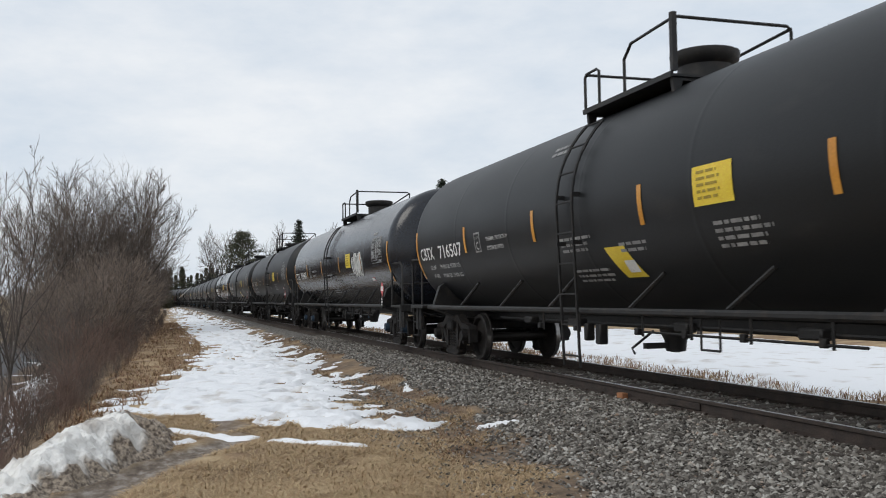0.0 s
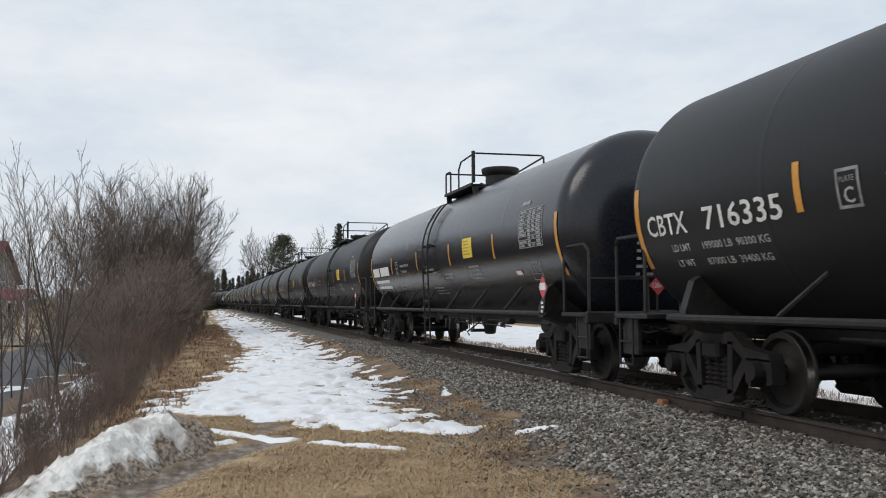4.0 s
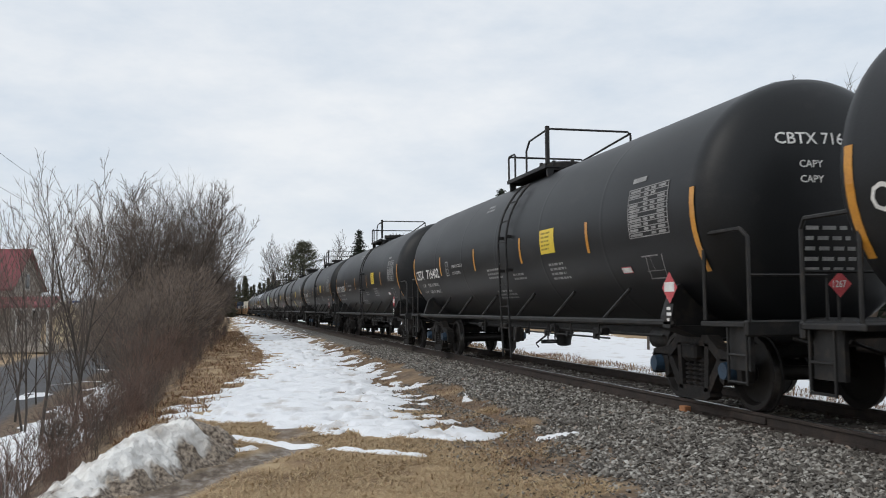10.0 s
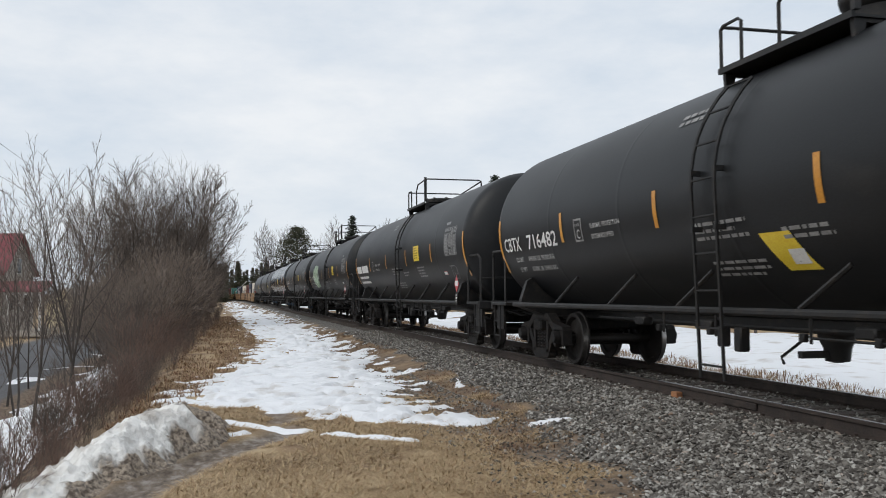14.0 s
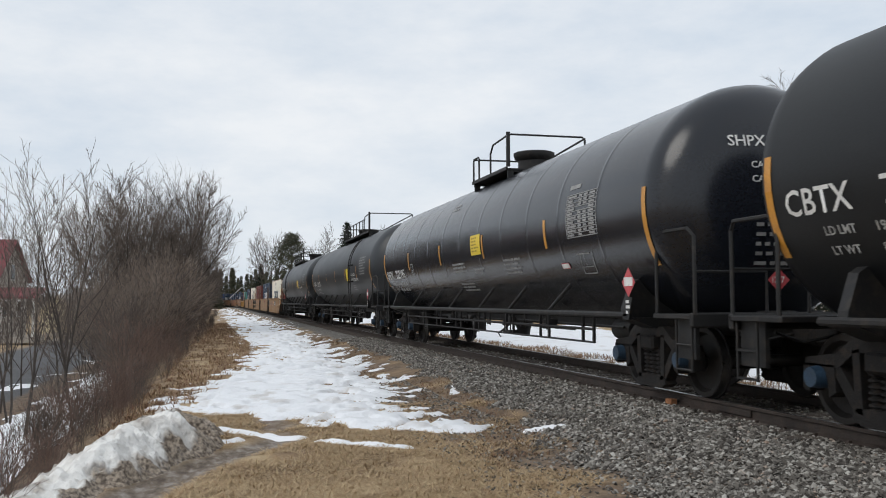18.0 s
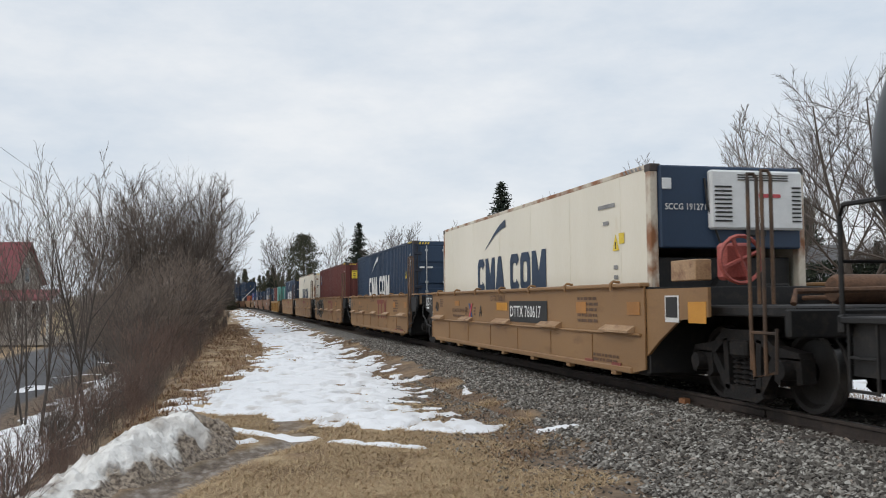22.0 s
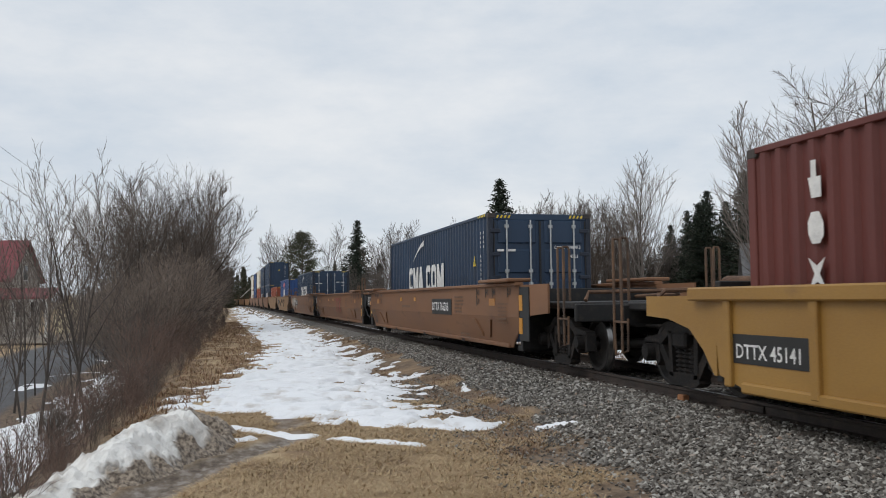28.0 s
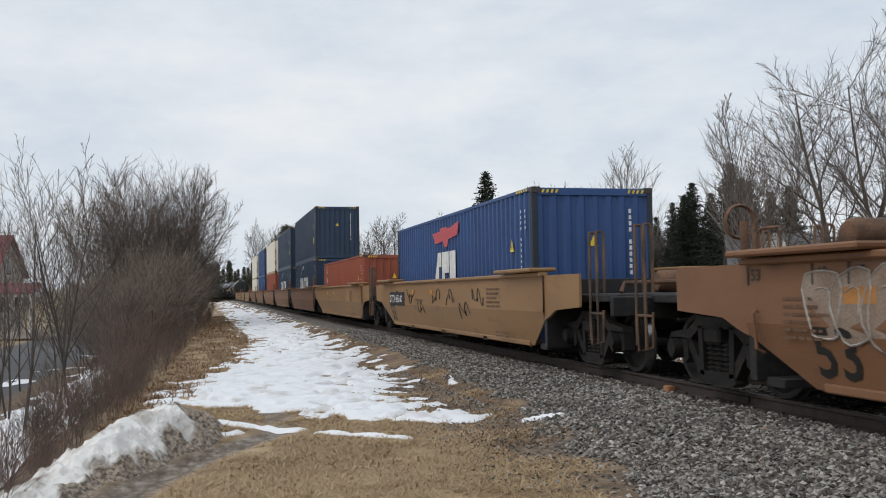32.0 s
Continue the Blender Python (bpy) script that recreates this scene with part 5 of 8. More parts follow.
    if logo == "slabs":
        # the line's emblem: two groups of three upright slabs under a swoosh
        for k, (dy, w) in enumerate(((0.0, 0.56), (0.64, 0.70), (1.38, 0.66), (2.44, 0.58), (3.1, 0.60), (3.8, 0.78))):
            y = 2.7 - dy
            z0, z1 = height * 0.385 + 0.07, height * 0.385 + 0.93
            z1 -= 0.10
            s = Shape()
            if k in (0, 3, 4):
                # rounded block with an upright slot
                c1, c2 = 0.10, 0.13
                rim = [(y, z0 + c2), (y - c1, z0), (y - w + c1, z0), (y - w, z0 + c2), (y - w, z1 - c2), (y - w + c1, z1), (y - c1, z1), (y, z1 - c2)]
                hole = [(y - w / 2 + (a - y + w / 2) * 0.42, (z0 + z1) / 2 + (b - (z0 + z1) / 2) * 0.52) for a, b in rim]
                for j in range(8):
                    i = (j + 1) % 8
                    if k in (0, 3) and j == 3:
                        continue
                    s.add([(x - 0.004, *rim[j]), (x - 0.004, *rim[i]), (x - 0.004, *hole[i]), (x - 0.004, *hole[j])], [(0, 1, 2, 3)])
            elif k == 2:
                s.prism([(y, z0), (y - w, z0), (y - w * 0.66, z1), (y - w * 0.34, z1)], 0, x - 0.004, x)
            else:
                s.prism([(y, z0), (y - w, z0), (y - w, z1), (y - w * 0.72, z1), (y - w * 0.5, z0 + 0.34), (y - w * 0.28, z1), (y, z1)], 0, x - 0.004, x)
            part("emblem_slab", s, mark, ob, "solid block of the painted emblem")
        s = Shape()
        up, lo = [], []
        for k in range(9):
            f = k / 8
            y, z = 2.05 - 1.5 * f, height * 0.74 + 0.44 * math.sin(f * 1.45)
            w = 0.015 + 0.11 * f ** 1.3
            up.append((x - 0.004, y, z + w))
            lo.append((x - 0.004, y, z - w * 0.3))
        s.ribbon([up, lo])
        part("swoosh", s, mark, ob, "curved swoosh")
    elif logo == "flag":
        s = Shape()
        s.prism([(1.5, 2.50), (0.75, 2.52), (0.62, 2.60), (0.1, 2.60), (-0.1, 2.54), (-1.1, 2.66), (-0.95, 2.34), (-0.1, 2.28), (0.0, 2.10), (0.3, 2.10), (0.4, 2.26), (1.2, 2.22)], 0, x - 0.004, x)
        part("emblem", s, M["red"], ob, "red winged emblem")
        for rim in ([(1.35, 1.1), (0.95, 1.98), (0.62, 1.98), (0.62, 1.62), (0.85, 1.62), (0.85, 1.1)], [(0.55, 1.1), (0.55, 1.98), (-0.12, 1.98), (-0.12, 1.45), (0.28, 1.45), (0.28, 1.1)], [(-0.20, 1.1), (-0.20, 1.98), (-0.75, 1.98), (-0.75, 1.1)]):
            part("emblem_slab", Shape().prism(rim, 0, x - 0.004, x), M["white_mark"], ob, "white block of the emblem")
    elif logo == "column":
        for k in range(3):
            z, e = 2.08 - 0.46 * k, L2 - 1.2
            if k == 0:
                rim = [(e + 0.10, z + 0.05), (e + 0.05, z + 0.05), (e + 0.05, z + 0.22), (e - 0.03, z + 0.22), (e - 0.03, z + 0.05), (e - 0.10, z + 0.05), (e - 0.10, z - 0.16), (e + 0.05, z - 0.16)]
            elif k == 1:
                rim = [(e + 0.06, z - 0.16), (e + 0.12, z - 0.06), (e + 0.12, z + 0.06), (e + 0.06, z + 0.16), (e - 0.06, z + 0.16), (e - 0.12, z + 0.04), (e - 0.12, z - 0.08), (e - 0.06, z - 0.16)]
            else:
                rim = [(e + 0.13, z - 0.16), (e + 0.04, z), (e + 0.13, z + 0.16), (e, z + 0.08), (e - 0.13, z + 0.16), (e - 0.04, z), (e - 0.13, z - 0.16), (e, z - 0.08)]
            part("emblem_slab", Shape().prism(rim, 0, x - 0.004, x), M["white_mark"], ob, "white block of the upright emblem")
    elif logo == "patch":
        part("emblem", Shape().box((x - 0.002, L2 - 1.2, 1.55), (0.004, 0.55, 1.75)), M["white_mark"], ob, "white vertical sign panel")
        s = Shape()
        for k in range(7):
            s.box((x - 0.005, L2 - 1.2, 2.28 - 0.24 * k), (0.004, 0.3, 0.13))
        part("sign_bars", s, M["black"], ob)
        part("repair_plate", Shape().box((x - 0.006, L2 - 3.6, 1.75), (0.02, 0.55, 1.1), 0.005), noisy("dark_teal_patch", (0.02, 0.07, 0.06), (0.03, 0.09, 0.08), 3), ob, "dark riveted repair plate")
    if paint == "box_red" and length > 10:
        sign = part("line_sign", Shape().box((x - 0.002, L2 - 0.95, height - 0.62), (0.004, 0.34, 0.52)), M["box_royal"], ob, "small blue sign with yellow waves")
        for k in range(3):
            q = height - 0.52 - 0.10 * k
            part("sign_wave", Shape().prism([(L2 - 0.82, q), (L2 - 1.08, q + 0.06), (L2 - 1.08, q + 0.10), (L2 - 0.82, q + 0.04)], 0, x - 0.008, x - 0.005), M["yellow"], sign)
    if warn:
        s = Shape()
        ye = -L2 + 0.62
        if style == "reefer":
            # short horizontal lines of small marks
            for k, (dy, dz, w) in enumerate(((0.0, 0.0, 0.26), (-0.32, 0.0, 0.36), (-0.16, -0.26, 0.2), (-0.5, -0.95, 0.14), (-0.5, -1.1, 0.14), (-0.5, -1.25, 0.14))):
                s.box((x - 0.002, ye + 1.05 + dy, height - 0.46 + dz), (0.004, w, 0.06))
            part("serial_marks", s, M["grey_mark"], ob, "small faint serial marks")
            part("caution_label", Shape().box((x - 0.002, -L2 + 0.95, height * 0.66), (0.004, 0.18, 0.16)), M["yellow"], ob)
        else:
            for k in range(15):
                if k != 4 and k != 11:
                    s.box((x - 0.002, ye, height - 0.42 - 0.105 * k), (0.004, 0.035, 0.055))
            for k in range(4):
                s.box((x - 0.002, ye - 0.24, height - 0.42 - 0.105 * k), (0.004, 0.035, 0.055))
            part("serial_marks", s, M["white_mark"], ob, "column of small serial marks")
        s = Shape().prism([(-L2 + 1.27, height * 0.60), (-L2 + 1.05, height * 0.60), (-L2 + 1.16, height * 0.60 + 0.24)], 0, x - 0.004, x)
        part("warning_triangle", s, M["yellow"], ob)
        part("triangle_mark", Shape().box((x - 0.006, -L2 + 1.16, height * 0.60 + 0.08), (0.003, 0.03, 0.10)), M["black"], ob)
        part("caution_label", Shape().box((x - 0.002, -L2 + 1.0, height * 0.36), (0.004, 0.17, 0.32)), M["yellow"], ob)
        s = Shape()
        for k in range(4):
            s.box((x - 0.006, -L2 + 1.0, height * 0.36 + 0.10 - 0.065 * k), (0.003, 0.11, 0.025))
        part("decal_print", s, M["black"], ob)
        for sx in (-1, 1):
            for k in range(4):
                xx = sx * (1.0 - 0.09 * k)
                s = Shape().prism([(xx, height - 0.115), (xx - 0.04, height - 0.115), (xx - 0.01, height - 0.05), (xx + 0.03, height - 0.05)], 1, -L2 - 0.012, -L2 - 0.008)
                part("height_stripe", s, M["yellow"], ob, "yellow stripe of the height warning")
        for k in range(5):
            ys = -L2 + 0.24 + 0.13 * k
            s = Shape().prism([(ys, height - 0.065), (ys + 0.06, height - 0.065), (ys + 0.10, height - 0.012), (ys + 0.04, height - 0.012)], 0, x - 0.004, x)
            part("height_stripe", s, M["yellow"] if style == "dry" else M["grey_mark"], ob)
        yd = -L2 - 0.03
        if end == "doors":
            s = Shape()
            if serial:
                a, b = serial.split("|")
                for word, wx, wz in ((a[:4], 0.30, 0.72), (a[5:], 0.60, 0.72), (b, 0.68, 0.65)):
                    part("serial_mark", remap(letters(word, 0.105, mark if paint == "box_white" else M["white_mark"]), lambda v: Vector((wx + v.x * 0.85, yd - 0.045, height * wz + v.y))), None, ob, "stencilled container number")
            for k in range(5):
                s.box((0.5, yd, height * 0.38 - 0.11 * k), (0.3, 0.006, 0.05)).box((0.92, yd, height * 0.38 - 0.11 * k), (0.24, 0.006, 0.05))
            s.box((-0.95, yd, height * 0.71), (0.16, 0.006, 0.05)).box((-0.70, yd, height * 0.71), (0.2, 0.006, 0.05))
            part("door_marks", s, mark if paint == "box_white" else M["white_mark"], ob)
            part("caution_label", Shape().prism([(-0.60, height * 0.33), (-0.44, height * 0.33), (-0.52, height * 0.33 + 0.16)], 1, yd - 0.004, yd), M["yellow"] if style == "dry" else M["grey_mark"], ob)
        elif end == "plain":
            if paint == "box_red":
                part("caution_label", Shape().box((-0.80, yd, height * 0.80), (0.27, 0.006, 0.38)), M["yellow"], ob, "yellow caution sticker")
                s = Shape()
                for k, w in enumerate((0.2, 0.1, 0.12, 0.08)):
                    s.box((-0.80, yd - 0.005, height * 0.80 + 0.13 - 0.085 * k), (w, 0.004, 0.035))
                part("decal_print", s, M["rust_brown"], ob)
            part("warning_triangle", Shape().prism([(-0.12, height * 0.62), (0.06, height * 0.62), (-0.03, height * 0.62 + 0.2)], 1, yd - 0.004, yd), M["yellow"], ob)
            s = Shape()
            for k in range(13):
                if k not in (4, 11):
                    s.box((0.72, yd, height - 0.45 - 0.115 * k), (0.05, 0.006, 0.08))
            part("serial_marks", s, M["white_mark"], ob)
        elif end == "unit":
            me = letters("SCCG 191271", 0.125, M["white_mark"])
            part("serial_mark", remap(me, lambda v: Vector((-1.04 + v.x * 0.88, -L2 - 0.075, height * 0.775 + v.y))), None, ob, "white stencilled unit number")
    return ob


# ---- well cars ----
def bars_on_side(rnd, x, y, z, width, lines, ht=0.05, gap=0.09):
    s = Shape()
    for yy, zz, ln, h in print_block(rnd, y, z, width, lines, ht, gap):
        s.add([(x, yy, zz), (x, yy - ln, zz), (x, yy - ln, zz + h), (x, yy, zz + h)], [(0, 1, 2, 3)])
    return s


def side_words(text, size, mat, x, y, z, name="lettering"):
    return remap(letters(text, size, mat, name), lambda v: Vector((x, y - v.x, z + v.y)))


WELL_CACHE = {}


def well_unit(paint, colour, half=6.35, reach=8.06, style="flat", near="art", far="art", number="", size_mark="40", seed=0, logo=True, scrawl=False, board_y=-1.6):
    """One well: two side walls, floor beams, end decks, a truck at the trailing end (and one at the leading end if that is coupled)."""
    rnd = random.Random(seed + 50)
    txt = colour + " intermodal well car"
    if scrawl:
        txt += " with dark graffiti tags" if scrawl == "dark" else " with pale graffiti"
    if style == "ribbed":
        txt += " with ribbed sides"
    car = thing("well_car", txt + ", rolling on the rails", "well car", "cars of the train")
    m = M[paint]
    key = (paint, half, reach, style, near, far)
    X = 1.46
    top = 1.44 if style != "ribbed" else 1.30
    if key not in WELL_CACHE:
        c = []
        for sg in (-1, 1):
            s = Shape()
            if style == "flat":
                s.prism([(-half, top), (half, top), (half, 0.32), (half - 0.45, 0.24), (-half + 0.45, 0.24), (-half, 0.32)], 0, sg * X - 0.012, sg * X + 0.012)
                s.box((sg * X, 0, top + 0.02), (0.16, 2 * half, 0.06), 0.015)
                s.box((sg * (X - 0.03), 0, 0.28), (0.14, 2 * half - 0.8, 0.09), 0.015)
                s.tube([(sg * (X + 0.03), -half + 0.1, 0.78), (sg * (X + 0.03), half - 0.1, 0.78)], 0.022, 6)
                for k in range(7):
                    s.box((sg * (X - 0.02), -half + 1.0 + k * (2 * half - 2) / 6, 0.23), (0.1, 0.16, 0.1), 0.01)
                    # hooked clips over the top edge, a rib below the ledge
                    yk = -half + 0.9 + k * (2 * half - 1.8) / 6
                    s.tube([(sg * (X + 0.085), yk, top - 0.05), (sg * (X + 0.095), yk, top + 0.05), (sg * (X + 0.05), yk, top + 0.085), (sg * (X - 0.05), yk, top + 0.07)], 0.022, 6)
                    s.box((sg * (X + 0.016), yk + 0.9, 0.52), (0.02, 0.05, 0.44))
            elif style == "deep":
                zt = top + 0.06
                lo = 0.17
                cut_near, cut_far = (0.9 if near == "coupled" else 0.22), (0.9 if far == "coupled" else 0.22)
                for xo in (-0.012, 0.012):
                    s.ribbon([[(sg * X + xo, -half, zt), (sg * X + xo, half, zt)], [(sg * X + xo, -half, 0.88), (sg * X + xo, half, 0.88)]])
                    s.add([(sg * X + xo, -half, 0.88), (sg * X + xo, half, 0.88), (sg * (X - 0.04) + xo, half, 0.75), (sg * (X - lo) + xo, half - cut_far, 0.26), (sg * (X - lo) + xo, -half + cut_near, 0.26), (sg * (X - 0.04) + xo, -half, 0.75)], [(0, 1, 2, 3, 4, 5)])
                s.box((sg * X, 0, zt + 0.02), (0.18, 2 * half, 0.07), 0.015)
                s.box((sg * (X - 0.18), (cut_near - cut_far) / 2, 0.29), (0.14, 2 * half - cut_near - cut_far - 0.3, 0.09), 0.015)
                s.box((sg * X, -half + 1.0, zt + 0.10), (0.5, 2.0, 0.07), 0.02)
                s.box((sg * X, half - 1.0, zt + 0.10), (0.5, 2.0, 0.07), 0.02)
            else:
                s.prism([(-half, top - 0.1), (half, top - 0.1), (half - 0.1, 0.36), (half - 0.7, 0.22), (-half + 0.7, 0.22), (-half + 0.1, 0.36)], 0, sg * X - 0.012, sg * X + 0.012)
                s.box((sg * X, 0, top - 0.02), (0.2, 2 * half + 0.9, 0.16), 0.02)
                s.box((sg * (X - 0.02), 0, 0.26), (0.16, 2 * half - 1.2, 0.12), 0.02)
                for k in range(9):
                    s.box((sg * (X + 0.035), -half + 0.35 + k * (2 * half - 0.7) / 8, 0.75), (0.07, 0.13, 1.0), 0.015)
            c.append(("side_wall", mesh_of("side_wall", s, m)))
            if style == "flat":
                for k in range(5):
                    yy = -half + 0.8 + k * (2 * half - 1.6) / 4
                    t = Shape().prism([(sg * (X + 0.01), 0.90), (sg * (X + 0.13), 0.83), (sg * (X + 0.13), 0.80), (sg * (X + 0.01), 0.80)], 1, yy - 0.5, yy + 0.5)
                    c.append(("guide_ledge", mesh_of("guide_ledge", t, M["tan_pale"])))
        for k in range(5):
            c.append(("cross_beam", mesh_of("cross_beam", Shape().box((0, -half + 0.3 + k * (2 * half - 0.6) / 4, 0.27), (2.7, 0.3, 0.1), 0.01), M["steel_dark"])))
        for sg, kind in ((-1, near), (1, far)):
            s = Shape()
            y0, y1 = sg * half, sg * (reach + (0.2 if kind == "art" else 1.3))
            a, b = min(y0, y1), max(y0, y1)
            end_m = m if kind == "coupled" else M["steel_dark"]
            s.box((0, (a + b) / 2, 1.12), (2.3 if kind == "art" else 2.5, b - a, 0.12), 0.02)
            c.append(("end_deck", mesh_of("end_deck", s, M["steel_dark"])))
            c.append(("centre_sill", mesh_of("centre_sill", Shape().box((0, (a + b) / 2, 0.90), (0.6, b - a, 0.30), 0.03), M["steel_dark"])))
            c.append(("bulkhead", mesh_of("bulkhead", Shape().box((0, sg * (half - 0.02), 0.85), (2.84, 0.12, 1.16), 0.01), M["steel_dark"])))
            s = Shape()
            if kind == "art":
                for q in (-1, 1):
                    s = Shape().prism([(sg * half, 1.40), (sg * (half + 1.08), 1.40), (sg * (half + 1.12), 1.34), (sg * (half + 1.12), 1.0), (sg * (half + 0.55), 0.93), (sg * (half + 0.30), 0.62), (sg * (half + 0.22), 0.3), (sg * half, 0.3)], 0, q * 1.40 - 0.02, q * 1.40 + 0.02)
                    c.append(("end_panel", mesh_of("end_panel", s, M["charcoal"])))
                # worn step plates over the joint, bent air hose
                for q in (-1, 1):
                    t = Shape().box((q * 0.95, sg * (half + 0.75), 1.47), (0.95, 0.6, 0.035), 0.006).box((q * 0.62, sg * (half + 0.6), 1.32), (0.06, 0.06, 0.3)).box((q * 1.25, sg * (half + 0.9), 1.32), (0.06, 0.06, 0.3))
                    c.append(("step_plate", mesh_of("step_plate", t, M["tan_pale"] if style == "flat" else m)))
                    t = Shape().tube([(q * 1.44, sg * (half + 1.22), 1.22), (q * 1.46, sg * (half + 1.26), 1.05), (q * 1.47, sg * (half + 1.22), 0.86), (q * 1.47, sg * (half + 1.0), 0.78), (q * 1.46, sg * (half + 0.8), 0.62), (q * 1.46, sg * (half + 0.2), 0.56)], 0.022, 6)
                    c.append(("air_hose", mesh_of("air_hose", t, M["steel_dark"], True)))
            else:
                for q in (-1, 1):
                    e1 = 1.6
                    rim = [(half, 1.40), (half + e1, 1.40), (half + e1, 1.05), (half + 0.9, 1.0), (half + 0.35, 0.72), (half, 0.5)]
                    if style == "ribbed":
                        rim = [(half, 1.36), (half + 0.30, 1.36), (half + 0.42, 1.26), (half + 1.75, 1.26), (half + 1.75, 1.0), (half + 1.15, 0.97), (half + 0.62, 0.86), (half + 0.3, 0.62), (half + 0.06, 0.34), (half, 0.34)]
                    elif style == "deep":
                        rim = [(half, 1.50), (half + 1.5, 1.50), (half + 1.5, 0.98), (half + 0.5, 0.92), (half + 0.2, 0.80), (half, 0.74)]
                    s = Shape().prism([(sg * yr, zr) for yr, zr in rim], 0, q * 1.42 - 0.02, q * 1.42 + 0.02)
                    c.append(("end_panel", mesh_of("end_panel", s, m)))
                c.append(("end_sill", mesh_of("end_sill", Shape().box((0, sg * (reach + 1.28), 1.0), (2.7, 0.1, 0.3), 0.02), M["steel_dark"])))
                # rusty brake cylinder and pipes on the deck
                yr, zr = (half - 0.75, 1.76) if half > 8 else (reach + 0.45, 1.36)
                if half > 8 and sg > 0:
                    # brake stand with its ring, and a low hoop
                    t = Shape().tube([(-1.1, sg * (half + 0.55), 1.5), (-1.1, sg * (half + 0.55), 2.0)], 0.05, 8).spin([(-0.02, 0.19), (0.02, 0.21), (0.02, 0.17), (-0.02, 0.19)], 16, 1, (-1.1, sg * (half + 0.62), 2.0), True)
                    c.append(("brake_stand", mesh_of("brake_stand", t, M["rust_brown"], True)))
                    t = Shape().tube([(-1.25, sg * (half + 0.1), 1.5), (-1.25, sg * (half + 0.1), 1.83), (-1.22, sg * (half + 0.06), 1.88), (-1.22, sg * (half - 0.28), 1.88), (-1.25, sg * (half - 0.32), 1.83), (-1.25, sg * (half - 0.32), 1.5)], 0.018, 6)
                    c.append(("deck_hoop", mesh_of("deck_hoop", t, M["rust_brown"], True)))
                if half < 8 or sg > 0:
                    t = Shape().spin([(-0.5, 0.04), (-0.48, 0.14), (-0.42, 0.175), (0.42, 0.175), (0.48, 0.14), (0.5, 0.04)], 16, 0, (-0.3 if half > 8 else 0.3, sg * yr, zr))
                    c.append(("air_reservoir", mesh_of("air_reservoir", t, M["rust_brown"], True)))
                t = Shape().tube([(-1.0, sg * (reach + 0.9), 1.2), (-0.9, sg * (reach + 0.8), 1.34), (0.7, sg * (reach + 0.8), 1.36), (0.95, sg * (reach + 0.5), 1.3), (0.95, sg * half, 1.26)], 0.035, 7)
                c.append(("deck_pipe", mesh_of("deck_pipe", t, M["rust_brown"], True)))
                t = Shape()
                e = reach + 1.3
                t.box((0, sg * (e + 0.16), 0.86), (0.22, 0.36, 0.24), 0.03).box((0.04, sg * (e + 0.38), 0.86), (0.28, 0.2, 0.28), 0.05)
                t.tube([(0.3, sg * e, 0.8), (0.34, sg * (e + 0.2), 0.5), (0.25, sg * (e + 0.4), 0.38)], 0.025, 6)
                c.append(("coupler", mesh_of("coupler", t, M["truck"])))
            for q in (() if kind == "art" and sg > 0 else (-1, 1)):
                t = Shape()
                yy = sg * (half + 0.32) if kind == "art" else sg * (reach + 1.05)
                top2 = 2.62 if style == "flat" else 2.1
                for dy, low in ((0.0, 0.45), (0.26, 0.5)):
                    t.tube([(q * 1.45, yy + dy, low), (q * 1.45, yy + dy, top2 - 0.04), (q * 1.44, yy + dy + 0.02, top2), (q * 1.36, yy + dy + 0.02, top2), (q * 1.34, yy + dy, top2 - 0.05), (q * 1.34, yy + dy, 1.2)], 0.021, 6)
                t.tube([(q * 1.46, yy - 0.22, 0.95), (q * 1.46, yy - 0.2, 0.5), (q * 1.46, yy + 0.2, 0.42), (q * 1.46, yy + 0.24, 0.95)], 0.02, 5)
                t.tube([(q * 1.46, yy - 0.22, 0.9), (q * 1.46, yy + 0.24, 0.9)], 0.018, 5)
                c.append(("grab_post", mesh_of("grab_post", t, M["post_worn"], True)))
        WELL_CACHE[key] = c
    for nm, me in WELL_CACHE[key]:
        part(nm, me, None, car)
    if near == "coupled" and style == "flat":
        s = Shape().spin([(-0.02, 0.255), (-0.03, 0.28), (0.0, 0.30), (0.03, 0.28), (0.02, 0.255), (-0.02, 0.255)], 18, 1, (-1.12, -reach - 0.1, 1.72), True)
        for k in range(4):
            a = k * math.pi / 2 + 0.4
            s.tube([(-1.12, -reach - 0.1, 1.72), (-1.12 + 0.26 * math.cos(a), -reach - 0.1, 1.72 + 0.26 * math.sin(a))], 0.025, 5)
        s.box((-1.12, -reach + 0.06, 1.70), (0.36, 0.2, 0.44), 0.04)
        part("hand_brake", s, noisy("faded_red_paint", (0.30, 0.06, 0.05), (0.42, 0.11, 0.09), 4), car, "faded red hand brake wheel and housing")
        part("tool_box", Shape().box((-1.30, -reach + 0.75, 1.62), (0.22, 0.62, 0.26), 0.01), M["tan_pale"], car, "pale tan box")
        part("chequer_plate", Shape().box((-1.445, -half - 0.72, 1.14), (0.006, 0.36, 0.34), 0), M["white_mark"], car)
        part("plate_square", Shape().box((-1.450, -half - 0.72, 1.16), (0.004, 0.30, 0.26), 0), M["black"], car)
        part("reflector", Shape().box((-1.446, -half - 1.35, 1.10), (0.006, 0.42, 0.26)), M["orange"], car, "orange reflective square")
    walls = [o for o in car.children if o.name.startswith("side_wall")]
    wall = walls[0]
    add_truck(car, -reach)
    if far == "coupled":
        add_truck(car, reach)
    x = -X - 0.02
    if style == "ribbed":
        x = -X - 0.018
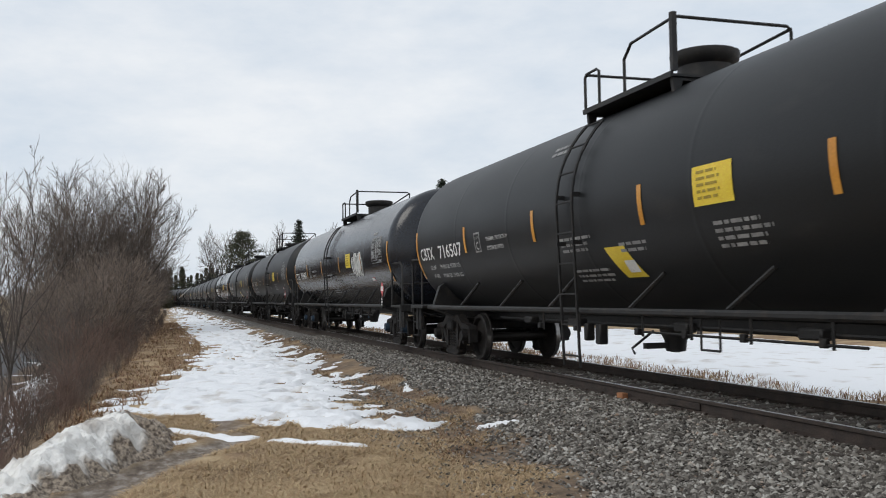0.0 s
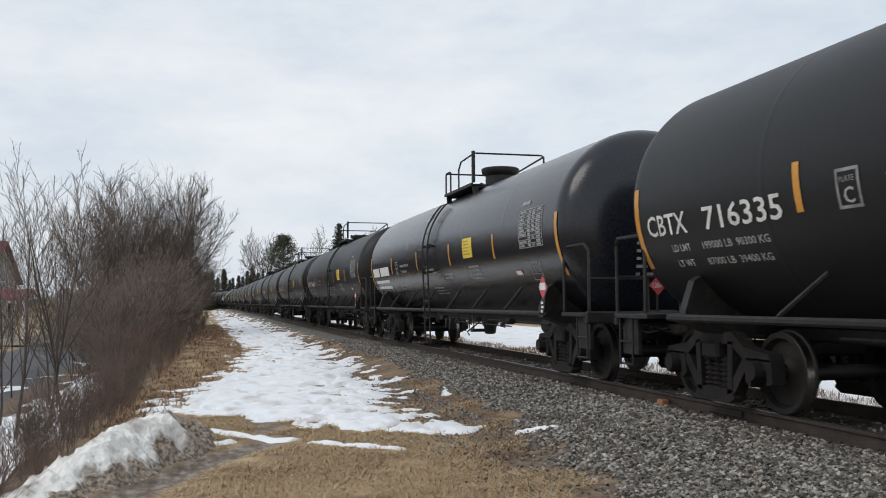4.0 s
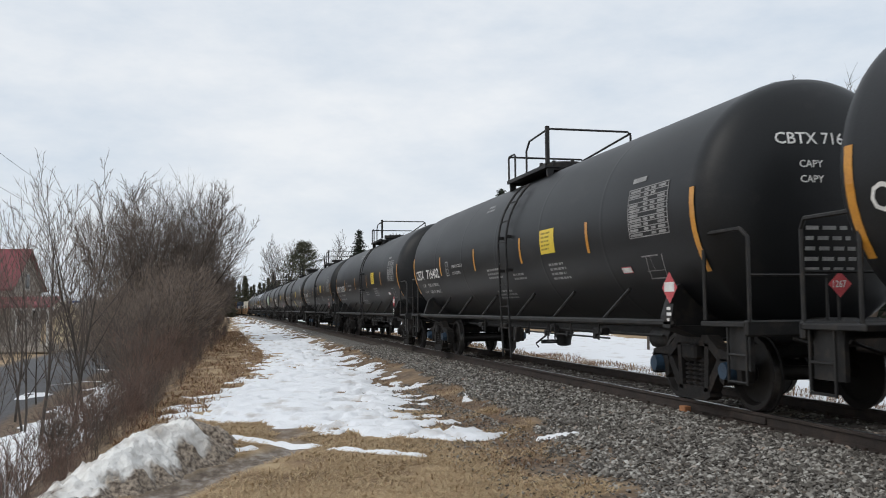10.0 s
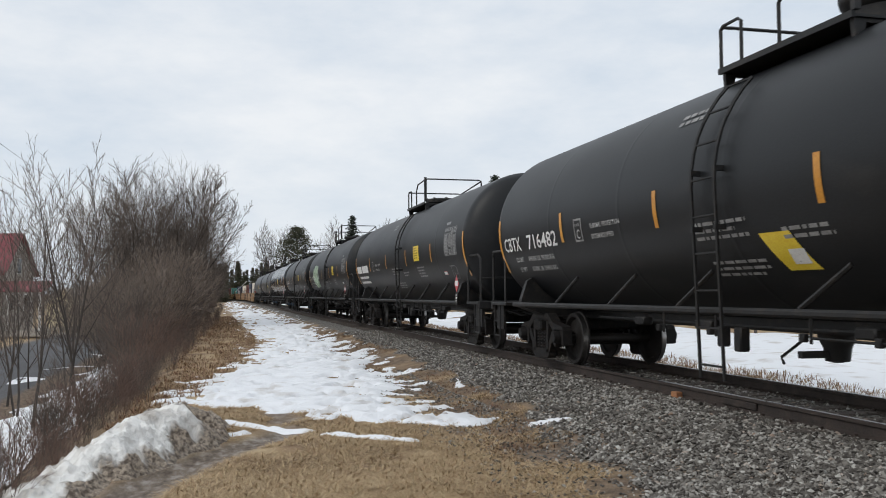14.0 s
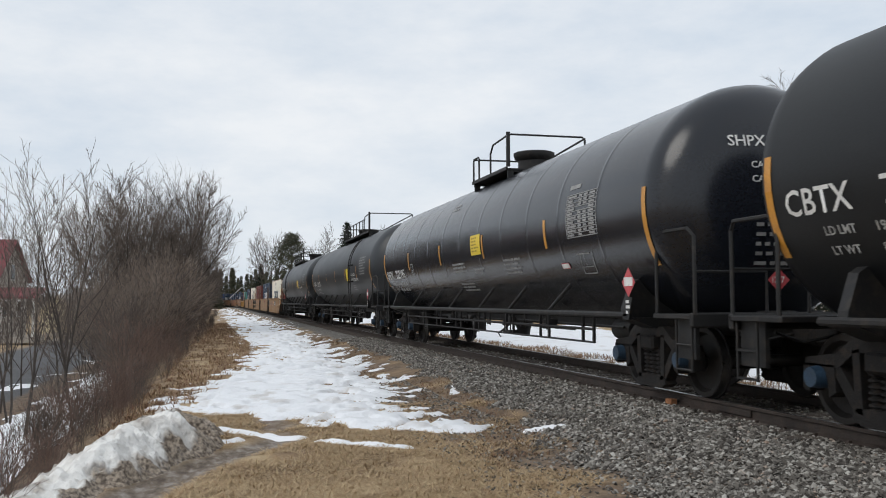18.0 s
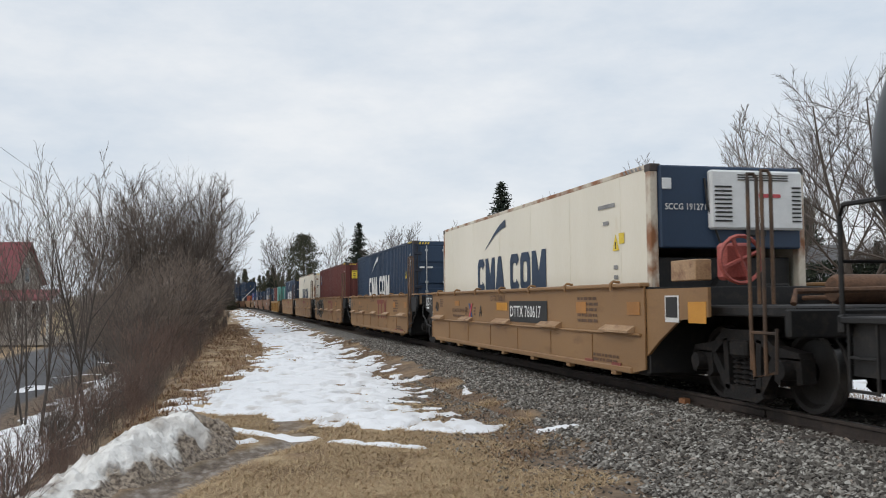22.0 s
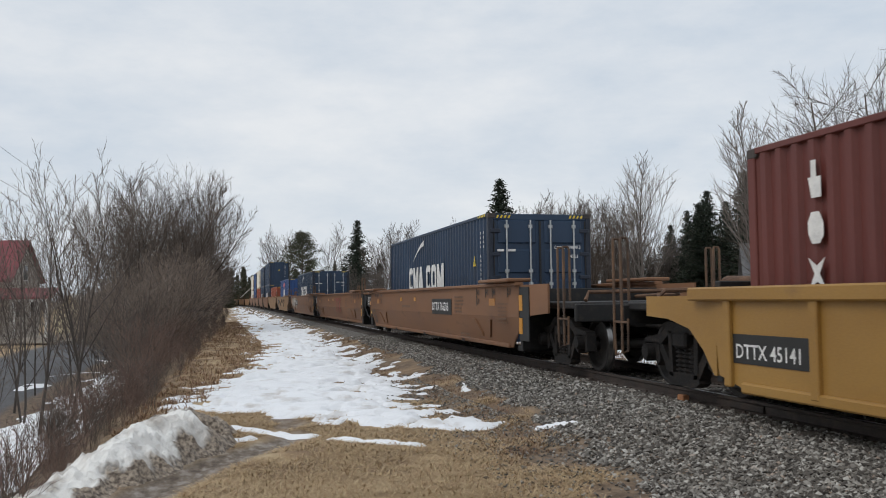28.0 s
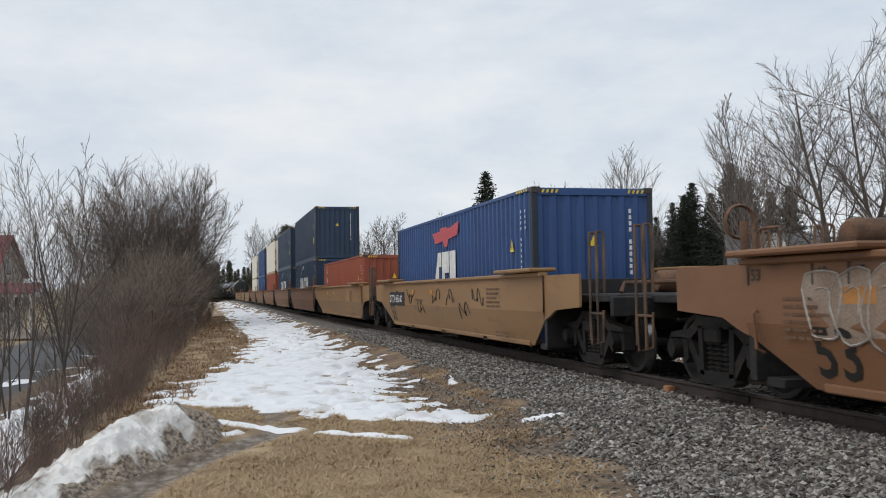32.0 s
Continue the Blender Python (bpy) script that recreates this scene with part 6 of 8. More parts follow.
    if size_mark and style != "ribbed":
        part("size_mark", side_words(size_mark, 0.36 if style != "deep" else 0.68, M["black"], x, half - 0.35 if style != "deep" else half - (1.0 if far == "coupled" else 0.35), 0.99 if style != "deep" else 0.40), None, wall, "black stencilled size number")
        if style == "deep":
            sm = wall.children[-1]
            remap(sm.data, lambda v: Vector((v.x + min(0.17, max(0, 0.88 - v.z) * 0.275), v.y, v.z)))
    if number:
        w = 2.05 if len(number) > 10 else 1.9
        yb = {"flat": -0.5, "deep": board_y, "ribbed": half - 0.47}[style]
        zb = 0.92 if style != "ribbed" else 0.55
        if style == "ribbed":
            w = 1.3
        part("number_board", Shape().box((x - 0.002, yb - w / 2, zb + 0.13), (0.004, w + 0.1, 0.40 if style != "ribbed" else 0.32)), M["black"], wall, "black number board")
        part("car_number", side_words(number, 0.30 if style != "ribbed" else 0.22, M["white_mark"], x - 0.006, yb, zb + 0.03), None, wall, "white stencilled car number")
    if logo:
        yl = -1.0 if style == "flat" else -0.6
        for dy in (0.0, 0.66):
            y = yl - dy
            part("emblem", Shape().prism([(y - 0.30, 1.32), (y - 0.30, 1.18), (y - 0.08, 1.18), (y - 0.08, 0.66), (y + 0.08, 0.66), (y + 0.08, 1.18), (y + 0.30, 1.18), (y + 0.30, 1.32)], 0, x - 0.003, x), M["rustred"], wall, "faded rust-red painted emblem")
        for k in (-1, 1):
            part("emblem", Shape().prism([(yl - 1.40 - k * 0.36, 0.66), (yl - 1.40 - k * 0.18, 0.66), (yl - 1.40 + k * 0.36, 1.32), (yl - 1.40 + k * 0.18, 1.32)], 0, x - 0.003 - 0.001 * (k > 0), x), M["rustred"], wall, "faded rust-red painted bar")
    if style == "flat":
        part("load_limit", side_words("LD LMT 123,300 PER UNIT", 0.13, M["print_dark"], x - 0.001, 4.15, 0.99), None, wall, "dark stencilled load limit")
        part("small_print", bars_on_side(rnd, x - 0.001, 4.1, 0.88, 1.3, 1, 0.05), M["print_dark"], wall)
        part("small_print", bars_on_side(rnd, x - 0.001, half - 0.9, 1.28, 0.35, 4, 0.03, 0.055), M["print_dark"], wall)
        part("car_number", side_words("DTTX 760617", 0.17, M["print_dark"], x - 0.001, 0.85, 1.25), None, wall, "dark stencilled car number")
        part("reflector", Shape().box((x - 0.002, 3.7, 1.20), (0.004, 0.42, 0.12)), M["orange_faded"], wall, "faded orange reflective bar")
        if seed < 5:
            part("unit_letter", side_words("AEDCB"[seed], 0.34, M["black"], x - 0.001, 1.75, 0.92), None, wall, "black stencilled unit letter")
        if seed == 0:
            part("reflector", Shape().box((x - 0.002, 0.05, 1.14), (0.004, 0.72, 0.16)), M["orange"], wall, "orange reflective bar")
            for k in (-1, 1):
                part("cross_bar", Shape().prism([(2.45 + k * 0.17, 0.86), (2.45 + k * 0.07, 0.86), (2.45 - k * 0.17, 1.20), (2.45 - k * 0.07, 1.20)], 0, x - 0.004 - 0.002 * (k > 0), x - 0.001), M["red"] if k > 0 else M["box_royal"], wall, "diagonal bar of a painted cross")
            part("small_print", bars_on_side(rnd, x - 0.001, 2.95, 1.08, 0.2, 3, 0.04, 0.07), M["print_dark"], wall)
            part("small_print", bars_on_side(rnd, x - 0.001, 2.2, 1.08, 0.2, 3, 0.04, 0.07), M["print_dark"], wall)
    else:
        part("small_print", bars_on_side(rnd, x - 0.001, 2.6, 1.0, 1.2, 1, 0.06), M["print_dark"], wall)
    if style == "deep" and half > 8:
        # size marks by both ends, braces pressed into the lower wall
        for e, off in ((-1, 0.42), (1, 0.12)):
            for word, dy, z in (("53", 0.0, 1.32), ("48", 1.05, 1.32), ("45", 1.55, 1.32), ("40", 2.25, 1.32), ("20", 2.25, 1.13)):
                y = e * (half - off - dy) + (0 if e > 0 else 0.2)
                part("size_mark", side_words(word, 0.17, M["black"], x - 0.001, y, z), None, wall, "small black size mark")
                part("size_tick", Shape().box((x - 0.001, y + 0.05, z + 0.05), (0.003, 0.03, 0.2)), M["black"], wall)
            part("reflector", Shape().box((x - 0.002, e * (half - 1.75), 1.17), (0.004, 0.42, 0.15)), M["orange_faded"], wall, "faded orange reflective bar")
            part("small_print", bars_on_side(rnd, x - 0.001, e * (half - 1.0) + 0.35, 1.12, 0.75, 6, 0.03, 0.075), M["print_dark"], wall)
            for d in (-1, 1):
                yc = e * (half - 2.6) + d * 0.33
                s = Shape()
                pts = [(yc + d * 0.40, 0.80), (yc + d * 0.18, 0.80), (yc - d * 0.16, 0.50), (yc - d * 0.16, 0.42), (yc + d * 0.02, 0.42)]
                inn = [(x + 0.004 + min(0.17, max(0, 0.88 - b) * 0.275), a, b) for a, b in pts]
                s.add(inn + [(a - 0.03, b, c) for a, b, c in inn], [tuple(range(5, 10))] + [(j, (j + 1) % 5, (j + 1) % 5 + 5, j + 5) for j in range(5)])
                part("brace", s, m, wall, "pressed brace on the lower wall")
        for z in (0.72, 1.16):
            part("reflector", Shape().box((x + 0.012, -half - 0.10, z), (0.010, 0.18, 0.30)), M["orange"], wall, "upright orange reflector")
        part("end_stile", Shape().box((x + 0.03, -half - 0.27, 0.95), (0.03, 0.54, 1.02), 0.008), M["charcoal"], wall)
        part("grab_bar", Shape().tube([(x - 0.01, half - 0.22, 1.02), (x - 0.05, half - 0.22, 0.98), (x - 0.03, half - 0.24, 0.62), (x + 0.06, half - 0.24, 0.58)], 0.018, 6), m, wall)
    part("small_print", bars_on_side(rnd, x - 0.001, -4.0, 1.26, 0.9, 5, 0.045, 0.085), M["print_dark"], wall)
    part("small_print", bars_on_side(rnd, x - 0.001, -4.6, 0.42, 1.0, 2, 0.04, 0.07), M["print_dark"], wall)
    for y in (-half + 0.32, -half + 2.2) if style != "deep" else (2.8, 0.7):
        wide, z = (0.40, 1.14) if style != "deep" else (0.24, 1.24)
        part("reflector", Shape().box((x - 0.002, y, z), (0.004, wide, wide * 0.45)), M["orange_faded"] if style == "flat" else M["orange"], wall, "orange reflective square")
    if style == "flat":
        for y in (-half + 0.9, -half + 1.9):
            part("stencil_plate", Shape().box((x - 0.004, y, 0.30), (0.012, 0.3, 0.12)), M["rustred"], wall)
            part("stencil_bar", Shape().box((x - 0.012, y, 0.30), (0.004, 0.2, 0.03)), M["white_mark"], wall)
    if far == "art" and style != "ribbed":
        pn = [o for o in car.children if o.name.startswith("end_panel")][-1]
        part("load_mark", side_words("125 T", 0.30 if style == "flat" else 0.27, M["white_mark"], -1.424, half + 1.06, 1.14), None, pn, "white stencilled load mark")
        part("inspection_card", Shape().box((-1.424, half + 0.14, 0.84), (0.004, 0.16, 0.26)), M["yellow"] if style == "deep" else M["white_mark"], pn)
        part("jack_mark", bars_on_side(rnd, -1.424, half + 0.98, 1.05, 0.4, 1, 0.05), M["white_mark"], pn)
        if style == "deep":
            part("reflector", Shape().prism([(half + 0.02, 1.38), (half + 0.26, 1.38), (half + 0.26, 1.16), (half + 0.48, 1.16), (half + 0.48, 1.04), (half + 0.02, 1.04)], 0, -1.428, -1.421), M["orange"], pn, "orange reflective corner")
    if scrawl:
        s, fill = Shape(), Shape()
        deep = style == "deep"
        dark_tags = scrawl == "dark"
        for k in range(0 if dark_tags else 8 if deep else 5):
            ring = []
            cy, w, zc, hz = (half - 1.25 - 0.40 * k, 0.25, 1.08 - 0.012 * k, 0.36) if deep else (half - 1.55 - 0.66 * k + (0.12, -0.1, 0.05, 0.15, -0.05)[k], (0.40, 0.36, 0.34, 0.42, 0.36)[k], (0.88, 0.93, 0.90, 0.86, 0.98)[k], (0.46, 0.42, 0.44, 0.46, 0.36)[k])
            if deep and k == 7:
                cy, w, hz = cy - 0.25, 0.5, 0.40
            for j in range(17):
                a = 2 * math.pi * j / 16
                # squarish letter outlines
                rr = 1 / max(abs(math.cos(a)), abs(math.sin(a))) ** (0.35 if deep else 0.45)
                zz = zc + hz * rr * (1 + 0.12 * math.cos(2 * a + k)) * math.sin(a)
                slope = min(0.17, max(0, 0.88 - zz) * 0.275) if deep else 0
                ring.append((x - 0.006 + slope, cy + w * rr * (1 + 0.2 * math.sin(3 * a + k)) * math.cos(a), zz))
            for p, q in zip(ring, ring[1:]):
                s.tube([p, q], 0.011 if deep else 0.019, 4)
            if deep or not dark_tags:
                fill.add([(p[0] + 0.004 - 0.0004 * k, p[1], p[2]) for p in ring[:-1]], [tuple(range(16))])
            ring2 = [(p[0], cy + (p[1] - cy) * 0.4, zc + (p[2] - zc) * 0.5) for p in ring[2:10]]
            for p, q in zip(ring2, ring2[1:]):
                s.tube([p, q], 0.007 if deep else 0.016, 4)
        if dark_tags:
            # thin looping tags along the wall
            for k in range(7):
                cy = half - 2.4 - 1.35 * k + rnd.uniform(-0.3, 0.3)
                last_p = None
                w1, w2 = rnd.uniform(5, 8), rnd.uniform(3, 6)
                for j in range(26):
                    f = j / 25
                    zz = 1.12 + 0.20 * math.sin(w1 * f * 2 + k) * math.cos(w2 * f) - (0.3 if k % 3 == 2 else 0)
                    q = (x - 0.004 + min(0.17, max(0, 0.88 - zz) * 0.275), cy - 0.7 * f + 0.10 * math.sin(w2 * 3 * f), zz)
                    if last_p:
                        s.tube([last_p, q], 0.009, 4)
                    last_p = q
        part("graffiti", s, M["black"] if dark_tags else M["spray_grey"] if deep else M["black"], wall, "outlined spray-painted scrawl")
        if not dark_tags:
            part("graffiti", fill, M["spray_fill"] if deep else M["spray_silver"], wall, "pale spray-painted lettering fill")
    return car


M["tan_pale"] = noisy("worn_ledge_paint", (0.34, 0.205, 0.105), (0.43, 0.285, 0.17), 2, 0.6, c3=(0.24, 0.13, 0.075), dirt=0.4)
M["charcoal"] = noisy("charcoal_paint", (0.010, 0.011, 0.012), (0.019, 0.020, 0.022), 2, 0.55, 0, 0.05)
M["rust_brown"] = noisy("rusty_brown_iron", (0.085, 0.045, 0.026), (0.16, 0.085, 0.048), 5, 0.75, 0, 0.2)
M["post_worn"] = noisy("worn_grab_iron", (0.035, 0.022, 0.015), (0.15, 0.08, 0.04), 2.2, 0.65, 0, 0.1)
M["spray_grey"] = noisy("faded_white_spray", (0.30, 0.28, 0.25), (0.50, 0.48, 0.45), 3, 0.7)
M["spray_silver"] = noisy("silver_spray", (0.11, 0.088, 0.068), (0.19, 0.165, 0.14), 2.2, 0.6)
M["spray_fill"] = noisy("pale_brown_spray", (0.19, 0.125, 0.085), (0.33, 0.26, 0.21), 2.2, 0.7)
M["orange_faded"] = noisy("faded_reflective_orange", (0.33, 0.145, 0.035), (0.45, 0.20, 0.05), 3, 0.5, grit=0.1)
M["print_dark"] = noisy("dark_stencil", (0.10, 0.055, 0.03), (0.15, 0.08, 0.045), 4, 0.6)

# ---- the train: each vehicle with the place of its middle at the clip's start ----
TRAIN = []
PITCH, TEXT0 = 18.986, 18.89
CARS = [(-1, "CBTX", "", "tank", "truck", "", 0), (0, "CBTX", "716507", "tank", "truck", "", 1), (1, "CTCX", "719403", "tank_gloss", "bearing", "white", 0),
        (2, "CBTX", "716370", "tank", "truck", "", 0), (3, "CBTX", "716335", "tank", "truck", "", 1), (4, "CTCX", "", "tank_gloss", "truck", "", 0),
        (5, "CBTX", "716462", "tank", "truck", "", 0), (6, "CBTX", "716446", "tank", "bearing", "", 0), (7, "CBTX", "716438", "tank", "truck", "", 0),
        (8, "CBTX", "716522", "tank", "bearing", "", 1), (9, "CBTX", "716402", "tank", "bearing", "", 0), (10, "CBTX", "716357", "tank", "truck", "", 0),
        (11, "CBTX", "716454", "tank", "bearing", "", 0), (12, "CBTX", "716482", "tank", "truck", "", 1), (13, "CBTX", "", "tank", "truck", "", 0),
        (14, "CBTX", "716479", "tank", "truck", "pale green", 0), (15, "CBTX", "716490", "tank", "bearing", "", 0), (16, "SHPX", "222195", "tank_gloss", "bearing", "", 0)]
for i, mark, num, paint, caps, scrawl, decal in CARS:
    car = tank_car(mark, num, STD if i < 16 else LONG, paint, caps, i + 10, scrawl, bool(decal), ("std_high" if decal or mark == "CTCX" else "std") if i < 16 else "long")
    TRAIN.append((car, (TEXT0 + PITCH * i - 7.8) if i < 16 else 315.6, 0.0))
LPG_AT = [(17, "GATX", "218137", 337.05), (18, "CGTX", "64813", 359.2)]
for i, mark, num, y in LPG_AT:
    TRAIN.append((tank_car(mark, num, LPG, "tank_slate", "bearing" if i == 17 else "truck", i + 10, "", False, "gas_a" if i == 17 else "gas_b"), y, 0.0))

FLOOR = 0.26
UNITS = [379.75, 395.95, 412.1, 428.2, 444.4]
for k, y in enumerate(UNITS):
    u = well_unit("tan", "tan", near="coupled" if k == 0 else "art", far="coupled" if k == 4 else "art", number="DTTX 760617" if k == 0 else "", seed=k, logo=k > 0, scrawl=k == 2)
    TRAIN.append((u, y, 0.0))
BOXES = [("box_white", "cream", "reefer", "slabs", "unit", 12.19, 2.9, ""), ("box_blue", "navy blue", "dry", "slabs", "doors", 12.19, 2.9, "TGHU 940645 5|45G1"), ("box_red", "dark red", "dry", "", "plain", 12.19, 2.9, ""), ("box_white", "rust-stained cream", "reefer", "slabs", "doors", 12.19, 2.9, "CGMU 499922 0|45R1"), ("box_blue", "navy blue", "dry", "slabs", "doors", 12.19, 2.9, "")]
for (paint, colour, style, logo, end, ln, ht, serial), y in zip(BOXES, UNITS):
    TRAIN.append((container(paint, colour, ln, ht, style, logo, end, serial), y, FLOOR))
u = well_unit("gold", "golden yellow", half=6.45, reach=7.9, style="ribbed", near="coupled", far="coupled", number="DTTX 45141", seed=9, logo=True)
TRAIN.append((u, 464.6, 0.0))
TRAIN.append((container("box_teal", "faded teal", 6.06, 2.59, "dry", "patch", "doors", warn=False), 461.4, FLOOR + 0.05))
TRAIN.append((container("box_red", "dark red", 6.06, 2.59, "dry", "column", "plain", warn=False), 467.65, FLOOR + 0.05))
BROWN = [487.0, 507.3, 527.65]
for k, y in enumerate(BROWN):
    TRAIN.append((well_unit("brown", "weathered brown", half=8.9, reach=10.15, style="deep", near="coupled" if k == 0 else "art", far="coupled" if k == 2 else "art", number="DTTX 766206" if k != 1 else "", size_mark="53", seed=20 + k, logo=k == 1, scrawl=k == 2, board_y=-1.6 if k == 0 else 4.9), y, 0.0))
TRAIN.append((container("box_blue", "navy blue", logo="slabs", serial="CMAU 729899 3|45G1"), 487.0, FLOOR))
TRAIN.append((container("box_blue", "navy blue", logo="slabs", serial="CMAU 470642 7|45G1"), 527.65, FLOOR))
LAST = [(549.75, 7.2, "box_royal", "royal blue", "flag", "plain", 2.9, None), (568.4, 7.0, "box_orange", "orange-red", "column", "plain", 2.45, None), (584.2, 6.6, "box_blue", "navy blue", "slabs", "plain", 2.9, "box_blue"),
        (600.0, 6.6, "box_blue", "navy blue", "slabs", "plain", 2.9, "box_blue"), (615.8, 6.6, "box_orange", "orange-red", "", "plain", 2.9, "box_white"), (631.6, 6.6, "box_royal", "royal blue", "", "plain", 2.9, "box_royal"), (647.4, 6.6, "box_white", "white", "", "plain", 2.9, "box_white")]
for k, (y, half, paint, colour, logo, end, ht, upper) in enumerate(LAST):
    TRAIN.append((well_unit("brown" if k > 1 else "tan", "rust-brown", half=half, reach=8.35 if k == 0 else 7.9, style="deep", near="coupled" if k in (0, 1) else "art", far="coupled" if k in (0, 1, 6) else "art", number="DTTX 455600" if k == 0 else "", size_mark="53" if k == 0 else "", seed=40 + k, logo=False, scrawl="dark" if k == 0 else False, board_y=half - 1.1), y, 0.0))
    TRAIN.append((container(paint, colour, 12.19, ht, "dry" if paint != "box_white" else "reefer", logo, end), y, FLOOR))
    if upper:
        TRAIN.append((container(upper, {"box_blue": "navy blue", "box_white": "white", "box_royal": "royal blue"}[upper], 12.19, 2.9, "dry" if upper != "box_white" else "reefer", "", "plain"), y, FLOOR + ht + 0.004))
for k in range(4):
    TRAIN.append((well_unit("tan", "tan", seed=60 + k, near="coupled" if k == 0 else "art", far="coupled" if k == 3 else "art"), 666.0 + 16.2 * k, 0.0))
for k in range(4):
    TRAIN.append((tank_car("CBTX", "", STD, "tank_gloss" if k % 2 else "tank", "truck", 80 + k), 734.5 + PITCH * k, 0.0))


# ---- plants ----
def fast_mesh(name, verts, faces, mat, smooth=False):
    me = bpy.data.meshes.new(name)
    me.from_pydata(verts, [], faces)
    me.materials.append(mat)
    if smooth:
        me.polygons.foreach_set("use_smooth", [True] * len(me.polygons))
    me.update()
    return me


def stick(V, F, p, q, r0, r1, n):
    d = (q - p)
    if d.length < 1e-6:
        return
    d.normalize()
    a = d.cross(Vector((0.31, 0.27, 0.9))).normalized()
    b = d.cross(a)
    o = len(V)
    for c, r in ((p, r0), (q, r1)):
        for k in range(n):
            w = 6.2832 * k / n
            e = c + a * (r * math.cos(w)) + b * (r * math.sin(w))
            V.append((e.x, e.y, e.z))
    for k in range(n):
        k2 = (k + 1) % n
        F.append((o + k, o + k2, o + n + k2, o + n + k))


def twig_tip(V, F, p, q, r):
    d = (q - p).normalized()
    a = d.cross(Vector((0.31, 0.27, 0.9))).normalized()
    b = d.cross(a)
    o = len(V)
    for w in (0.0, 2.094, 4.189):
        e = p + a * (r * math.cos(w)) + b * (r * math.sin(w))
        V.append((e.x, e.y, e.z))
    V.append((q.x, q.y, q.z))
    F.extend([(o, o + 1, o + 3), (o + 1, o + 2, o + 3), (o + 2, o, o + 3)])


def grow(rnd, wood, fine, p, d, length, r, level, last, up, wander, kids, thin, dome=None):
    """One branch and all that grows on it."""
    segs = (6, 4, 3, 1)[min(level, 3)]
    if level >= last:
        segs = 1
    V, F = wood if level <= 1 else fine
    sides = (7, 5, 3, 3)[min(level, 3)]
    if r < 0.03:
        sides, segs = 3, min(segs, 4 if level == 0 else 3 if level == 1 else 2)
    pts = [p.copy()]
    dirs = [d.copy()]
    r_end = max(thin, r * (0.3 if level else 0.2))
    if dome:
        # the crown keeps within a rounded outline
        cz, rx, rz = dome[:3]
        tip = p + d * length
        k = math.sqrt((tip.x * tip.x + tip.y * tip.y) / (rx * rx) + ((tip.z - cz) / rz) ** 2)
        lim = rnd.uniform(0.86, 1.08)
        if k > lim:
            length *= max(0.22, 1 - (k - lim) * 0.9)
    if level >= last and level > 1:
        q = p + (d + Vector((rnd.gauss(0, wander), rnd.gauss(0, wander), rnd.gauss(0, wander) + up * 0.3))).normalized() * length
        twig_tip(fine[0], fine[1], p, q, max(thin, r) * 1.25)
        return
    for k in range(segs):
        d = (d + Vector((rnd.gauss(0, wander), rnd.gauss(0, wander), rnd.gauss(0, wander) + (up * 0.35 if level else 0.0)))).normalized()
        p = p + d * (length / segs)
        pts.append(p.copy())
        dirs.append(d.copy())
    for k in range(segs):
        stick(V, F, pts[k], pts[k + 1], r + (r_end - r) * k / segs, r + (r_end - r) * (k + 1) / segs, sides)
    if level >= last:
        return
    n = kids[min(level, len(kids) - 1)]
    start = 0.22 if level == 0 else 0.12
    turn = rnd.uniform(0, 6.28)
    for k in range(n):
        f = start + (1 - start) * (k + rnd.random()) / n
        i = min(segs - 1, int(f * segs))
        base = pts[i].lerp(pts[i + 1], f * segs - i)
        axis = dirs[i + 1]
        turn += 2.4 + rnd.uniform(-0.5, 0.5)
        a1 = axis.cross(Vector((0.3, 0.2, 0.93))).normalized()
        if a1.length < 0.5:
            a1 = Vector((1, 0, 0))
        a2 = axis.cross(a1)
        side = a1 * math.cos(turn) + a2 * math.sin(turn)
        lean = rnd.uniform(*(dome[3:] if dome and len(dome) > 3 else (0.42, 0.8))) if level == 0 else rnd.uniform(0.28, 0.85) if dome else rnd.uniform(0.35, 0.8)
        nd = (axis * math.cos(lean) + side * math.sin(lean) + Vector((0, 0, up * 0.4))).normalized()
        ln = length * (rnd.uniform(0.42, 0.62) * (1.1 - 0.62 * f) if level == 0 else rnd.uniform(0.34, 0.56) * (1.1 - 0.45 * f) if level == 1 else rnd.uniform(0.28, 0.5) * (1.05 - 0.3 * f))
        if dome and level:
            ln = length * (rnd.uniform(0.42, 0.66) if level == 1 else rnd.uniform(0.42, 0.72)) * (1.12 - 0.4 * f)
        grow(rnd, wood, fine, base, nd, ln, max(thin, (r + (r_end - r) * f) * 0.55), level + 1, last, up, wander, kids, thin, dome)


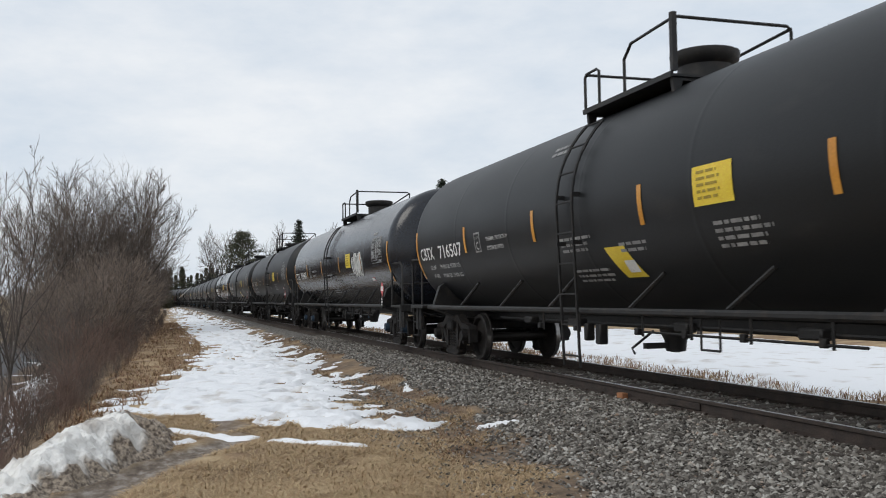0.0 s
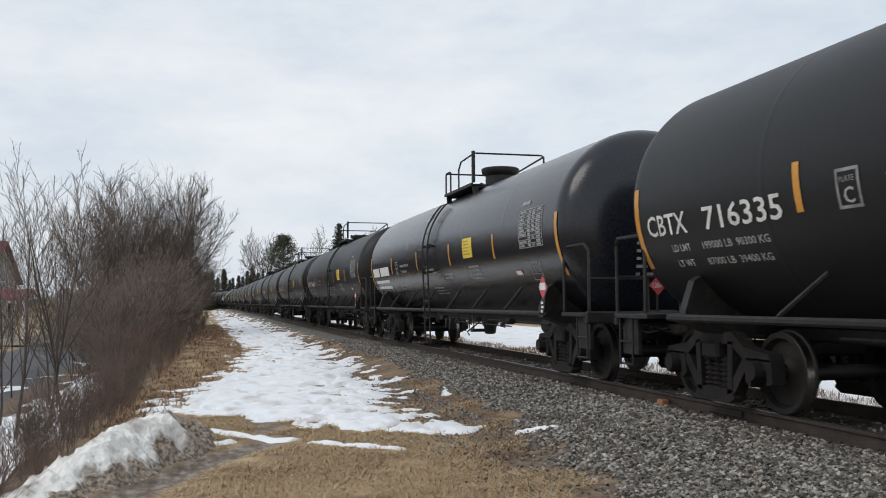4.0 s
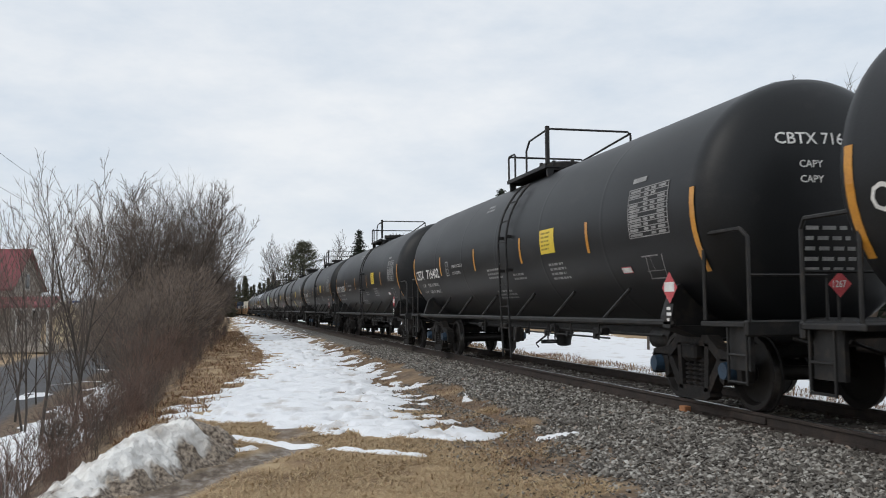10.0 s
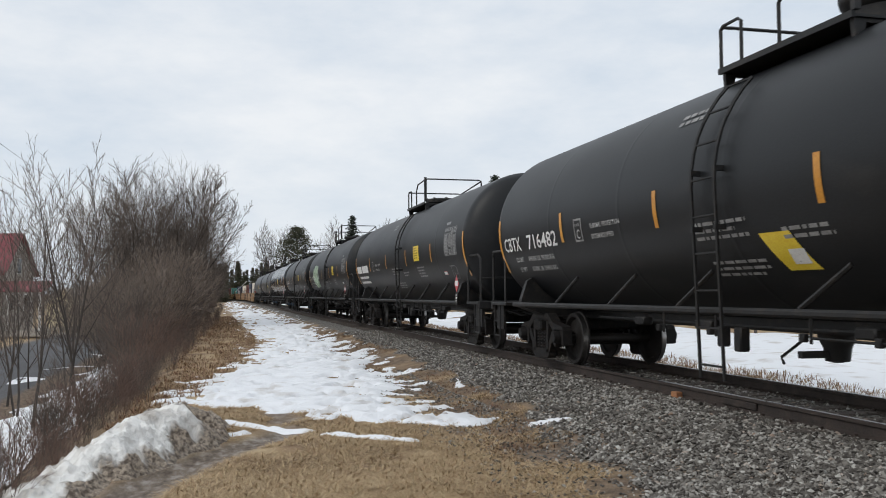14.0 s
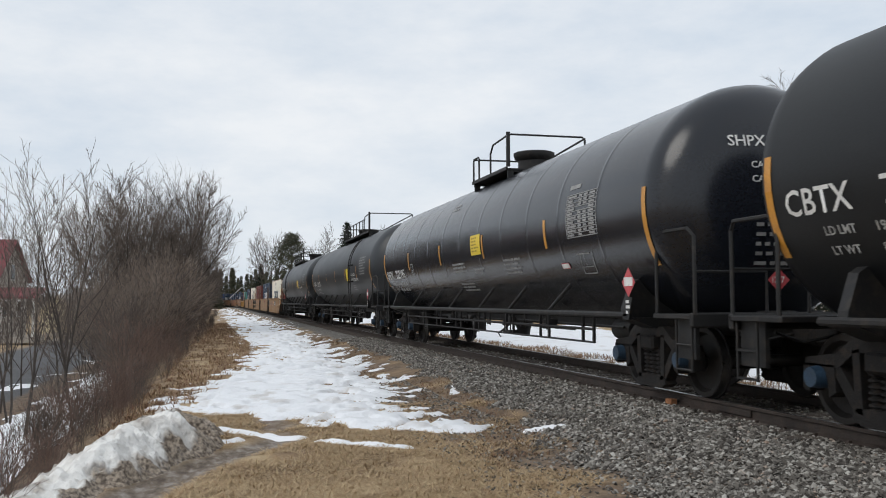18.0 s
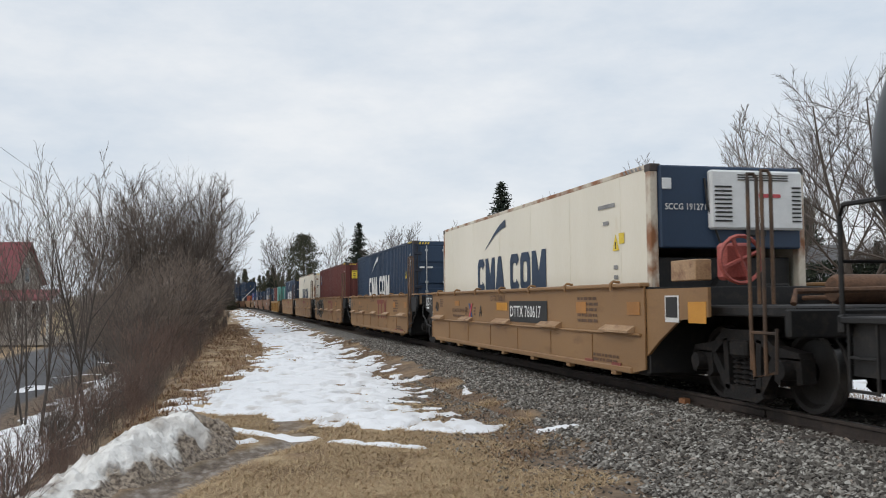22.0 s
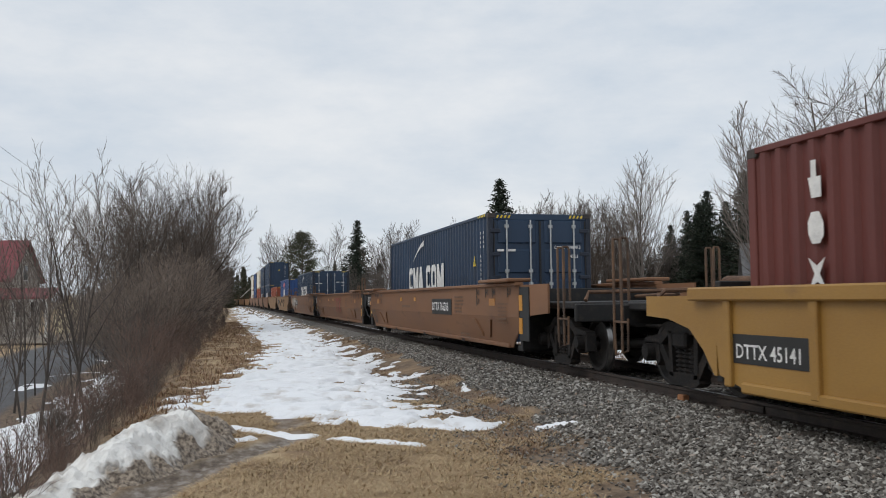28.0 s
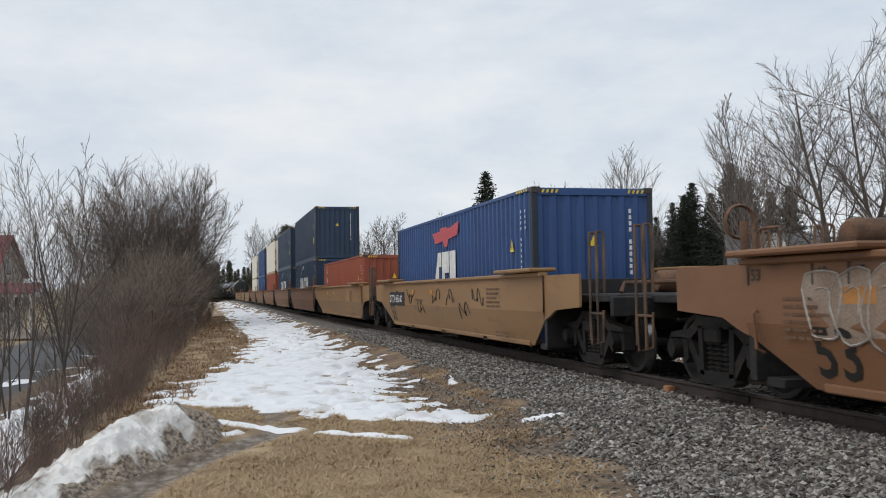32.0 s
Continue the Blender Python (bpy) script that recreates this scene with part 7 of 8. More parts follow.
def bare_tree(seed, height, stems, kids, last, up=0.25, wander=0.07, thin=0.006, trunk_r=0.13, splay=0.18, bark="bark", twig="twig", dome=None):
    """Meshes of a leafless tree: trunk with limbs, and crown of twigs."""
    rnd = random.Random(seed)
    wood, fine = ([], []), ([], [])
    for k in range(stems):
        a = 6.28 * (k + rnd.random()) / stems
        d = Vector((math.cos(a) * splay * rnd.uniform(0.4, 1.3), math.sin(a) * splay * rnd.uniform(0.4, 1.3), 1)).normalized()
        if stems == 1:
            d = Vector((rnd.gauss(0, 0.04), rnd.gauss(0, 0.04), 1)).normalized()
        p = Vector((rnd.gauss(0, 0.12), rnd.gauss(0, 0.12), -0.25)) if stems > 1 else Vector((0, 0, -0.25))
        grow(rnd, wood, fine, p, d, height * (rnd.uniform(0.82, 1.0) if stems > 1 else 1.0) + 0.25, trunk_r * rnd.uniform(0.7, 1.1), 0, last, up, wander, kids, thin, dome)
    return fast_mesh("trunk", *wood, M[bark], True), fast_mesh("crown", *fine, M[twig])


def plant(name, label, category, meshes, x, y, scale=1.0, turn=0.0, group="", z=None):
    ob = thing(name, label, category, group)
    for nm, me in zip(("trunk", "crown"), meshes):
        part(nm, me, None, ob)
    ob.location = (x, y, ground_z(x, y) if z is None else z)
    ob.rotation_euler = (0, 0, turn)
    ob.scale = (scale, scale, scale)
    return ob


rnd = random.Random(11)
BIG = [bare_tree(100 + k, 10.6, 8, (13, 9, 7), 3, 0.17, 0.08, 0.0074, 0.062, 0.37, "bark_dark", "twig_dark", (5.4, 3.6, 5.7, 0.35, 0.8)) for k in range(2)]
for k, (x, y, s) in enumerate(((-4.8, 52, 0.91), (-2.5, 53, 0.93), (-3.5, 57, 0.99), (-3.2, 63, 0.8), (-1.5, 70, 0.66), (-1.2, 95, 0.6), (-0.8, 130, 0.6))):
    plant("bare_tree", "leafless many-stemmed tree with a rounded crown in the thicket", "tree", BIG[k % 2], x, y, s, rnd.uniform(0, 6.28), "bare trees of the thicket")
YOUNG = [bare_tree(200 + k, 5.4, 1, (15, 6, 4), 3, 0.30, 0.06, 0.0048, 0.042, 0.16, "bark_dark", "twig_dark") for k in range(4)]
for k, (x, y, s) in enumerate(((-2.35, 17.4, 0.74), (-3.0, 19.5, 0.86), (-4.1, 22.5, 0.95), (-5.3, 27, 0.95), (-3.6, 25.5, 0.92), (-6.1, 31, 1.0), (-7.2, 35, 1.05), (-8.6, 37, 0.9), (-6.0, 24, 0.7), (-4.9, 33, 0.95), (-9.5, 42, 1.0), (-7.6, 41, 1.0), (-3.3, 15.0, 0.55), (-4.6, 18.4, 0.66))):
    plant("young_tree", "slender leafless young tree on the bank", "tree", YOUNG[k % 4], x, y, s, rnd.uniform(0, 6.28), "young trees on the bank")
# low upright stems, wide arching bushes
SHRUB = [bare_tree(300 + k, 2.3, 8, (6, 3), 2, 0.14, 0.07, 0.0064, 0.012, 0.28, "twig_red" if k % 2 else "twig_dark", "twig_red" if k % 2 else "twig_dark") for k in range(4)]
BUSH = [bare_tree(320 + k, 5.2, 11, (8, 4, 4), 3, 0.12, 0.11, 0.0095, 0.026, 0.42, "bark_dark", "twig_grey", (2.1, 2.4, 3.2)) for k in range(3)]


def brush_edge(y):
    return lerp([(10, -1.75), (14, -1.45), (18, -1.35), (24, -1.1), (32, -0.9), (45, -0.55), (59, -0.1), (100, 0.3), (160, 0.6)], y)


def shrubs():
    rnd = random.Random(21)
    y = 15.0
    while y < 140:
        for j in range(5 if y < 34 else 4):
            x = brush_edge(y) + 0.25 - j * rnd.uniform(0.55, 0.85) - rnd.uniform(0, 0.35)
            if y < 21 and j > 2 - (y < 18):
                continue
            if x < -0.102 * y and (y > 24 or rnd.random() < 0.6):
                continue
            tall = rnd.uniform(0.6, 1.15) * (0.32 if j == 0 else 0.6 if j == 1 else 0.95) * (0.75 if y < 20 else 1.0)
            if x < -0.10 * y:
                tall *= 0.62
            kk = (0 if rnd.random() < 0.5 else 2) + (1 if rnd.random() < (0.5 if j < 2 else 0.12) else 0)
            plant("shrub", "tangled leafless shrub of reddish-brown stems" if kk % 2 else "tangled leafless grey-brown shrub", "shrub", SHRUB[kk], x, y + rnd.uniform(-0.7, 0.7), tall, rnd.uniform(0, 6.28), "shrubs of the thicket")
        y += 0.95 if y < 36 else 1.6 if y < 70 else 5
    for x, y, s in ((-2.1, 30.5, 0.55), (-2.5, 34.0, 0.68), (-1.7, 37, 0.72), (-3.0, 39.5, 0.85), (-2.0, 42.5, 0.85), (-3.5, 46, 1.0), (-5.0, 47, 0.95), (-2.1, 48, 0.92), (-3.3, 52, 1.05), (-1.9, 54, 0.9), (-4.6, 57, 1.0), (-6.3, 54, 0.9), (-2.0, 60, 0.92), (-2.9, 66, 1.05), (-1.8, 76, 0.95), (-1.6, 92, 0.95), (-1.5, 112, 1.0), (-4.4, 40, 0.8), (-5.4, 43, 0.8)):
        plant("bush", "wide leafless bush of arching grey-brown twigs", "shrub", BUSH[rnd.randrange(3)], x, y, s, rnd.uniform(0, 6.28), "bushes of the thicket")


shrubs()
for k in range(52):
    y = 8.4 + 11 * rnd.random()
    x = brush_edge(y) - 0.05 - 0.75 * rnd.random() ** 1.3
    plant("shrub", "low tangle of bare twigs on the bank", "shrub", SHRUB[k % 4], x, y, rnd.uniform(0.22, 0.42), rnd.uniform(0, 6.28), "shrubs of the thicket")


def conifer(seed, height, width, mat, ragged=0.25, bare=0.08, droop=0.35, coarse=1.0):
    rnd = random.Random(seed)
    wood, fine = ([], []), ([], [])
    stick(*wood, Vector((0, 0, -0.3)), Vector((0, 0, height * 0.97)), height * 0.014, 0.02, 6)
    z = height * bare
    while z < height:
        f = z / height
        reach = width / 2 * (1 - f) ** 0.95 + 0.10
        for k in range(9):
            a = rnd.uniform(0, 6.28)
            L = reach * rnd.uniform(1 - ragged, 1 + ragged * 0.5)
            d = Vector((math.cos(a), math.sin(a), -droop + 0.75 * f))
            root = Vector((0, 0, z + rnd.uniform(-0.15, 0.15)))
            tip = root + d * L
            stick(*wood, root, tip, 0.03 * (1 - f) + 0.012, 0.008, 3)
            m = max(2, int(L / (0.28 * coarse)))
            for j in range(m):
                g = (j + 0.6) / m
                c = root.lerp(tip, g)
                for q in range(4):
                    w = 0.20 + 0.28 * (1 - g) * (1 - f)
                    e = Vector((rnd.gauss(0, w), rnd.gauss(0, w), rnd.gauss(-0.10, 0.10)))
                    s = rnd.uniform(0.16, 0.30) * coarse
                    o = len(fine[0])
                    u = Vector((rnd.gauss(0, 1), rnd.gauss(0, 1), rnd.gauss(0, 0.5))).normalized() * s
                    v = Vector((rnd.gauss(0, 1), rnd.gauss(0, 1), rnd.gauss(0, 0.5))).normalized() * s * 0.5
                    cc = c + e
                    for pt in (cc - u, cc + v, cc + u, cc - v * 0.7 + Vector((0, 0, 0.06))):
                        fine[0].append((pt.x, pt.y, pt.z))
                    fine[1].extend([(o, o + 1, o + 2), (o, o + 2, o + 3), (o, o + 3, o + 1), (o + 1, o + 3, o + 2)])
        z += (height * 0.026 + 0.02) * coarse
    return fast_mesh("trunk", *wood, M["bark"]), fast_mesh("crown", *fine, M[mat])


def pine(seed, height, width):
    """An old pine with a broad, open, lumpy crown."""
    rnd = random.Random(seed)
    wood, fine = ([], []), ([], [])
    stick(*wood, Vector((0, 0, -0.3)), Vector((0, 0, height * 0.9)), height * 0.018, 0.06, 7)
    for k in range(70):
        f = 0.06 + 0.91 * k / 70
        a = k * 2.4 + rnd.uniform(-0.4, 0.4)
        L = width / 2 * min(1.0, 1.25 * (1 - f) ** 0.62) * rnd.uniform(0.6, 1.08)
        root = Vector((0, 0, height * f * 0.92))
        tip = root + Vector((math.cos(a) * L, math.sin(a) * L, L * 0.32))
        stick(*wood, root, tip, 0.09 * (1 - f) + 0.03, 0.02, 4)
        for j in range(6):
            c = root.lerp(tip, 0.35 + 0.65 * (j + 1) / 6)
            for q in range(46):
                e = Vector((rnd.gauss(0, 0.55), rnd.gauss(0, 0.55), rnd.gauss(0.15, 0.28)))
                s = rnd.uniform(0.10, 0.24)
                o = len(fine[0])
                u = Vector((rnd.gauss(0, 1), rnd.gauss(0, 1), rnd.gauss(0.3, 0.7))).normalized() * s
                v = Vector((rnd.gauss(0, 1), rnd.gauss(0, 1), rnd.gauss(0, 0.7))).normalized() * s * 0.4
                cc = c + e
                for pt in (cc - u, cc + v, cc + u, cc - v):
                    fine[0].append((pt.x, pt.y, pt.z))
                fine[1].extend([(o, o + 1, o + 2), (o, o + 2, o + 3)])
    return fast_mesh("trunk", *wood, M["bark"]), fast_mesh("crown", *fine, M["needle_pine"])


def polar(az, dist):
    a = radians(az)
    return dist * math.sin(a), dist * math.cos(a)


SPRUCE = [conifer(401, 14, 9.4, "needle", 0.22, 0.02, 0.22, 0.72), conifer(402, 14, 7.6, "needle", 0.3, 0.04, 0.30, 0.8), conifer(403, 14, 8.8, "needle", 0.28, 0.03, 0.26, 0.8)]
for az, dist, el, kk in ((17.35, 90, 7.5, 0), (8.3, 170, 4.9, 2), (32.3, 95, 7.4, 0), (30.1, 105, 6.3, 0), (29.6, 100, 5.6, 0), (33.0, 92, 6.4, 0), (31.2, 100, 5.6, 0), (33.4, 98, 6.2, 2), (34.6, 104, 5.6, 1), (28.9, 108, 5.2, 1), (35.6, 95, 5.9, 0), (29.5, 112, 4.6, 0), (27.9, 112, 4.2, 2), (2.95, 260, 2.3, 1)):
    x, y = polar(az, dist)
    tall = 1.27 + dist * math.tan(radians(el)) + 0.5
    plant("spruce", "dark green spruce standing beyond the track", "tree", SPRUCE[kk], x, y, tall / 14, rnd.uniform(0, 6.28), "spruces")
PINE = pine(420, 17, 12)
x, y = polar(4.85, 200)
plant("pine", "broad old pine with a ragged crown", "tree", PINE, x, y, 1.06, 0.4)
FAR_BARE = [bare_tree(500 + k, 10.2, (3, 1, 5)[k], ((9, 7, 6), (16, 7, 5), (8, 6, 5))[k], 3, 0.2, 0.07, 0.014, 0.11, 0.28, "bark", "twig_mid", (6.0, 3.3, 5.4, 0.35, 0.8)) for k in range(3)]
OLD_BARE = [bare_tree(510 + k, 10.6, (4, 3)[k], (11, 8, 7), 3, 0.06, 0.075, 0.0085, 0.15, 0.46, "bark", "twig_mid", (6.0, 5.2, 5.6, 0.45, 1.05)) for k in range(2)]
SLIM = bare_tree(520, 11.6, 1, (24, 8, 6), 3, 0.3, 0.05, 0.0095, 0.11, 0.2, "bark", "twig_pale", (6.6, 3.0, 5.2))
for az, dist, el, kk in ((11.25, 130, 5.0, 0), (13.1, 135, 4.3, 2), (15.2, 130, 5.2, 2), (9.6, 150, 4.2, 2), (6.3, 205, 4.6, 1), (3.6, 208, 4.7, 2), (20.2, 85, 6.4, 0), (21.6, 82, 7.0, 2), (23.0, 84, 6.7, 2), (24.2, 88, 6.4, 0), (19.2, 95, 5.6, 2), (22.4, 92, 6.0, 0), (20.9, 94, 5.8, 2), (25.3, 90, 6.2, 2), (26.3, 39, 8.0, 5), (38.3, 52, 13.0, 3), (33.05, 40.5, 9.9, 5), (42.0, 48, 13.6, 4), (35.2, 68, 8.8, 5), (33.8, 80, 8.0, 0), (46, 56, 12.5, 3)):
    x, y = polar(az, dist)
    tall = 1.27 + dist * math.tan(radians(el)) + 0.5
    kinds = FAR_BARE + OLD_BARE + [SLIM]
    plant("bare_tree", "tall leafless tree beyond the field" if kk in (0, 3, 4) else "pale slender leafless tree beyond the field", "tree", kinds[kk], x, y, tall / 11.3, rnd.uniform(0, 6.28), "leafless trees beyond the field")
WOOD_CON = conifer(441, 11, 5.4, "needle", 0.35, 0.02, 0.35, 1.1)
FAR_CON = conifer(440, 11, 5.5, "needle_pine", 0.45, 0.02, 0.35, 1.2)
for k in range(60):
    az = -6 + 15 * (k + rnd.random()) / 60
    dist = rnd.uniform(330, 400)
    x, y = polar(az, dist)
    plant("far_pine", "distant green pine at the bend of the line", "tree", FAR_CON, x, y, rnd.uniform(0.95, 1.35), rnd.uniform(0, 6.28), "distant pines")
for k in range(18):
    x = -4.5 + 6.0 * (k + rnd.random()) / 18
    plant("far_pine", "green pine standing where the line bends away", "tree", FAR_CON, x, rnd.uniform(212, 245), rnd.uniform(0.58, 0.80), rnd.uniform(0, 6.28), "pines at the bend")
for k in range(150):
    az = 8 + 10 * (k + rnd.random()) / 30 if k < 30 else 18 + 27 * (k - 30 + rnd.random()) / 120
    dist = rnd.uniform(98, 150)
    x, y = polar(az, dist)
    if k % 4:
        plant("bare_tree", "leafless tree of the wood behind the field", "tree", FAR_BARE[k % 3], x, y, rnd.uniform(0.6, 0.9) if k > 29 else rnd.uniform(0.45, 0.62), rnd.uniform(0, 6.28), "wood behind the field")
    else:
        plant("spruce", "dark spruce of the wood behind the field", "tree", WOOD_CON, x, y, rnd.uniform(0.5, 0.72), rnd.uniform(0, 6.28), "wood behind the field")
for k in range(84):
    az = -30 + 29.2 * (k + rnd.random()) / 84
    dist = rnd.uniform(140, 190)
    x, y = polar(az, dist)
    plant("bare_tree", "leafless tree behind the houses", "tree", FAR_BARE[k % 3], x, y, rnd.uniform(0.42, 0.62), rnd.uniform(0, 6.28), "trees behind the houses")


# ---- grass, weeds and stones ----
def blades(name, label, count, where, size, mat, seed, flat=0.7):
    r = np.random.RandomState(seed)
    V, F = [], []
    made = 0
    while made < count:
        x, y, keep = where(r)
        if not keep:
            made += 1
            continue
        h = size * r.uniform(0.5, 1.5)
        a = r.uniform(0, 6.283)
        lean = h * r.uniform(0.2, 1.0) * flat * 1.4
        z = ground_z(x, y) - 0.005
        dx, dy = math.cos(a), math.sin(a)
        w = (r.uniform(0.0013, 0.0030) if flat > 1 else r.uniform(0.0018, 0.0042)) * (1 + y / 18)
        o = len(V)
        zt = z + h * max(0.12, 1 - flat * r.uniform(0.5, 1.1))
        V += [(x - dy * w, y + dx * w, z), (x + dy * w, y - dx * w, z), (x + dx * lean * 0.5 + dy * w, y + dy * lean * 0.5 - dx * w, z + (zt - z) * 0.8), (x + dx * lean * 0.5 - dy * w, y + dy * lean * 0.5 + dx * w, z + (zt - z) * 0.8), (x + dx * lean, y + dy * lean, zt)]
        F += [(o, o + 1, o + 2, o + 3), (o + 3, o + 2, o + 4)]
        made += 1
    return tagged(new(name, fast_mesh(name, V, F, mat)), label, "grass", kind="stuff")


def lawn(r):
    y = 5.5 + 9.5 * r.rand() ** 1.2
    x = r.uniform(-1.6, 4.3)
    ok = snow_depth(x, y) < 0 and a_mud(x, y) < 0.4 and mound_z(x, y) < 0 and a_gravel(x, y) < 0.5 and bars_depth(x, y) < 0
    ok = ok and (off_track(x, y) < -4.1 or a_litter(x, y) < 0.35 + 0.3 * r.rand())
    return x, y, ok and n2(x, y, 1.1, 60) + 0.5 * n2(x, y, 3.7, 61) > -0.5 + 0.4 * r.rand()


def verge(r):
    y = 14 + 60 * r.rand() ** 1.5
    u = off_track(0, y)
    left, right = brush_edge(y) - 0.1, lerp([(14, -0.6), (20, 0.2), (24, 0.8), (33, 1.6), (50, 1.4), (74, 1.2)], y)
    x = left + (right - left) * r.rand()
    return x, y, snow_depth(x, y) < 0.0 and mound_z(x, y) < 0.05 and n2(x, y, 1.3, 62) + 0.6 * n2(x, y, 4, 63) > -0.25 + 0.5 * r.rand()


def right_edge(r):
    y = 9 + 30 * r.rand() ** 1.6
    x = 2.9 + 1.7 * r.rand() + lerp([(9, 0.0), (20, 0.3), (40, 0.6)], y)
    return x, y, snow_depth(x, y) < 0 and n2(x, y, 0.8, 70) > -0.25 and a_gravel(x, y) < 0.6


def far_verge(r):
    y = 8 + 60 * r.rand() ** 1.4
    x = TRACK_X + 2.7 + 2.2 * r.rand() ** 1.3 + 0.4 * n2(0, y, 0.4, 3)
    return x, y, n2(x, y, 0.7, 71) > -0.35


blades("dry_grass", "flattened pale dead grass", 210000, lawn, 0.10, M["straw"], 1, 1.14)
blades("verge_grass", "tall dead grass at the edge of the thicket", 34000, verge, 0.15, M["verge"], 2, 0.75)
blades("edge_grass", "tufts of dead grass between snow and ballast", 18000, right_edge, 0.075, M["weed"], 3, 0.85)
blades("far_weeds", "brown dead weeds on the far side of the track", 22000, far_verge, 0.20, M["verge"], 4, 0.6)


def ballast(name, label, count, where, seed, lo, hi):
    r = np.random.RandomState(seed)
    V, F = [], []
    base = [(1, 0, 0), (-1, 0, 0), (0, 1, 0), (0, -1, 0), (0, 0, 1), (0, 0, -1)]
    tri = [(0, 2, 4), (2, 1, 4), (1, 3, 4), (3, 0, 4), (2, 0, 5), (1, 2, 5), (3, 1, 5), (0, 3, 5)]
    for k in range(count):
        x, y, keep = where(r)
        if not keep:
            continue
        s = r.uniform(lo, hi)
        z = ground_z(x, y) + s * r.uniform(-0.1, 0.5)
        a = r.uniform(0, 6.28)
        ca, sa = math.cos(a), math.sin(a)
        sx, sy, sz = s * r.uniform(0.7, 1.3), s * r.uniform(0.5, 1.0), s * r.uniform(0.4, 0.8)
        tilt = r.uniform(-0.6, 0.6)
        o = len(V)
        for bx, by, bz in base:
            px, py, pz = bx * sx + r.uniform(-0.4, 0.4) * s * 0.6, by * sy + r.uniform(-0.4, 0.4) * s * 0.6, bz * sz
            pz += px * tilt
            V.append((x + px * ca - py * sa, y + px * sa + py * ca, z + pz))
        F += [tuple(i + o for i in f) for f in tri]
    return tagged(new(name, fast_mesh(name, V, F, M["stone"])), label, "ballast", kind="stuff")


def shoulder(r):
    y = 5.2 + 30 * r.rand() ** 1.9
    u = -0.85 - 2.9 * r.rand() ** 0.9
    x = TRACK_X + u
    return x, y, a_gravel(x, y) > 0.25 + 0.5 * r.rand()


def crib(r):
    y = 5.2 + 40 * r.rand() ** 1.7
    x = TRACK_X + r.uniform(-0.68, 2.4)
    return x, y, True


ballast("ballast_stones", "grey crushed-stone ballast on the track shoulder", 70000, shoulder, 7, 0.013, 0.041)
ballast("ballast_between_rails", "dark crushed stone between the rails", 15000, crib, 8, 0.018, 0.042)


def strays(r):
    y = 6 + 14 * r.rand()
    x = TRACK_X - 3.0 - 1.5 * r.rand() ** 2
    return x, y, snow_depth(x, y) < 0


ballast("stray_stones", "stray ballast stones in the grass", 4200, strays, 9, 0.012, 0.03)


# ---- houses, fences, wires ----
M["roof_red"] = noisy("red_metal_roof", (0.17, 0.028, 0.036), (0.22, 0.042, 0.05), 0.8, 0.5, 0, 0.05, 20, (1, 4, 1))
M["siding"] = noisy("weathered_siding", (0.34, 0.31, 0.27), (0.44, 0.40, 0.35), 1.2, 0.8, 0, 0.1, 12, (1, 1, 8))
M["roof_grey"] = noisy("grey_shingle_roof", (0.12, 0.12, 0.125), (0.18, 0.18, 0.185), 2, 0.85, 0, 0.2, 20)
M["siding_yellow"] = noisy("faded_yellow_siding", (0.62, 0.54, 0.36), (0.72, 0.64, 0.45), 1.2, 0.8, 0, 0.1, 12, (1, 1, 8))
M["trim_white"] = noisy("white_trim", (0.62, 0.61, 0.58), (0.72, 0.71, 0.68), 2, 0.6)
M["glass_dark"] = material("window_glass", 0.08)[0]
M["glass_dark"].node_tree.nodes["Principled BSDF"].inputs["Base Color"].default_value = (0.02, 0.025, 0.03, 1)
M["pole"] = noisy("grey_pole_wood", (0.16, 0.14, 0.12), (0.24, 0.21, 0.18), 2, 0.9, 0, 0.3, 20, (4, 4, 0.4))


def gabled(name, label, w, d, eave, ridge, wall, roof, windows, z0=-0.3):
    """A house with its ridge along x; w is its width in x, d its depth in y."""
    ob = thing(name, label, "house")
    s = Shape()
    s.prism([(-d / 2, z0), (d / 2, z0), (d / 2, eave), (0, ridge), (-d / 2, eave)], 0, -w / 2, w / 2)
    part("wall", s, M[wall], ob)
    t = 0.14
    ov = 0.45
    k = (ridge - eave) / (d / 2)
    for sg in (-1, 1):
        s = Shape().prism([(0, ridge + 0.02), (0, ridge + t + 0.02), (sg * (d / 2 + ov), eave - k * ov + t + 0.02), (sg * (d / 2 + ov), eave - k * ov + 0.02)], 0, -w / 2 - ov, w / 2 + ov)
        part("roof", s, M[roof], ob)
    for axis, a, z, ww, hh in windows:
        wdw = part("window", Shape().box((w / 2 + 0.02, a, z) if axis == "x" else (a, -d / 2 - 0.02, z), (0.06, ww + 0.2, hh + 0.2) if axis == "x" else (ww + 0.2, 0.06, hh + 0.2), 0.01), M["trim_white"], ob)
        part("pane", Shape().box((w / 2 + 0.05, a, z) if axis == "x" else (a, -d / 2 - 0.05, z), (0.02, ww, hh) if axis == "x" else (ww, 0.02, hh)), M["glass_dark"], wdw)
    return ob


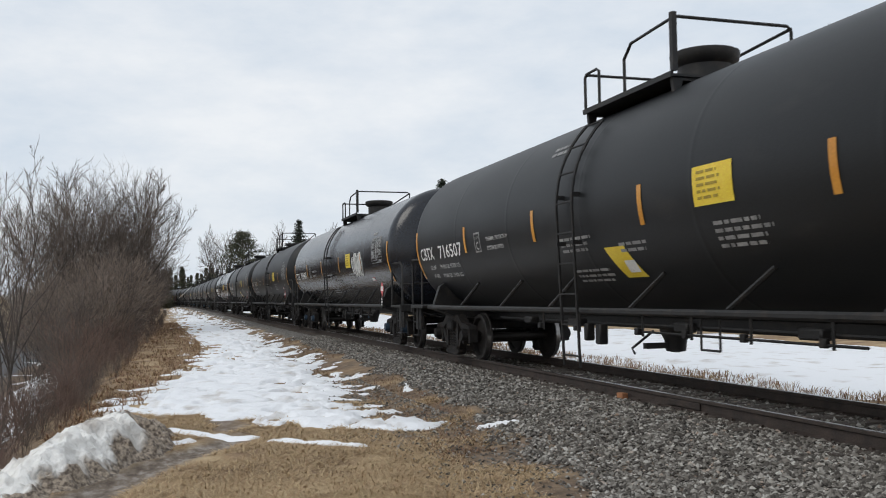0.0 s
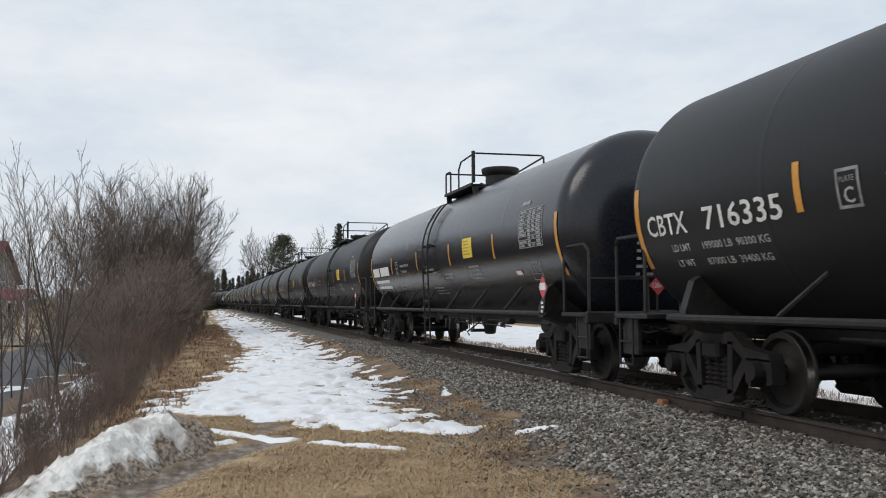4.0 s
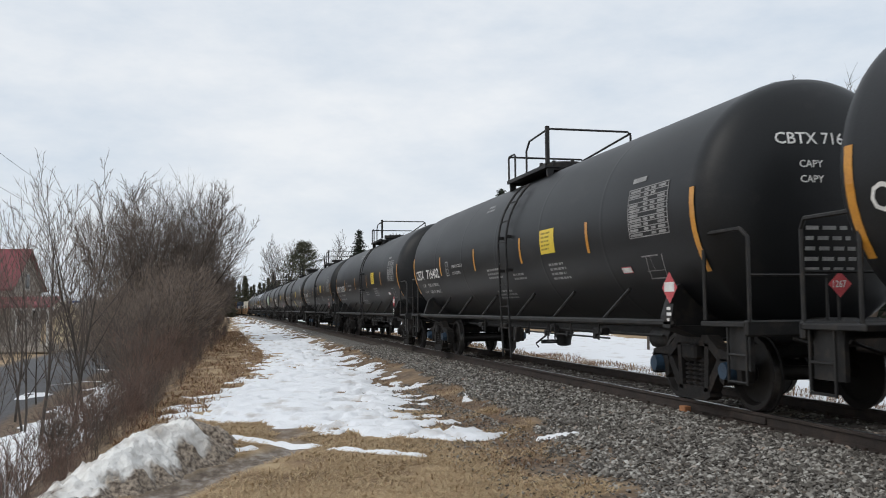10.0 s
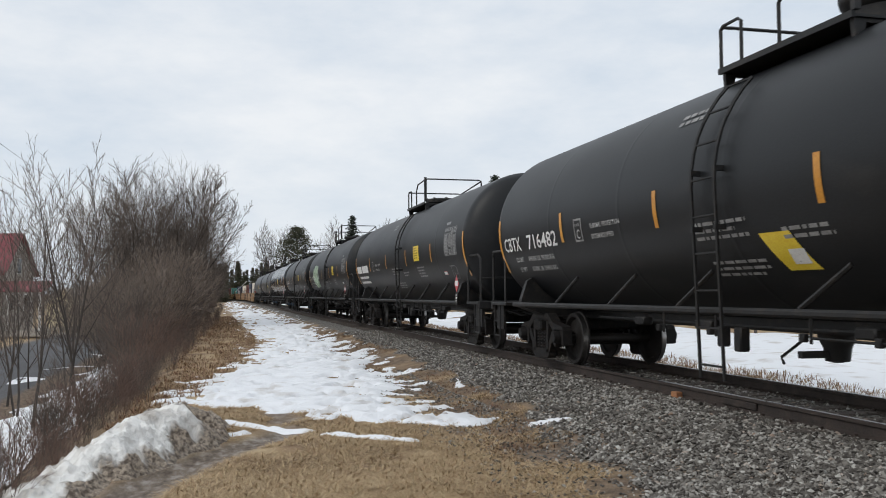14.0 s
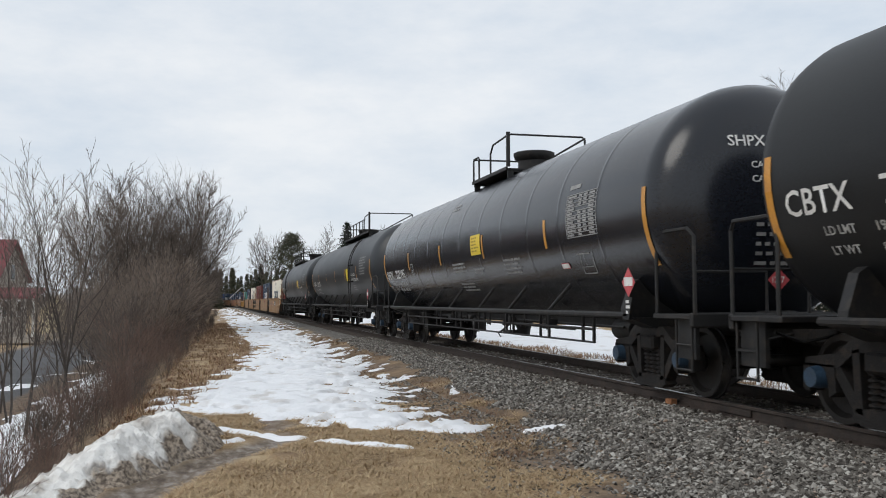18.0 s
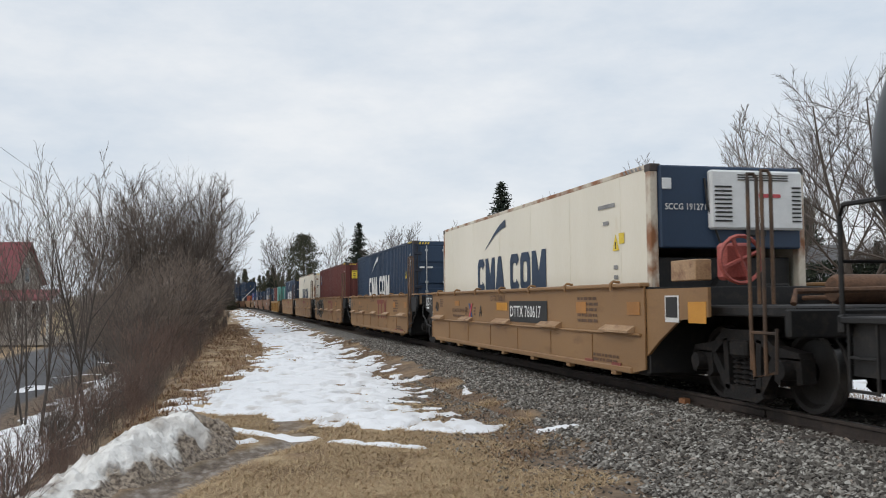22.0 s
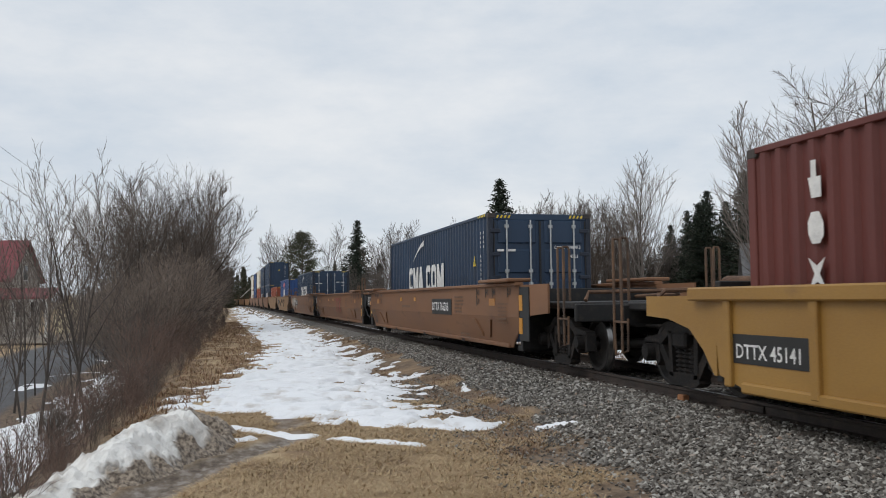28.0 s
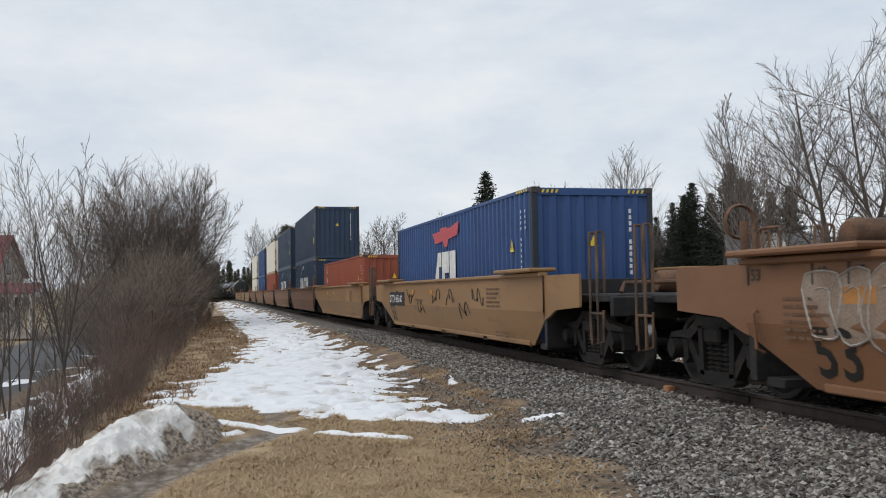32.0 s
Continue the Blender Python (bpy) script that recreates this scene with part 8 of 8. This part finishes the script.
hx, hy = polar(-13.15, 100)
house = gabled("house", "weathered house with a red metal roof and porch", 7.5, 8.5, 6.0, 9.7, "siding", "roof_red", (("x", 0, 6.6, 1.0, 1.4), ("x", -2, 3.0, 1.0, 1.5), ("x", 2, 3.0, 1.0, 1.5), ("y", 0, 4.2, 1.0, 1.4), ("y", -2.2, 4.2, 1.0, 1.4)))
house.location = (hx, hy, -2.4)
house.rotation_euler = (0, 0, radians(-8))
porch = part("porch_roof", Shape().prism([(-4.25, 4.9), (-4.25, 5.05), (-7.0, 4.15), (-7.0, 4.0)], 0, -3.9, 8.4), M["roof_red"], house, "red metal porch roof")
for k in range(5):
    part("porch_post", Shape().box((-3.4 + 2.85 * k, -6.8, 2.05), (0.2, 0.2, 4.1), 0.02), M["trim_white"], house)
part("porch_floor", Shape().box((2.2, -5.6, 0.2), (12.0, 2.8, 0.5), 0.02), M["siding"], house)
sx, sy = polar(-8.05, 112)
shed = gabled("shed", "small faded yellow shed with one dark window", 5.0, 4.2, 2.3, 3.9, "siding_yellow", "siding", (("y", 0.9, 1.9, 0.7, 0.7),))
shed.location = (sx, sy, -1.9)
shed.rotation_euler = (0, 0, radians(70))
gx2, gy2 = polar(34.6, 84)
cabin = gabled("house", "pale house with a steep grey roof among the trees", 7.0, 5.0, 3.4, 6.0, "siding", "roof_grey", (("y", -1.6, 2.2, 0.9, 1.3), ("y", 1.4, 2.2, 0.9, 1.3)))
cabin.location = (gx2, gy2, -0.4)
cabin.rotation_euler = (0, 0, radians(-28))
part("dormer", Shape().prism([(-1.0, 3.6), (1.0, 3.6), (1.0, 5.0), (0, 6.1), (-1.0, 5.0)], 1, -2.9, -0.5), M["trim_white"], cabin, "white gabled dormer")
cabin.children[-1].location = (-2.4, 0, 0)
hedge_v, hedge_f = [], []
hr = random.Random(77)
for k in range(5200):
    q = hr.random()
    cx, cy = polar(34.5 + 12 * q, 62)
    c = Vector((cx + hr.gauss(0, 0.6), cy + hr.gauss(0, 0.6), -0.5 + 4.1 * hr.random() ** 0.6 - 0.5 * abs(hr.gauss(0, 0.5))))
    u = Vector((hr.gauss(0, 1), hr.gauss(0, 1), hr.gauss(0, 1))).normalized() * 0.22
    v = Vector((hr.gauss(0, 1), hr.gauss(0, 1), hr.gauss(0, 1))).normalized() * 0.11
    o = len(hedge_v)
    hedge_v += [tuple(c - u), tuple(c + v), tuple(c + u), tuple(c - v)]
    hedge_f.append((o, o + 1, o + 2, o + 3))
tagged(new("hedge", fast_mesh("hedge", hedge_v, hedge_f, M["needle"])), "dark green clipped evergreen hedge beyond the track", "hedge", kind="stuff")
ex, ey = polar(14.1, 150)
steeple = thing("steeple", "slender dark church steeple behind the trees", "steeple")
part("spire", Shape().spin([(6.0, 0.9), (6.2, 0.8), (12.0, 0.03)], 8, 2), M["roof_grey"], steeple)
part("tower", Shape().box((0, 0, 3.0), (1.7, 1.7, 6.2), 0.03), M["siding"], steeple)
steeple.location = (ex, ey, -0.3)

fence = thing("picket_fence", "grey weathered picket fence in front of the shed", "fence")
fx, fy = polar(-10.5, 92)
picket = mesh_of("picket", Shape().prism([(-0.05, 0.05), (0.05, 0.05), (0.05, 1.0), (0, 1.12), (-0.05, 1.0)], 1, -0.012, 0.012), M["siding"])
for k in range(44):
    p = part("picket", picket, None, fence)
    p.location = (k * 0.2, 0, 0)
for z in (0.35, 0.85):
    part("fence_rail", Shape().box((4.3, 0.04, z), (8.8, 0.04, 0.09)), M["siding"], fence)
fence.location = (fx, fy, ground_z(fx, fy))

bx, by = polar(27.9, 61)
barrel = thing("barrel", "blue plastic barrel beside the far road", "barrel")
part("body", Shape().spin([(0.0, 0.27), (0.05, 0.30), (0.30, 0.31), (0.33, 0.33), (0.36, 0.31), (0.62, 0.31), (0.65, 0.33), (0.68, 0.31), (0.90, 0.29), (0.94, 0.26)], 20, 2), noisy("blue_plastic", (0.05, 0.16, 0.34), (0.08, 0.22, 0.42), 3, 0.4), barrel, smooth=True)
part("lid", Shape().spin([(0.94, 0.27), (0.98, 0.27), (0.99, 0.22), (0.975, 0.20)], 20, 2), M["trim_white"], barrel, smooth=True)
barrel.location = (bx, by, ground_z(bx, by) - 0.02)
px, py = polar(38.4, 56)
heap_x, heap_y = spaced((px - 5, px + 5, 0.25)), spaced((py - 4, py + 4, 0.25))


def far_heap(x, y):
    q = 1 - math.hypot((x - px) / 4.2, (y - py) / 3.0) + 0.25 * n2(x, y, 0.6, 90)
    return 0.95 * soft(q) + (0.10 * n2(x, y, 1.8, 91) if q > 0.05 else 0) - 0.05


snow_sheet("snow_pile", "ploughed pile of dirty snow beside the far road", heap_x, heap_y, far_heap, M["snow_dirty"])


def wire(label, x, z, y0, y1, sag):
    pts = []
    for k in range(25):
        f = k / 24
        pts.append((x, y0 + (y1 - y0) * f, z - sag * 4 * f * (1 - f)))
    return tagged(part("overhead_wire", Shape().tube(pts, 0.012, 5), M["steel_dark"]), label, "overhead wire", "overhead wires")


wire("sagging overhead wire beside the road", -13.6, 12.2, 12, 140, 1.2)
wire("lower sagging overhead wire beside the road", -13.4, 9.9, 12, 140, 1.1)
for y in (12, 140):
    pl = thing("utility_pole", "grey wooden utility pole beside the road", "utility pole", "utility poles")
    part("pole", Shape().tube([(0, 0, -0.5), (0, 0, 15.2)], 0.16, 10, 0.11), M["pole"], pl)
    part("crossarm", Shape().box((0, 0, 14.5), (2.4, 0.12, 0.14), 0.01), M["pole"], pl)
    part("wire_bracket", Shape().tube([(0, 0, 12.2), (0, 0.0, 12.25)], 0.2, 8), M["pole"], pl)
    pl.location = (-13.5, y, -2.6)
sg = thing("crossing_sign", "small white crossing sign far down the line", "sign")
part("post", Shape().tube([(0, 0, -0.3), (0, 0, 2.9)], 0.05, 6), M["trim_white"], sg)
for a in (-0.8, 0.8):
    part("board", Shape().box((0, 0, 0), (1.2, 0.03, 0.22)), M["trim_white"], sg)
    bpy.context.view_layer.update()
    sg.children[-1].matrix_basis = Matrix.Translation((0, -0.06, 2.5)) @ Matrix.Rotation(a, 4, "Y")
sxx, syy = polar(1.15, 185)
sg.location = (sxx, syy, -0.5)


# ---- what moves ----
SPEED, GAIN = 16.3766, 0.003936


def gone(t):
    """Metres that the train has rolled since the clip's start."""
    return SPEED * t + GAIN * t * t


def motions():
    times = [0.5 * k for k in range(65)]
    for ob, start, z in TRAIN:
        rows = []
        for t in times:
            x, y, a = track(start - gone(t))
            rows.append((t, pose(x, y, z, 0, 0, math.degrees(a))))
        walk(ob, rows)
    # the wheels turn by the way rolled; all wheelsets share one set of keys
    first = WHEELS[0]
    step = 1 / FPS
    rows = [(k * step, pose(0, 0, 0, math.degrees(gone(k * step) / WHEEL_R) % 360, 0, 0)) for k in range(32 * FPS + 1)]
    walk(first, rows)
    for w in WHEELS[1:]:
        w.rotation_mode = "QUATERNION"
        w.animation_data_create()
        w.animation_data.action = first.animation_data.action
        w.animation_data.action_slot = first.animation_data.action_slot


motions()
